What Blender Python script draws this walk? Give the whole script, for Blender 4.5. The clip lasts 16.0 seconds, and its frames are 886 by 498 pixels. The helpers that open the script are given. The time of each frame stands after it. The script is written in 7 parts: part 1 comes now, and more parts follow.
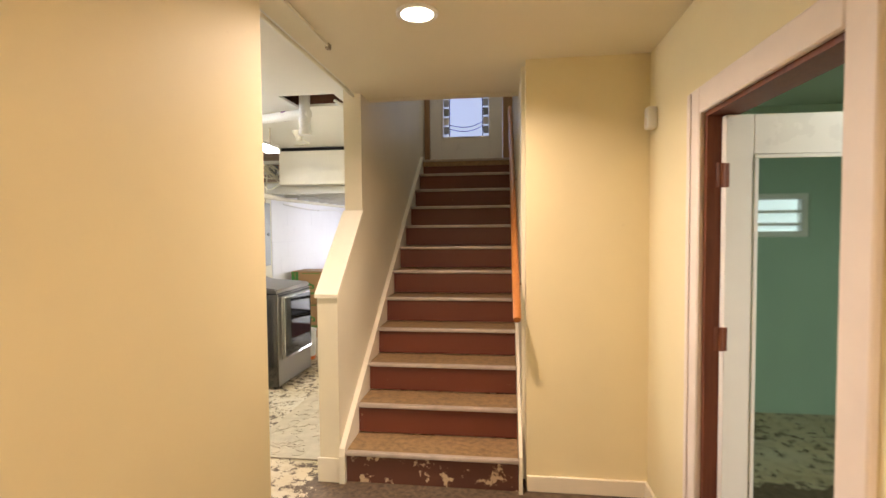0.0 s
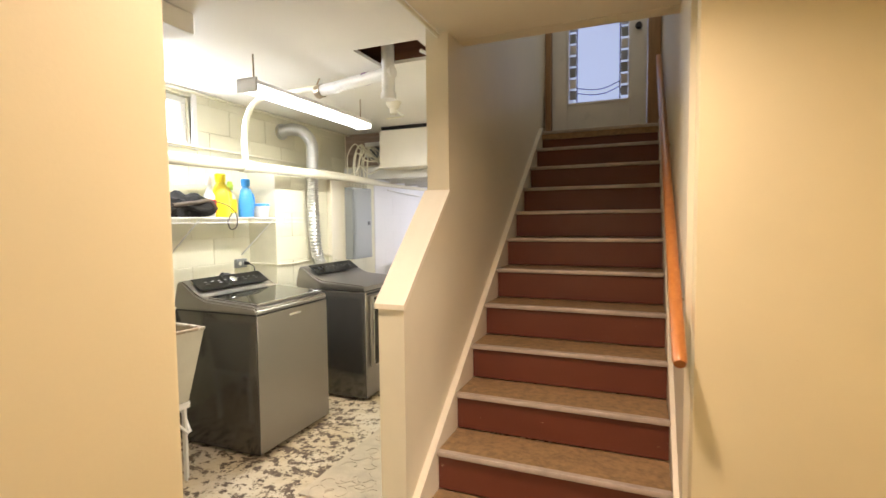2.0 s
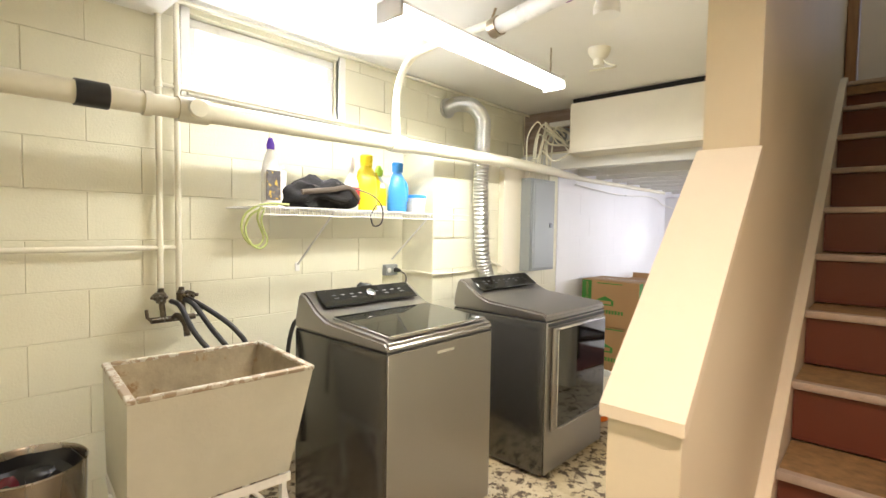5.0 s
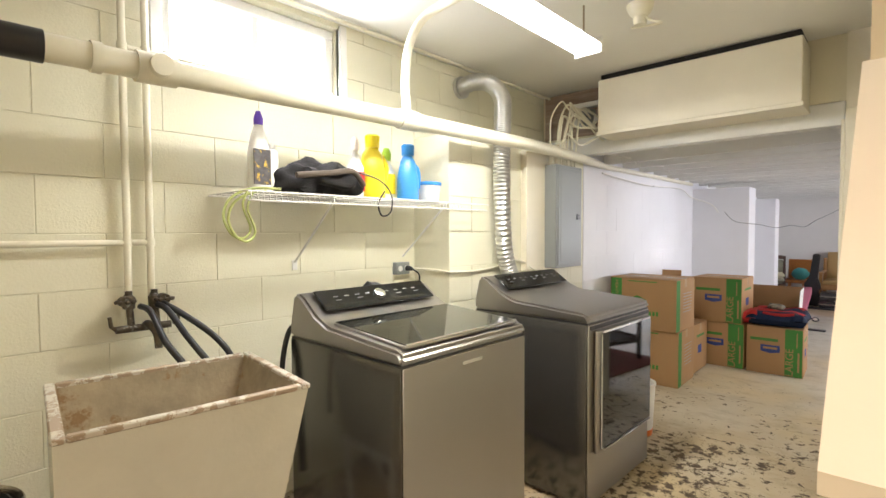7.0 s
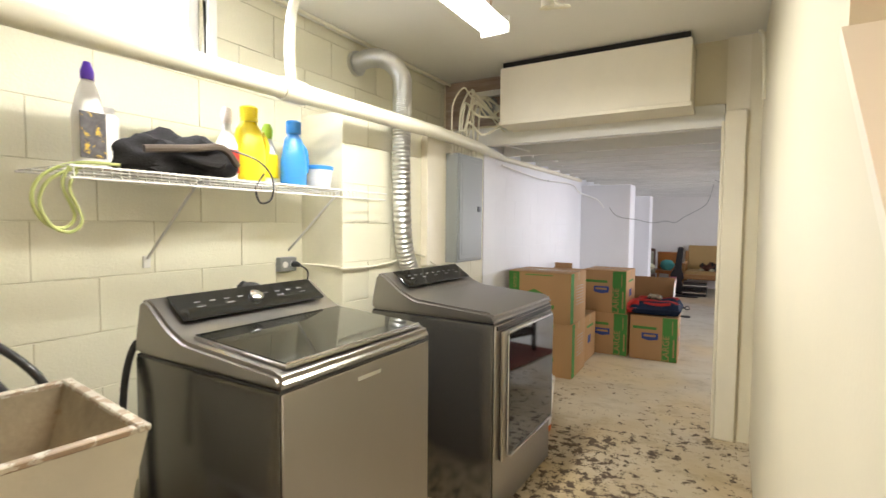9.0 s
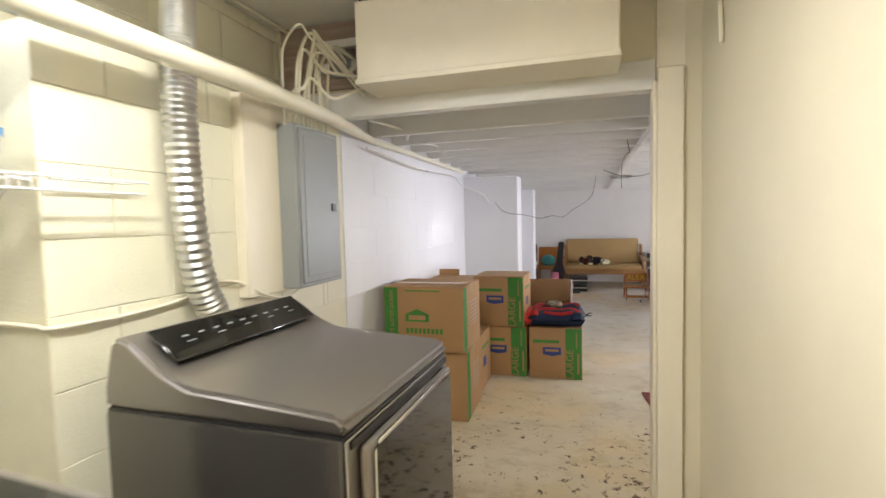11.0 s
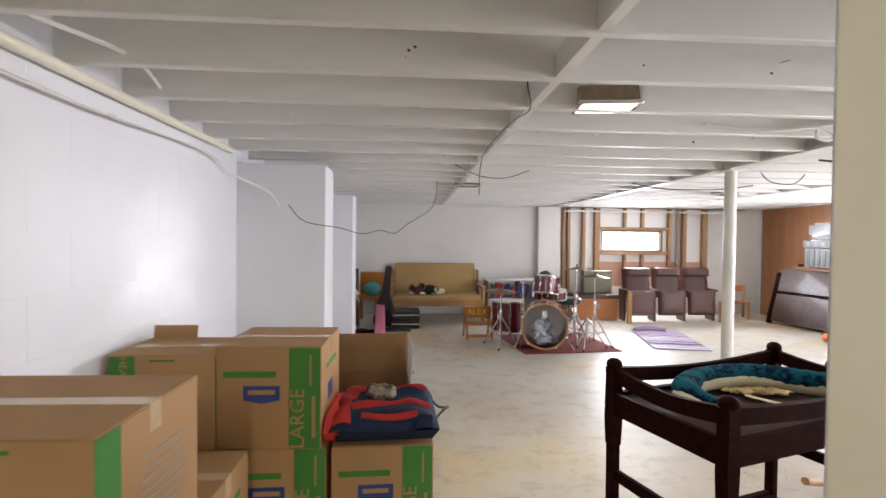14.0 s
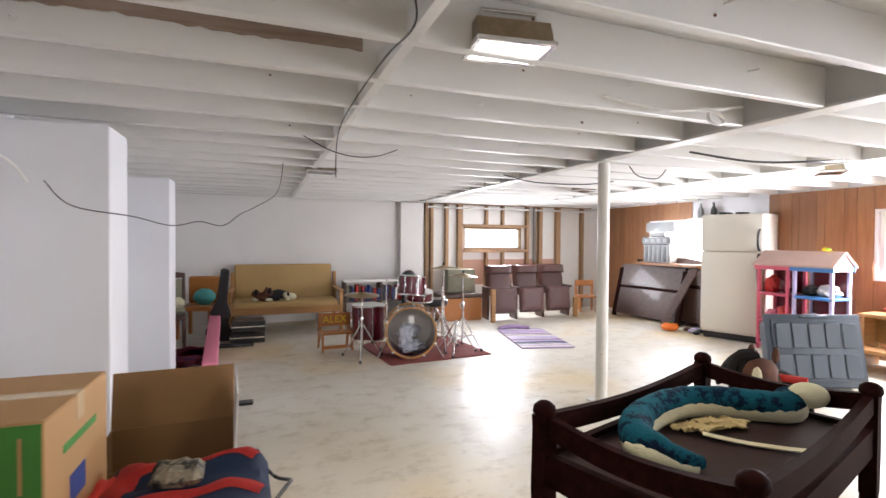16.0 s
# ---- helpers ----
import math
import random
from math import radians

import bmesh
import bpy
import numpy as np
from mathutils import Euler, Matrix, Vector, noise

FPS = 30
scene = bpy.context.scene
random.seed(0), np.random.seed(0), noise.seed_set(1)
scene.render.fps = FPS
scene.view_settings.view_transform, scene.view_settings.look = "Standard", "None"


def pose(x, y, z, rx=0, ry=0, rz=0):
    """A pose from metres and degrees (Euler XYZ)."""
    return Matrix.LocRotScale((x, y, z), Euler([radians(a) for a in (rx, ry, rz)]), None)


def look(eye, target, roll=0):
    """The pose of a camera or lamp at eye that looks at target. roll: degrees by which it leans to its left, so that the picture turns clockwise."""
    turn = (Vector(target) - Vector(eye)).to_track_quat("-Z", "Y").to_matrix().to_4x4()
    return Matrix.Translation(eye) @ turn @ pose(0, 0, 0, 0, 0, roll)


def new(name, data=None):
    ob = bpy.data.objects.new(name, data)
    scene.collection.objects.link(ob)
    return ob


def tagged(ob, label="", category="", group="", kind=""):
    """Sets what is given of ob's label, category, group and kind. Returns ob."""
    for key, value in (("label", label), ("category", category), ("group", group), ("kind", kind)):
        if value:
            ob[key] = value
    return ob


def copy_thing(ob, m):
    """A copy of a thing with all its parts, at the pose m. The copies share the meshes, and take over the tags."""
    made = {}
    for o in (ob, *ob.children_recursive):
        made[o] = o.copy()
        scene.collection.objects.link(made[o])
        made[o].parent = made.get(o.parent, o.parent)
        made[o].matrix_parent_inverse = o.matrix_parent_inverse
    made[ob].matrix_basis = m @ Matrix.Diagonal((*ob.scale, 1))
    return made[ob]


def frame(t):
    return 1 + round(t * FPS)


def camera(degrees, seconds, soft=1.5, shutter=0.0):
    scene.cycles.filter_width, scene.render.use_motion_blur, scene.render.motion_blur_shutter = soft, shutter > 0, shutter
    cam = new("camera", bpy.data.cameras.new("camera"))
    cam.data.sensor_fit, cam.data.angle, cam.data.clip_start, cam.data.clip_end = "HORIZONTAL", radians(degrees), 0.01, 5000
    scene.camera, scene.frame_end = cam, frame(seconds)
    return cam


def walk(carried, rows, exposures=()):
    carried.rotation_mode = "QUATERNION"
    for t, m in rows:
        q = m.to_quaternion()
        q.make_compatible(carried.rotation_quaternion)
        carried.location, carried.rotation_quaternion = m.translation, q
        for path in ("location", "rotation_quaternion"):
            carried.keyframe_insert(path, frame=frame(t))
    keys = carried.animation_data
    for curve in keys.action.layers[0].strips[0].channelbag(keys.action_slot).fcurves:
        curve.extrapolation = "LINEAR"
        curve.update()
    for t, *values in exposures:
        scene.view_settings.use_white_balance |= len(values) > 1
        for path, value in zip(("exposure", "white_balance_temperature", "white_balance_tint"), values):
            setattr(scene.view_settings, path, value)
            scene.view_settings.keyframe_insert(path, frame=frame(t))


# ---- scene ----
cam = camera(85.0, 16.0, shutter=0.4)
PATH = [
    (0, (0.867, 0.304, 1.483), (0.614, 2.286, 1.402), -0.5),
    (0.5, (0.863, 0.538, 1.473), (0.502, 2.503, 1.375), -0.9),
    (1, (0.871, 0.766, 1.469), (0.377, 2.701, 1.363), -0.9),
    (1.5, (0.856, 1.001, 1.462), (0.229, 2.897, 1.347), -0.9),
    (2, (0.813, 1.212, 1.461), (0.055, 3.06, 1.343), -0.6),
    (2.5, (0.761, 1.384, 1.471), (-0.145, 3.163, 1.342), -0.2),
    (3, (0.661, 1.572, 1.466), (-0.375, 3.278, 1.337), 0.3),
    (3.5, (0.55, 1.74, 1.464), (-0.59, 3.378, 1.333), 0.8),
    (4, (0.406, 1.903, 1.453), (-0.814, 3.483, 1.33), 1.0),
    (4.5, (0.262, 2.046, 1.43), (-1.019, 3.577, 1.321), 1.1),
    (5, (0.123, 2.177, 1.417), (-1.219, 3.658, 1.323), 0.9),
    (7.5, (-0.218, 2.458, 1.327), (-1.582, 3.919, 1.256), -0.4),
    (8, (-0.25, 2.49, 1.336), (-1.523, 4.03, 1.241), 0.1),
    (10.5, (-0.623, 3.256, 1.331), (-1.308, 5.132, 1.234), -1.1),
    (11, (-0.724, 3.619, 1.357), (-1.295, 5.533, 1.241), -1.4),
    (11.5, (-0.777, 3.979, 1.345), (-1.233, 5.924, 1.234), -1.4),
    (12, (-0.805, 4.347, 1.34), (-1.155, 6.314, 1.23), -1.2),
    (12.5, (-0.851, 4.759, 1.316), (-1.096, 6.741, 1.217), -0.6),
    (13, (-0.869, 5.075, 1.323), (-0.995, 7.069, 1.238), 0.1),
    (13.5, (-0.874, 5.4, 1.329), (-0.879, 7.399, 1.269), 0.3),
    (14, (-0.88, 5.666, 1.321), (-0.741, 7.661, 1.282), 0.6),
    (14.5, (-0.884, 5.857, 1.301), (-0.592, 7.835, 1.282), 0.5),
    (15, (-0.874, 6.052, 1.305), (-0.428, 8.001, 1.29), 0.4),
    (15.5, (-0.832, 6.21, 1.291), (-0.252, 8.124, 1.272), 0.2),
    (16, (-0.782, 6.365, 1.286), (-0.073, 8.235, 1.251), 0.4),
]
EXPOSURES = ((0.0, 0.17), (1.5, 0.08), (3.0, 0.04), (5.2, 0.14), (7.3, -0.10), (8.2, -0.12), (10.5, -0.14), (11.5, -0.06), (13.0, -0.05), (14.0, -0.22), (16.0, -0.16))
walk(cam, [(t, look(eye, target, roll)) for t, eye, target, roll in PATH], EXPOSURES)

# ---- world and lights ----
world = bpy.data.worlds.new("world")
scene.world = world
world.use_nodes = True
_wn = world.node_tree.nodes
_sky = _wn.new("ShaderNodeTexSky")
_sky.sky_type, _sky.sun_disc = 'NISHITA', False
_sky.sun_elevation, _sky.sun_rotation = radians(40), radians(120)
world.node_tree.links.new(_sky.outputs[0], _wn["Background"].inputs[0])
_wn["Background"].inputs[1].default_value = 0.1


def area(name, m, sx, sy, watts, colour=(1, 1, 1), spread=180):
    d = bpy.data.lights.new(name, 'AREA')
    d.shape, d.size, d.size_y, d.energy, d.color, d.spread = 'RECTANGLE', sx, sy, watts, colour, radians(spread)
    ob = new(name, d)
    ob.matrix_world = m
    return ob


_sun = bpy.data.lights.new("sun", 'SUN')
_sun.energy, _sun.angle, _sun.color = 2.0, radians(0.6), (1.0, 0.95, 0.88)
new("sun", _sun).matrix_world = look((20, 6, 18), (0, 8, 0))

DAY = (0.90, 0.91, 1.0)
WARM = (1.0, 0.75, 0.605)
# laundry: ceiling tube and window
area("tube_light", look((-1.36, 4.15, 2.215), (-1.36, 4.15, 0)), 0.10, 1.2, 40, (1.0, 0.98, 0.9))
area("window_light", look((-2.40, 3.56, 2.29), (-0.6, 3.56, 1.5)), 0.82, 0.33, 26, DAY)
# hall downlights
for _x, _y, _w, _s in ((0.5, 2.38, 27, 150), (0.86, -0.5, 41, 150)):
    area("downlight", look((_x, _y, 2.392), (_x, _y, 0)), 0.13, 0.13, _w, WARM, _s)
# upstairs door
area("door_light", look((0.40, 6.42, 3.25), (0.40, 4.0, 2.2)), 0.56, 1.4, 0.6, (0.66, 0.74, 1.0))
area("opening_light", look((1.02, 5.3, 4.15), (-0.1, 4.5, 2.3)), 1.5, 1.0, 7.5, (1.0, 0.93, 0.84))
# basement room: windows, an added wall-patch beam and floodlight
area("window_light", look((3.15, 14.15, 1.35), (3.0, 9.0, 0.2)), 1.1, 0.36, 105, DAY)
area("window_light", look((5.55, 12.4, 1.27), (2.0, 11.0, 0.0)), 0.95, 0.7, 140, DAY)
area("window_light", look((5.55, 9.1, 1.27), (1.5, 9.4, 0.0)), 1.0, 0.72, 160, DAY)
# extra narrow beam, added only to put a bright patch on the white wall
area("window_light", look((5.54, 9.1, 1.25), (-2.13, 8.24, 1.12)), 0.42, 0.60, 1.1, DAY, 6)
area("glass_door_light", look((5.58, 5.4, 1.05), (-2.1, 8.2, 1.1)), 1.2, 1.6, 175, DAY)
area("flood_light", look((0.02, 7.86, 1.915), (0.02, 7.86, 0)), 0.2, 0.14, 14, (1.0, 0.93, 0.8))
# side room
area("side_room_light", look((3.2, 1.2, 2.38), (3.2, 1.2, 0)), 0.3, 0.3, 60, (1.0, 0.96, 0.88))


# ---- materials ----
def _nodes(name):
    m = bpy.data.materials.new(name)
    m.use_nodes = True
    nt = m.node_tree
    return m, nt, nt.nodes["Principled BSDF"]


def _noise(nt, scale, detail=4, rough=0.6, stretch=(1, 1, 1)):
    geo = nt.nodes.new("ShaderNodeNewGeometry")
    mp = nt.nodes.new("ShaderNodeMapping")
    mp.inputs["Scale"].default_value = stretch
    nt.links.new(geo.outputs["Position"], mp.inputs["Vector"])
    n = nt.nodes.new("ShaderNodeTexNoise")
    n.inputs["Scale"].default_value, n.inputs["Detail"].default_value, n.inputs["Roughness"].default_value = scale, detail, rough
    nt.links.new(mp.outputs[0], n.inputs["Vector"])
    return n.outputs["Fac"]


def _ramp(nt, fac, stops):
    r = nt.nodes.new("ShaderNodeValToRGB")
    els = r.color_ramp.elements
    while len(els) < len(stops):
        els.new(0.5)
    for e, (p, c) in zip(els, stops):
        e.position, e.color = p, (*c, 1)
    nt.links.new(fac, r.inputs[0])
    return r.outputs[0]


def _mix(nt, fac, a, b, how='MIX'):
    x = nt.nodes.new("ShaderNodeMix")
    x.data_type, x.blend_type = 'RGBA', how
    for k, v in ((0, fac), (6, a), (7, b)):
        if isinstance(v, (int, float)):
            x.inputs[k].default_value = v
        elif isinstance(v, tuple):
            x.inputs[k].default_value = (*v, 1)
        else:
            nt.links.new(v, x.inputs[k])
    return x.outputs[2]


def _math(nt, op, a, b):
    x = nt.nodes.new("ShaderNodeMath")
    x.operation = op
    for k, v in enumerate((a, b)):
        if isinstance(v, (int, float)):
            x.inputs[k].default_value = v
        else:
            nt.links.new(v, x.inputs[k])
    return x.outputs[0]


def _bump(nt, bs, height, strength, dist=0.01):
    b = nt.nodes.new("ShaderNodeBump")
    b.inputs["Strength"].default_value, b.inputs["Distance"].default_value = strength, dist
    nt.links.new(height, b.inputs["Height"])
    nt.links.new(b.outputs[0], bs.inputs["Normal"])


def plain(name, col, rough=0.5, metal=0.0, var=0.12, scale=4.0, grain=60.0, bump=0.12, stretch=(1, 1, 1), coat=0.0, piece=0.0, stain=None, gloss=0.1, spec=0.5):
    """A surface with soft large stains, fine grain and slight relief."""
    m, nt, bs = _nodes(name)
    dark = tuple(c * (1 - var) for c in col)
    light = tuple(min(1, c * (1 + var * 0.5)) for c in col)
    big = _noise(nt, scale, 5, 0.6, stretch)
    fine = _noise(nt, grain, 3, 0.6, stretch)
    c = _mix(nt, _math(nt, 'MULTIPLY', fine, 0.35), _ramp(nt, big, ((0.3, dark), (0.7, light))), tuple(c * (1 - var * 1.3) for c in col))
    if stain:
        c = _mix(nt, _ramp(nt, _noise(nt, stain[1], 6, 0.7), ((stain[2], (0, 0, 0)), (stain[2] + 0.06, (1, 1, 1)))), c, stain[0])
    if piece:
        info = nt.nodes.new("ShaderNodeObjectInfo")
        c = _mix(nt, _math(nt, 'MULTIPLY', info.outputs["Random"], piece), c, tuple(x * 0.6 for x in col))
    nt.links.new(c, bs.inputs["Base Color"])
    bs.inputs["Roughness"].default_value, bs.inputs["Metallic"].default_value = rough, metal
    bs.inputs["Coat Weight"].default_value, bs.inputs["Specular IOR Level"].default_value = coat, spec
    r = nt.nodes.new("ShaderNodeMapRange")
    r.inputs[3].default_value, r.inputs[4].default_value = max(0.03, rough - gloss), min(1, rough + gloss)
    nt.links.new(big, r.inputs[0])
    nt.links.new(r.outputs[0], bs.inputs["Roughness"])
    if bump:
        _bump(nt, bs, fine, bump, 0.004)
    return m


def glow(name, col, strength):
    m, nt, bs = _nodes(name)
    bs.inputs["Base Color"].default_value = (*col, 1)
    bs.inputs["Emission Color"].default_value = (*col, 1)
    bs.inputs["Emission Strength"].default_value = strength
    return m


def glass(name, col=(1, 1, 1), rough=0.0):
    m, nt, bs = _nodes(name)
    bs.inputs["Base Color"].default_value = (*col, 1)
    bs.inputs["Transmission Weight"].default_value = 1
    bs.inputs["Roughness"].default_value = rough
    bs.inputs["IOR"].default_value = 1.1
    return m


def peeling(name, paint, under, scale, cut, rough=0.45):
    """Paint that has flaked off to what lies under it."""
    m, nt, bs = _nodes(name)
    f = _noise(nt, scale, 8, 0.72)
    mask = _ramp(nt, f, ((cut, (1, 1, 1)), (cut + 0.015, (0, 0, 0))))
    big = _ramp(nt, _noise(nt, 2.5, 4), ((0.3, tuple(c * 0.86 for c in paint)), (0.7, paint)))
    c = _mix(nt, mask, big, under)
    nt.links.new(c, bs.inputs["Base Color"])
    bs.inputs["Roughness"].default_value = rough
    _bump(nt, bs, _ramp(nt, f, ((cut, (0, 0, 0)), (cut + 0.015, (1, 1, 1)))), 0.4, 0.003)
    return m


def wood(name, a, b, axis=2, scale=6.0, rough=0.45, coat=0.0, piece=0.0, spec=0.5):
    m, nt, bs = _nodes(name)
    bs.inputs["Specular IOR Level"].default_value = spec
    st = [7.0, 7.0, 7.0]
    st[axis] = 0.5
    g = _noise(nt, scale, 6, 0.65, tuple(st))
    f = _noise(nt, scale * 6, 3, 0.6, tuple(st))
    c = _mix(nt, _math(nt, 'MULTIPLY', f, 0.4), _ramp(nt, g, ((0.3, a), (0.7, b))), tuple(x * 0.6 for x in a))
    if piece:
        info = nt.nodes.new("ShaderNodeObjectInfo")
        c = _mix(nt, _math(nt, 'MULTIPLY', info.outputs["Random"], piece), c, tuple(x * 0.5 for x in a))
    nt.links.new(c, bs.inputs["Base Color"])
    bs.inputs["Roughness"].default_value = rough
    bs.inputs["Coat Weight"].default_value = coat
    _bump(nt, bs, f, 0.12, 0.003)
    return m


def floor_paint(name):
    """Cream floor paint, worn through to dark concrete: heavily in the laundry, sparsely beyond, scuffed in the big room."""
    m, nt, bs = _nodes(name)
    geo = nt.nodes.new("ShaderNodeNewGeometry")
    sep = nt.nodes.new("ShaderNodeSeparateXYZ")
    nt.links.new(geo.outputs["Position"], sep.inputs[0])
    ybig = nt.nodes.new("ShaderNodeMapRange")
    ybig.inputs[1].default_value, ybig.inputs[2].default_value = 5.0, 9.6
    ybig.inputs[3].default_value, ybig.inputs[4].default_value = 0.0, 0.21
    nt.links.new(sep.outputs["Y"], ybig.inputs[0])
    f = _math(nt, 'ADD', _noise(nt, 15, 9, 0.74), ybig.outputs[0])
    wear = _noise(nt, 1.3, 3)
    f = _math(nt, 'ADD', f, _math(nt, 'MULTIPLY', _math(nt, 'SUBTRACT', wear, 0.5), 0.28))
    xhall = nt.nodes.new("ShaderNodeMapRange")
    xhall.inputs[1].default_value, xhall.inputs[2].default_value = -0.35, -0.1
    xhall.inputs[3].default_value, xhall.inputs[4].default_value = 0.0, -0.3
    nt.links.new(sep.outputs["X"], xhall.inputs[0])
    yh = nt.nodes.new("ShaderNodeMapRange")
    yh.inputs[1].default_value, yh.inputs[2].default_value = 3.3, 3.1
    nt.links.new(sep.outputs["Y"], yh.inputs[0])
    f = _math(nt, 'ADD', f, _math(nt, 'MULTIPLY', xhall.outputs[0], yh.outputs[0]))
    mask = _ramp(nt, f, ((0.462, (1, 1, 1)), (0.478, (0, 0, 0))))
    big = _ramp(nt, _noise(nt, 0.9, 5), ((0.3, (0.58, 0.53, 0.44)), (0.7, (0.70, 0.67, 0.60))))
    # yellower paint towards the laundry, also darkened to carry the shade there
    warm = nt.nodes.new("ShaderNodeMapRange")
    warm.inputs[1].default_value, warm.inputs[2].default_value = 10.0, 5.5
    nt.links.new(sep.outputs["Y"], warm.inputs[0])
    big = _mix(nt, _math(nt, 'MULTIPLY', _math(nt, 'MULTIPLY', warm.outputs[0], _noise(nt, 1.7, 5)), 1.3), big, (0.42, 0.31, 0.16))
    big = _mix(nt, _ramp(nt, _noise(nt, 0.55, 3), ((0.50, (0, 0, 0)), (0.66, (0.55, 0.55, 0.55)))), big, (0.66, 0.48, 0.20))
    scuff = _ramp(nt, _noise(nt, 5, 8, 0.75, (1, 1.4, 1)), ((0.30, (0.70, 0.66, 0.58)), (0.50, (1, 1, 1))))
    paintc = _mix(nt, 1.0, big, scuff, 'MULTIPLY')
    dark = _ramp(nt, _noise(nt, 30, 4), ((0.3, (0.050, 0.032, 0.020)), (0.7, (0.17, 0.115, 0.07))))
    nt.links.new(_mix(nt, mask, paintc, dark), bs.inputs["Base Color"])
    rr = _ramp(nt, _noise(nt, 3, 5), ((0.3, (0.34, 0.34, 0.34)), (0.75, (0.55, 0.55, 0.55))))
    nt.links.new(_mix(nt, mask, rr, (0.7, 0.7, 0.7)), bs.inputs["Roughness"])
    _bump(nt, bs, _math(nt, 'ADD', _ramp(nt, f, ((0.462, (0, 0, 0)), (0.478, (1, 1, 1)))), _math(nt, 'MULTIPLY', _noise(nt, 4, 4), 0.5)), 0.35, 0.003)
    return m


M_HALL = plain("hall_paint", (0.79, 0.70, 0.445), 0.62, var=0.06, scale=1.4, grain=140, bump=0.06, stain=((0.60, 0.49, 0.28), 9, 0.70))
M_STAIRWALL = plain("stair_wall_paint", (0.74, 0.68, 0.52), 0.45, var=0.08, scale=1.6, grain=90, bump=0.1)
M_CREAM = plain("cream_trim_paint", (0.80, 0.74, 0.60), 0.38, var=0.06, scale=3, grain=40, bump=0.06)
M_BLOCK = plain("cream_block_paint", (0.79, 0.76, 0.60), 0.5, var=0.06, scale=2.2, grain=110, bump=0.35, piece=0.06)
M_MORTAR = plain("painted_mortar", (0.77, 0.74, 0.58), 0.6, var=0.1, scale=4, grain=90, bump=0.4)
M_WBLOCK = plain("white_block_paint", (0.79, 0.79, 0.82), 0.40, var=0.05, scale=1.3, grain=70, bump=0.1, piece=0.0)
M_WMORTAR = plain("white_mortar", (0.78, 0.78, 0.81), 0.45, var=0.08, scale=4, grain=80, bump=0.2)
M_CEIL = plain("ceiling_paint", (0.83, 0.81, 0.76), 0.6, var=0.05, scale=1.2, grain=50, bump=0.1)
M_HALLCEIL = plain("hall_ceiling_paint", (0.80, 0.74, 0.58), 0.55, var=0.04, scale=1.0, grain=60, bump=0.06)
M_JOIST = plain("white_joist_paint", (0.77, 0.76, 0.73), 0.5, var=0.10, scale=1.6, grain=40, bump=0.2, stretch=(0.3, 1, 1), stain=((0.45, 0.38, 0.30), 1.1, 0.70))
M_FLOOR = floor_paint("worn_floor_paint")
M_RISER = peeling("red_brown_riser_paint", (0.15, 0.040, 0.022), (0.55, 0.40, 0.24), 14, 0.30, 0.4)
M_KICK = peeling("worn_bottom_riser", (0.11, 0.04, 0.025), (0.55, 0.42, 0.27), 9, 0.42, 0.6)
M_TREAD = plain("tan_tread_covering", (0.36, 0.23, 0.11), 0.55, var=0.45, scale=28, grain=70, bump=0.3)
M_NOSE = plain("worn_metal_nosing", (0.56, 0.48, 0.42), 0.4, metal=0.25, var=0.25, scale=12, grain=80)
M_RAIL = wood("orange_varnished_wood", (0.42, 0.14, 0.03), (0.56, 0.22, 0.05), 1, 8, 0.3, 0.3)
M_STUD = wood("stud_wood", (0.34, 0.19, 0.09), (0.50, 0.31, 0.16), 2, 7, 0.6, piece=0.4)
M_PANEL = wood("panelling_wood", (0.30, 0.12, 0.045), (0.44, 0.21, 0.085), 2, 3.5, 0.35, 0.2, piece=0.45)
M_WHITE = plain("white_gloss_paint", (0.80, 0.79, 0.76), 0.3, var=0.05, scale=4, grain=60, bump=0.05)
M_PINKTRIM = plain("warm_white_trim_paint", (0.78, 0.70, 0.64), 0.4, var=0.07, scale=5, grain=50, bump=0.08)
M_BROWNPAINT = wood("dark_red_jamb", (0.14, 0.04, 0.02), (0.24, 0.08, 0.04), 2, 9, 0.5)
M_GREEN = plain("green_wall_paint", (0.40, 0.55, 0.45), 0.5, var=0.06, scale=1.5)
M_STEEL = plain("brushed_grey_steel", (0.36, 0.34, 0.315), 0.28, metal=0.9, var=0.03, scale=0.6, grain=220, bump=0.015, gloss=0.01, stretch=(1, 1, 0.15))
# machine bodies: darker and glossier than the brushed fronts and tops
M_STEELSIDE = plain("darker_grey_side", (0.125, 0.118, 0.108), 0.17, metal=0.75, var=0.03, scale=0.6, grain=220, bump=0.008, gloss=0.01)
M_CHROME = plain("chrome", (0.80, 0.80, 0.80), 0.12, metal=1.0, var=0.05, bump=0.0)
M_FOIL = plain("foil_duct", (0.66, 0.66, 0.65), 0.32, metal=1.0, var=0.10, scale=14, grain=60, bump=0.2)
M_BLACK = plain("black_plastic", (0.02, 0.02, 0.022), 0.35, var=0.2, bump=0.05)
M_DARKGLASS = plain("dark_glass", (0.010, 0.010, 0.009), 0.05, var=0.05, bump=0.0, coat=0.15, gloss=0.01)
M_TARNISH = plain("tarnished_brass", (0.13, 0.105, 0.075), 0.5, metal=0.8, var=0.5, scale=30, grain=80, stain=((0.30, 0.30, 0.27), 40, 0.58))
M_BRASS = plain("worn_brass", (0.42, 0.34, 0.24), 0.35, metal=0.9, var=0.25, scale=30, grain=80)
M_PVC = plain("cream_pipe_paint", (0.78, 0.74, 0.60), 0.35, var=0.06, scale=5, grain=60, bump=0.05)
M_PVCW = plain("white_pvc", (0.80, 0.79, 0.76), 0.3, var=0.05, scale=6, bump=0.02)
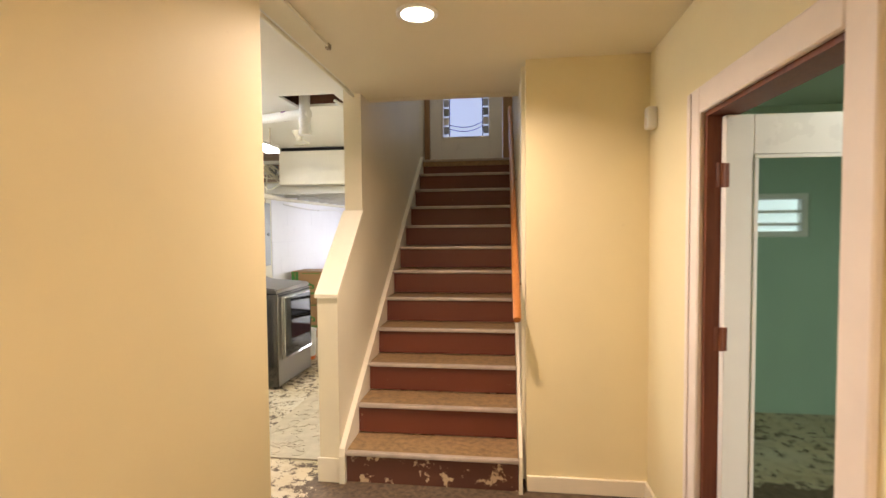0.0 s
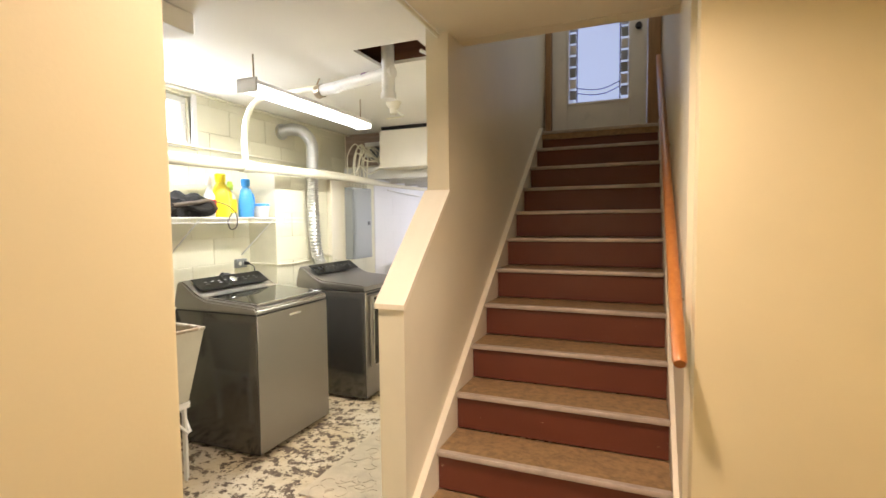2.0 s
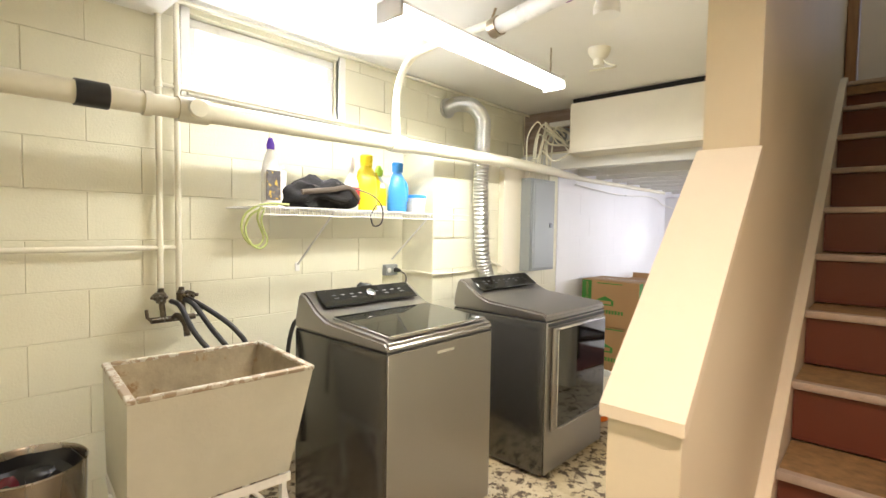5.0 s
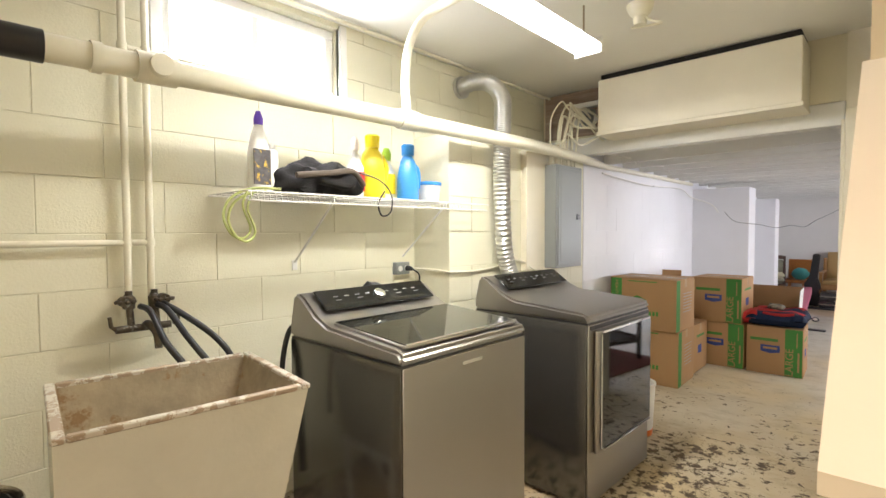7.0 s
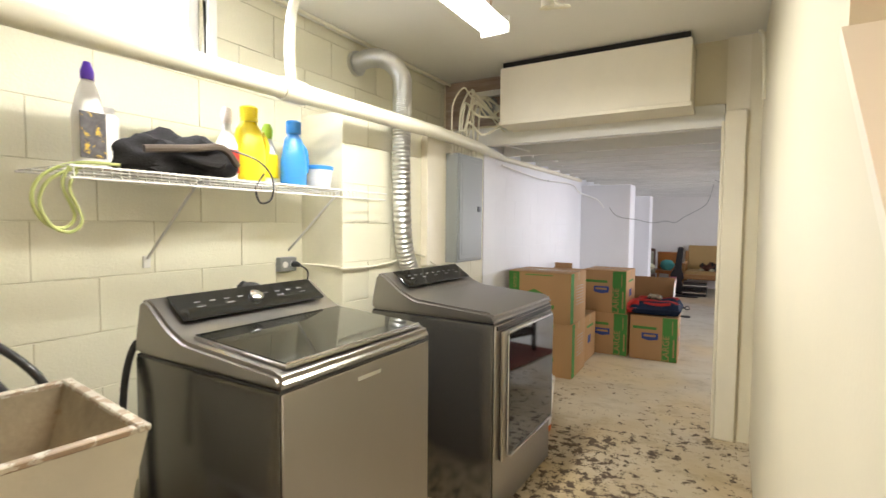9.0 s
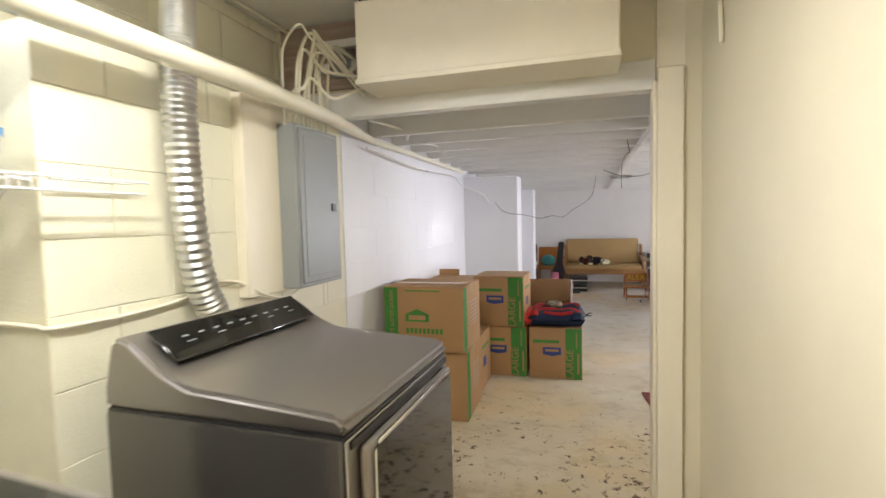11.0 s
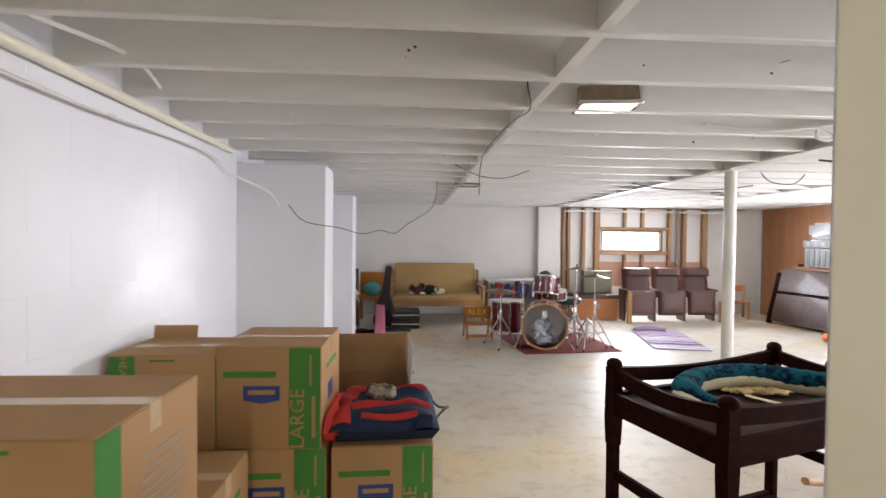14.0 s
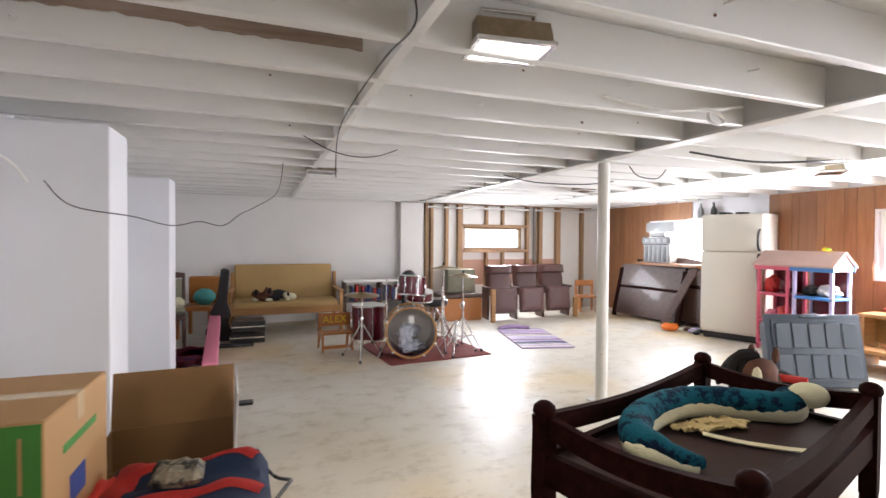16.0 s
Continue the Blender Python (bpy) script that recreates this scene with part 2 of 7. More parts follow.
M_GREYBOX = plain("grey_panel_paint", (0.26, 0.275, 0.275), 0.4, var=0.06, scale=3, grain=90, bump=0.04)
M_SINK = plain("cream_sink_paint", (0.58, 0.56, 0.47), 0.45, var=0.12, stain=((0.34, 0.28, 0.19), 7, 0.70), scale=3, grain=60, bump=0.2)
M_SINKIN = plain("stained_basin", (0.40, 0.33, 0.22), 0.7, var=0.40, scale=6, grain=45, bump=0.4, stain=((0.27, 0.17, 0.08), 5.0, 0.56))
M_SINKRIM = peeling("chipped_rim_paint", (0.56, 0.52, 0.43), (0.33, 0.25, 0.17), 20, 0.50, 0.5)
M_CARD = plain("cardboard", (0.37, 0.21, 0.09), 0.75, var=0.10, scale=2.5, grain=90, bump=0.08, stretch=(1, 1, 0.3))
# darker cardboard, for all sides and one flap of the open carton
M_CARDDARK = plain("darker_cardboard", (0.24, 0.125, 0.05), 0.8, var=0.12, scale=3, grain=90)
M_BOXGREEN = plain("green_print", (0.045, 0.20, 0.03), 0.7, var=0.12, scale=8)
M_BOXBLUE = plain("blue_print", (0.02, 0.045, 0.20), 0.7, var=0.12, scale=8)
M_TAPE = plain("clear_tape", (0.56, 0.42, 0.27), 0.15, var=0.1, scale=20)
M_BEIGE = plain("beige_sofa_cover", (0.50, 0.33, 0.13), 0.7, var=0.10, scale=3, grain=120, bump=0.2)
M_OAK = wood("honey_oak", (0.36, 0.17, 0.055), (0.52, 0.28, 0.10), 0, 5, 0.4, 0.2)
M_DARKWOOD = wood("dark_cherry_wood", (0.012, 0.004, 0.0035), (0.030, 0.009, 0.007), 0, 5, 0.5, 0.0, spec=0.012)
M_HEADWOOD = wood("dark_walnut", (0.05, 0.025, 0.017), (0.11, 0.055, 0.035), 0, 4, 0.5, 0.08)
M_DRUM = plain("burgundy_drum_wrap", (0.13, 0.012, 0.022), 0.18, var=0.2, scale=4, bump=0.0, coat=0.6)
M_DRUMHEAD = plain("white_drumhead", (0.74, 0.73, 0.70), 0.45, var=0.06)
M_CYMBAL = plain("bronze_cymbal", (0.36, 0.26, 0.13), 0.34, metal=1.0, var=0.12, scale=10, grain=90)
M_RUGRED = plain("red_rug", (0.24, 0.05, 0.04), 0.95, var=0.35, scale=9, grain=70, bump=0.5)
M_RUGPURPLE = plain("purple_rag_rug", (0.50, 0.36, 0.60), 0.95, var=0.35, scale=7, grain=60, bump=0.15, stretch=(1, 5, 1))
M_MAT = plain("beige_mat", (0.50, 0.42, 0.31), 0.95, var=0.18, scale=9, grain=80, bump=0.6)
M_LEATHER = plain("brown_vinyl", (0.085, 0.028, 0.02), 0.42, var=0.15, scale=6, grain=160, bump=0.25)
M_SEATGREY = plain("mauve_vinyl_seat", (0.12, 0.055, 0.05), 0.4, var=0.12, scale=6, grain=160, bump=0.25)
M_FRIDGE = plain("off_white_enamel", (0.74, 0.70, 0.62), 0.36, var=0.02, scale=0.7, grain=260, bump=0.04, gloss=0.01)
M_PINK = plain("pink_plastic", (0.62, 0.10, 0.16), 0.4, var=0.08)
M_PINKFOAM = plain("pink_foam", (0.74, 0.22, 0.32), 0.6, var=0.08)
M_BLUE = plain("blue_plastic", (0.06, 0.22, 0.55), 0.4, var=0.08)
M_LILAC = plain("lilac_plastic", (0.50, 0.44, 0.66), 0.4, var=0.08)
M_PINKTAUPE = plain("faded_roof_plastic", (0.52, 0.36, 0.31), 0.5, var=0.12, scale=5)
M_TOTE = plain("slate_blue_plastic", (0.045, 0.062, 0.085), 0.5, var=0.12, scale=5)
M_NAVY = plain("navy_nylon", (0.010, 0.020, 0.050), 0.7, var=0.3, scale=9, grain=120, bump=0.3, spec=0.2)
M_RED = plain("red_nylon", (0.58, 0.03, 0.025), 0.6, var=0.2, scale=9, grain=120, bump=0.3)
M_ORANGE = plain("orange_plastic", (0.72, 0.16, 0.01), 0.4, var=0.1)
M_TEAL = plain("teal_plush", (0.008, 0.075, 0.11), 0.95, var=0.3, scale=10, grain=150, bump=0.6, stain=((0.004, 0.012, 0.03), 22, 0.50), spec=0.1)
M_BELLY = plain("cream_plush", (0.66, 0.62, 0.42), 0.95, var=0.15, scale=10, grain=150, bump=0.6)
M_PLUSHBROWN = plain("brown_plush", (0.13, 0.05, 0.03), 0.95, var=0.3, scale=10, grain=150, bump=0.6)
M_PLUSHBLACK = plain("black_plush", (0.012, 0.010, 0.010), 0.95, var=0.3, scale=10, grain=150, bump=0.6)
M_YELLOW = plain("yellow_plastic", (0.80, 0.62, 0.02), 0.3, var=0.05)
M_SKYBLUE = plain("blue_bottle_plastic", (0.05, 0.28, 0.70), 0.3, var=0.06)
M_LIME = plain("lime_plastic", (0.40, 0.62, 0.05), 0.35, var=0.08)
M_LABEL = plain("pale_label", (0.70, 0.68, 0.66), 0.5, var=0.1, scale=30)
M_GREYCLOTH = plain("grey_cloth", (0.42, 0.44, 0.50), 0.9, var=0.2, scale=12, grain=120, bump=0.4)
M_OLIVE = plain("grey_green_upholstery", (0.26, 0.25, 0.18), 0.85, var=0.15, scale=10, grain=120, bump=0.4)
M_NORTH = plain("warm_white_wall_paint", (0.80, 0.78, 0.75), 0.5, var=0.07, scale=1.1, grain=60, bump=0.1)
M_BUTTON = plain("grey_button_print", (0.16, 0.16, 0.17), 0.4)
M_GLASS = glass("window_glass")
M_FROST = glass("textured_glass", (0.92, 0.95, 1.0), 0.18)
M_HAZEGLASS = glass("hazy_glass", (0.62, 0.72, 0.68), 0.10)
M_OUT = glow("daylight_outside", (0.93, 0.97, 1.0), 4.0)
M_OUTDIM = glow("daylight_porch", (0.62, 0.68, 0.95), 0.35)
M_OUTSOFT = glow("daylight_side", (0.9, 0.97, 1.0), 0.7)
M_TUBE = glow("lit_tube", (1.0, 0.99, 0.95), 14.0)
M_DOWN = glow("lit_lens", (1.0, 0.88, 0.68), 9.0)
M_FLOOD = glow("lit_flood_lens", (1.0, 0.97, 0.88), 7.0)
# near-black: shade of the void and duct gap put into colour; lead lines too
M_DARK = plain("dark_void", (0.02, 0.016, 0.013), 0.9, var=0.3)
M_BAREJOIST = wood("stained_joist_wood", (0.28, 0.19, 0.14), (0.50, 0.40, 0.33), 0, 5, 0.7)
M_BROWNVOID = wood("bare_joist_wood", (0.10, 0.035, 0.018), (0.17, 0.07, 0.035), 0, 5, 0.7)
M_SALMON = plain("terracotta_paint", (0.56, 0.33, 0.24), 0.6, var=0.1, scale=2)


# ---- mesh helpers ----
def bx(bm, x0, x1, y0, y1, z0, z1, bev=0.0, seg=1):
    """A box, its edges rounded by bev."""
    vs = [bm.verts.new((x, y, z)) for z in (z0, z1) for y in (y0, y1) for x in (x0, x1)]
    fs = [bm.faces.new([vs[i] for i in f]) for f in ((0, 2, 3, 1), (4, 5, 7, 6), (0, 1, 5, 4), (2, 6, 7, 3), (0, 4, 6, 2), (1, 3, 7, 5))]
    if bev:
        es = list({e for f in fs for e in f.edges})
        bmesh.ops.bevel(bm, geom=es, offset=bev, segments=seg, affect='EDGES', profile=0.5)
    return vs


def prism(bm, pts, axis, a, b):
    """A flat outline (pairs) drawn out along an axis from a to b. axis 0: pairs are y, z; 1: x, z; 2: x, y."""
    def put(p, h):
        q = list(p)
        q.insert(axis, h)
        return bm.verts.new(q)
    lo, hi = [put(p, a) for p in pts], [put(p, b) for p in pts]
    n = len(pts)
    fs = [bm.faces.new(lo), bm.faces.new(hi[::-1])]
    for i in range(n):
        fs.append(bm.faces.new((lo[i], hi[i], hi[(i + 1) % n], lo[(i + 1) % n])))
    bmesh.ops.recalc_face_normals(bm, faces=fs)
    return fs


def tube(bm, pts, r, seg=10, cap=True):
    """A round bar or hose through points; r is one radius or one for each point."""
    pts = [Vector(p) for p in pts]
    rs = r if isinstance(r, (list, tuple)) else [r] * len(pts)
    rings = []
    side = None
    for i, p in enumerate(pts):
        d = (pts[min(i + 1, len(pts) - 1)] - pts[max(i - 1, 0)]).normalized()
        if side is None:
            side = d.orthogonal().normalized()
        else:
            side = (side - d * side.dot(d)).normalized()
        up = d.cross(side)
        rings.append([bm.verts.new(p + (side * math.cos(k * math.tau / seg) + up * math.sin(k * math.tau / seg)) * rs[i]) for k in range(seg)])
    for a, b in zip(rings, rings[1:]):
        for k in range(seg):
            bm.faces.new((a[k], a[(k + 1) % seg], b[(k + 1) % seg], b[k]))
    if cap:
        bm.faces.new(rings[0][::-1])
        bm.faces.new(rings[-1])


def smooth_line(pts, n=6):
    """Points of a soft curve through the given ones."""
    pts = [Vector(p) for p in pts]
    out = []
    for i in range(len(pts) - 1):
        a, b, c, d = pts[max(i - 1, 0)], pts[i], pts[i + 1], pts[min(i + 2, len(pts) - 1)]
        for k in range(n):
            t = k / n
            out.append(0.5 * ((2 * b) + (c - a) * t + (2 * a - 5 * b + 4 * c - d) * t * t + (3 * b - a - 3 * c + d) * t ** 3))
    return out + [pts[-1]]


def lathe(bm, prof, seg=20, at=(0, 0, 0), sx=1.0, sy=1.0):
    """Pairs of radius and height turned round an upright axis."""
    rings = []
    for r, z in prof:
        rings.append([bm.verts.new((at[0] + max(r, 1e-4) * sx * math.cos(k * math.tau / seg), at[1] + max(r, 1e-4) * sy * math.sin(k * math.tau / seg), at[2] + z)) for k in range(seg)])
    for a, b in zip(rings, rings[1:]):
        for k in range(seg):
            bm.faces.new((a[k], a[(k + 1) % seg], b[(k + 1) % seg], b[k]))
    bm.faces.new(rings[0][::-1])
    bm.faces.new(rings[-1])


def turned(bm, m):
    bmesh.ops.transform(bm, matrix=m, verts=bm.verts[:])
    return bm


def part(name, bm, material, parent=None, label="", soft=False):
    """Links a bmesh as one mesh object, under a thing or a part."""
    me = bpy.data.meshes.new(name)
    bm.normal_update()
    if soft:
        for f in bm.faces:
            f.smooth = True
    bm.to_mesh(me)
    bm.free()
    if soft:
        me.set_sharp_from_angle(angle=radians(40))
    me.materials.append(material)
    ob = new(name, me)
    ob.parent = parent
    if label:
        ob["label"] = label
    return ob


def B():
    return bmesh.new()


def box_part(name, dims, material, parent=None, bev=0.0, label="", seg=1):
    bm = B()
    bx(bm, *dims, bev, seg)
    return part(name, bm, material, parent, label, soft=bev > 0)


def tube_part(name, pts, r, material, parent=None, label="", seg=10, curve=0):
    bm = B()
    tube(bm, smooth_line(pts, curve) if curve else pts, r, seg)
    return part(name, bm, material, parent, label, soft=True)


def thing(name, m, label, category, group=""):
    """An Empty at the base of a thing, for its parts."""
    ob = new(name)
    ob.empty_display_size = 0.1
    ob.matrix_world = m
    return tagged(ob, label, category, group)


def struct(name, dims, material, label="", bev=0.0):
    return tagged(box_part(name, dims, material, None, bev), label, "", "", "structure")


# ---- levels and planes ----
WX = -2.43      # laundry block wall
TX = -2.13      # thick lower wall, going on into the big room
CZ = 2.47       # laundry ceiling
HZ = 2.41       # hall ceiling
JZ = 1.93       # underside of the joists
BACK = 14.3     # back wall of the big room
RX = 5.65       # panelled wall
RISE, GO = 0.1905, 0.259
STEP_Y = 2.985  # first nosing

# ---- floor, walls, ceilings ----
struct("floor", (-2.9, 6.2, -2.2, 14.8, -0.2, 0.0), M_FLOOR, "cream painted concrete floor, flaking to dark concrete")

# outer block wall of the laundry, with the window's opening
WIN = (3.12, 4.0, 2.06, 2.44)
for _n, _d in (("wall_west", (WX - 0.22, WX - 0.005, 1.5, WIN[0], 0, 2.75)), ("wall_west_upper", (WX - 0.22, WX - 0.005, WIN[1], 6.6, 0, 2.75)),
               ("wall_west_under_window", (WX - 0.22, WX - 0.005, WIN[0], WIN[1], 0, WIN[2])), ("wall_west_over_window", (WX - 0.22, WX - 0.005, WIN[0], WIN[1], WIN[3], 2.75))):
    struct(_n, _d, M_MORTAR, "cream painted concrete block wall")
thick = struct("wall_west_thick", (WX - 0.003, TX - 0.005, 4.56, 6.25, 0, 1.92), M_MORTAR, "thick cream painted block wall below the pipe")
white_wall = struct("wall_west_white", (TX - 0.5, TX - 0.0025, 6.25, BACK + 0.2, 0, 2.3), M_WMORTAR, "white glossy painted block wall")
struct("wall_south", (-2.6, -0.032, 1.58, 1.70, 0, 2.75), M_MORTAR, "cream painted end wall of the laundry")
# hall
bm = B()
bx(bm, -0.03, 0.105, -2.0, 1.78, 0, 2.75, 0.012, 2)
tagged(part("wall_hall_left", bm, M_HALL, soft=True), "plain yellow painted plaster wall", kind="structure")
struct("wall_hall_back", (-0.1, 4.6, -2.1, -2.0, 0, 2.75), M_HALL, "yellow painted wall closing the hall")
DOOR_Y0, DOOR_Y1, DOOR_Z = 1.50, 2.32, 1.93
struct("wall_hall_right", (1.64, 1.76, -2.0, DOOR_Y0, 0, 2.75), M_HALL, "yellow painted hall wall")
struct("wall_hall_right_far", (1.64, 1.76, DOOR_Y1, 4.5, 0, 2.75), M_HALL, "yellow painted hall wall")
struct("wall_hall_right_over_door", (1.64, 1.76, DOOR_Y0, DOOR_Y1, DOOR_Z, 2.75), M_HALL, "yellow painted wall over the door")
struct("wall_hall_end", (0.985, 1.64, 3.03, 3.15, 0, 2.75), M_HALL, "yellow painted wall beside the stairs")
struct("ceiling_hall", (-0.14, 1.70, -2.1, 3.66, HZ, HZ + 0.10), M_HALLCEIL, "pale yellow plaster ceiling")
struct("ceiling_hall_edge", (-0.10, 0.985, 3.663, 3.76, HZ - 0.002, 4.8), M_HALLCEIL, "plastered edge of the stairwell opening")
# laundry ceiling, with the hole cut for the pipes
HOLE = (-0.78, -0.36, 3.72, 4.04)
bm = B()
for d in ((-2.66, HOLE[0], 1.5, 6.3), (HOLE[1], -0.146, 1.5, 6.3), (HOLE[0], HOLE[1], 1.5, HOLE[2]), (HOLE[0], HOLE[1], HOLE[3], 6.3)):
    bx(bm, d[0], d[1], d[2], d[3], CZ, CZ + 0.02)
tagged(part("ceiling_laundry", bm, M_CEIL), "white painted board ceiling with a ragged hole", kind="structure")
# the void's darkness is put into this sheet's colour
struct("ceiling_void", (-2.66, -0.225, 1.5, 6.3, CZ + 0.24, CZ + 0.30), M_DARK, "near-black sheet painted as the dark void above the ceiling")
for _y in (3.70, 4.06):
    struct("ceiling_joist", (-1.4, -0.15, _y - 0.02, _y + 0.02, CZ + 0.022, CZ + 0.235), M_BROWNVOID, "bare brown joist inside the hole")
struct("ceiling_soffit", (-2.42, -1.2, 1.71, 2.98, 2.37, CZ - 0.002), M_CEIL, "dropped white ceiling box", 0.004)

# wall between stairs and laundry: low sloping part and full part
bm = B()
prism(bm, [(3.0, 0.0), (6.335, 0.0), (6.335, 5.0), (3.53, 5.0), (3.53, 1.60), (3.0, 1.10)], 0, -0.222, -0.10)
tagged(part("wall_stair_left", bm, M_STAIRWALL), "cream painted wall beside the stairs, stepped down in front", kind="structure")
bm = B()
prism(bm, [(2.985, 1.09), (2.985, 1.112), (3.52, 1.618), (3.53, 1.60), (3.002, 1.094)], 0, -0.232, -0.092)
tagged(part("trim_cap", bm, M_CREAM), "cream painted sloping cap of the low wall", kind="structure")
struct("baseboard_pony", (-0.232, -0.092, 2.986, 2.998, 0.0, 0.145), M_CREAM, "cream painted base of the low wall", 0.003)
OPEN = (4.5, 6.1, 3.6, 4.7)
for _n, _d in (("wall_stair_right", (3.153, 6.335, 0, OPEN[2])), ("wall_stair_right_near", (3.153, OPEN[0], OPEN[2], 5.0)), ("wall_stair_right_far", (OPEN[1], 6.335, OPEN[2], 5.0)), ("wall_stair_right_over", (OPEN[0], OPEN[1], OPEN[3], 5.0))):
    struct(_n, (0.965, 1.06, *_d), M_STAIRWALL, "cream painted stairwell wall")
struct("wall_stair_top_left", (-0.30, -0.04, 6.275, 6.335, 2.31, 5.0), M_STAIRWALL, "wall beside the outside door")
struct("wall_stair_top_right", (0.85, 1.10, 6.275, 6.335, 2.31, 5.0), M_STAIRWALL, "wall beside the outside door")
struct("wall_stair_top_over", (-0.04, 0.85, 6.275, 6.335, 12 * RISE + 2.05, 5.0), M_STAIRWALL, "wall over the outside door")
struct("wall_stair_top_under", (-0.04, 0.85, 6.275, 6.335, 2.0, 12 * RISE - 0.03), M_STAIRWALL)
struct("ceiling_stair", (-0.3, 1.2, 3.66, 6.4, 4.8, 4.9), M_CEIL, "stairwell ceiling")
struct("floor_landing", (-0.10, 0.965, STEP_Y + 11 * GO, 6.335, 11.85 * RISE - 0.05, 12 * RISE - 0.028), M_TREAD, "landing at the top of the stairs")

# passage wall, header and frame between laundry and big room
struct("wall_passage", (-0.29, -0.222, 6.075, 6.15, 0, 2.6), M_STAIRWALL, "cream painted wall end at the opening")
struct("trim_opening_face", (-0.412, -0.300, 6.045, 6.075, 0, 2.03), M_CREAM, "cream painted casing of the opening", 0.004)
struct("trim_opening_jamb", (-0.430, -0.412, 6.05, 6.155, 0, 1.97), M_CREAM, "cream painted jamb of the opening", 0.004)
struct("trim_opening_inner", (-0.412, -0.29, 6.0765, 6.15, 0, 2.6), M_CREAM)
struct("header", (-2.6, -0.415, 6.08, 6.16, JZ + 0.01, 2.08), M_JOIST, "white painted header beam over the opening", 0.004)
struct("wall_over_header", (-2.6, -0.10, 6.10, 6.155, 2.082, 2.7), M_STAIRWALL, "cream painted board over the opening")
struct("wall_big_south_stairs", (-0.222, 1.06, 6.337, 6.38, 0, 2.3), M_WBLOCK, "white wall behind the stairs")
struct("wall_big_south", (1.06, RX + 0.3, 4.522, 4.6, 0, 2.3), M_WBLOCK, "white wall of the big room")

# boxed duct over the opening
duct = thing("boxed_duct", pose(-1.2, 5.95, 2.04), "cream painted boxed duct hung under the laundry ceiling", "duct box")
box_part("casing", (-0.595, 0.615, -0.145, 0.18, 0.0, 0.385), M_CREAM, duct, 0.006)
# solid near-black strip standing for the shade in the open gap
box_part("dark_gap", (-0.585, 0.60, -0.115, 0.145, 0.386, 0.427), M_DARK, duct, label="dark filler painted as the shade between box and ceiling")
box_part("bottom_trim", (-0.602, 0.622, -0.153, 0.184, -0.012, 0.014), M_CREAM, duct, 0.003)

struct("trim_corner_board", (-2.40, -1.81, 6.082, 6.0985, 2.10, 2.465), M_BAREJOIST, "bare brown boards in the ceiling corner")
for _z in (2.19, 2.31):
    struct("trim_corner_batten", (-2.12, -1.84, 6.04, 6.081, _z, _z + 0.045), M_JOIST, "white painted batten in the ceiling corner", 0.003)

# big room
struct("wall_north", (-2.7, RX + 0.2, BACK, BACK + 0.2, 0, 0.95), M_NORTH, "white painted back wall")
BW = (2.62, 3.79, 1.13, 1.53)
struct("wall_north_left", (-2.7, BW[0], BACK, BACK + 0.2, 0.95, 2.3), M_NORTH, "white painted back wall")
struct("wall_north_right", (BW[1], RX + 0.2, BACK, BACK + 0.2, 0.95, 2.3), M_NORTH, "white painted back wall")
struct("wall_north_under_window", (BW[0], BW[1], BACK, BACK + 0.2, 0.952, BW[2]), M_NORTH)
struct("wall_north_over_window", (BW[0], BW[1], BACK, BACK + 0.2, BW[3], 2.3), M_NORTH)
struct("pilaster_1", (TX - 0.05, -1.495, 9.27, 9.62, 0, 1.86), M_WBLOCK, "white painted block pier", 0.006)
struct("pilaster_2", (TX - 0.05, -1.50, 11.05, 11.35, 0, 1.80), M_WBLOCK, "white painted block pier", 0.006)
struct("pilaster_3", (1.42, 1.82, BACK - 0.12, BACK, 0, JZ), M_NORTH, "white painted pier at the back wall", 0.006)
RW = ((11.75, 12.95, 0.9, 1.62), (8.5, 9.68, 0.9, 1.64), (4.75, 6.05, 0.15, 1.88))
_y = 4.55
for _k, (_a, _b, _c, _d) in enumerate(sorted(RW)):
    struct("wall_east", (RX, RX + 0.2, _y, _a, 0, 2.3), M_WMORTAR, "outer wall behind wood panelling")
    struct("wall_east", (RX, RX + 0.2, _a, _b, 0, _c), M_WMORTAR)
    struct("wall_east", (RX, RX + 0.2, _a, _b, _d, 2.3), M_WMORTAR)
    _y = _b
struct("wall_east", (RX, RX + 0.2, _y, BACK + 0.2, 0, 2.3), M_WMORTAR)

# ceiling of the big room: boards and joists in one mesh
bm = B()
bx(bm, -2.7, RX + 0.2, 6.16, BACK + 0.2, JZ + 0.19, JZ + 0.23)
bx(bm, 1.06, RX + 0.2, 4.55, 6.158, JZ + 0.19, JZ + 0.23)
for _k in range(5):
    bx(bm, 1.92, RX + 0.1, 4.63 + _k * 0.412, 4.672 + _k * 0.412, JZ, JZ + 0.189, 0.004)
_y = 6.66
while _y < BACK - 0.05:
    bx(bm, TX - 0.3, 1.72, _y - 0.021, _y + 0.021, JZ, JZ + 0.189, 0.004)
    bx(bm, 1.84, RX + 0.1, _y - 0.021 + 0.05, _y + 0.021 + 0.05, JZ, JZ + 0.189, 0.004)
    _y += 0.412
_y = 6.66
while _y < BACK - 0.5:      # bridging between the joists
    bx(bm, -0.34, -0.30, _y + 0.021, _y + 0.391, JZ + 0.004, JZ + 0.10)
    bx(bm, 3.6, 3.64, _y + 0.075, _y + 0.43, JZ + 0.004, JZ + 0.10)
    _y += 0.412
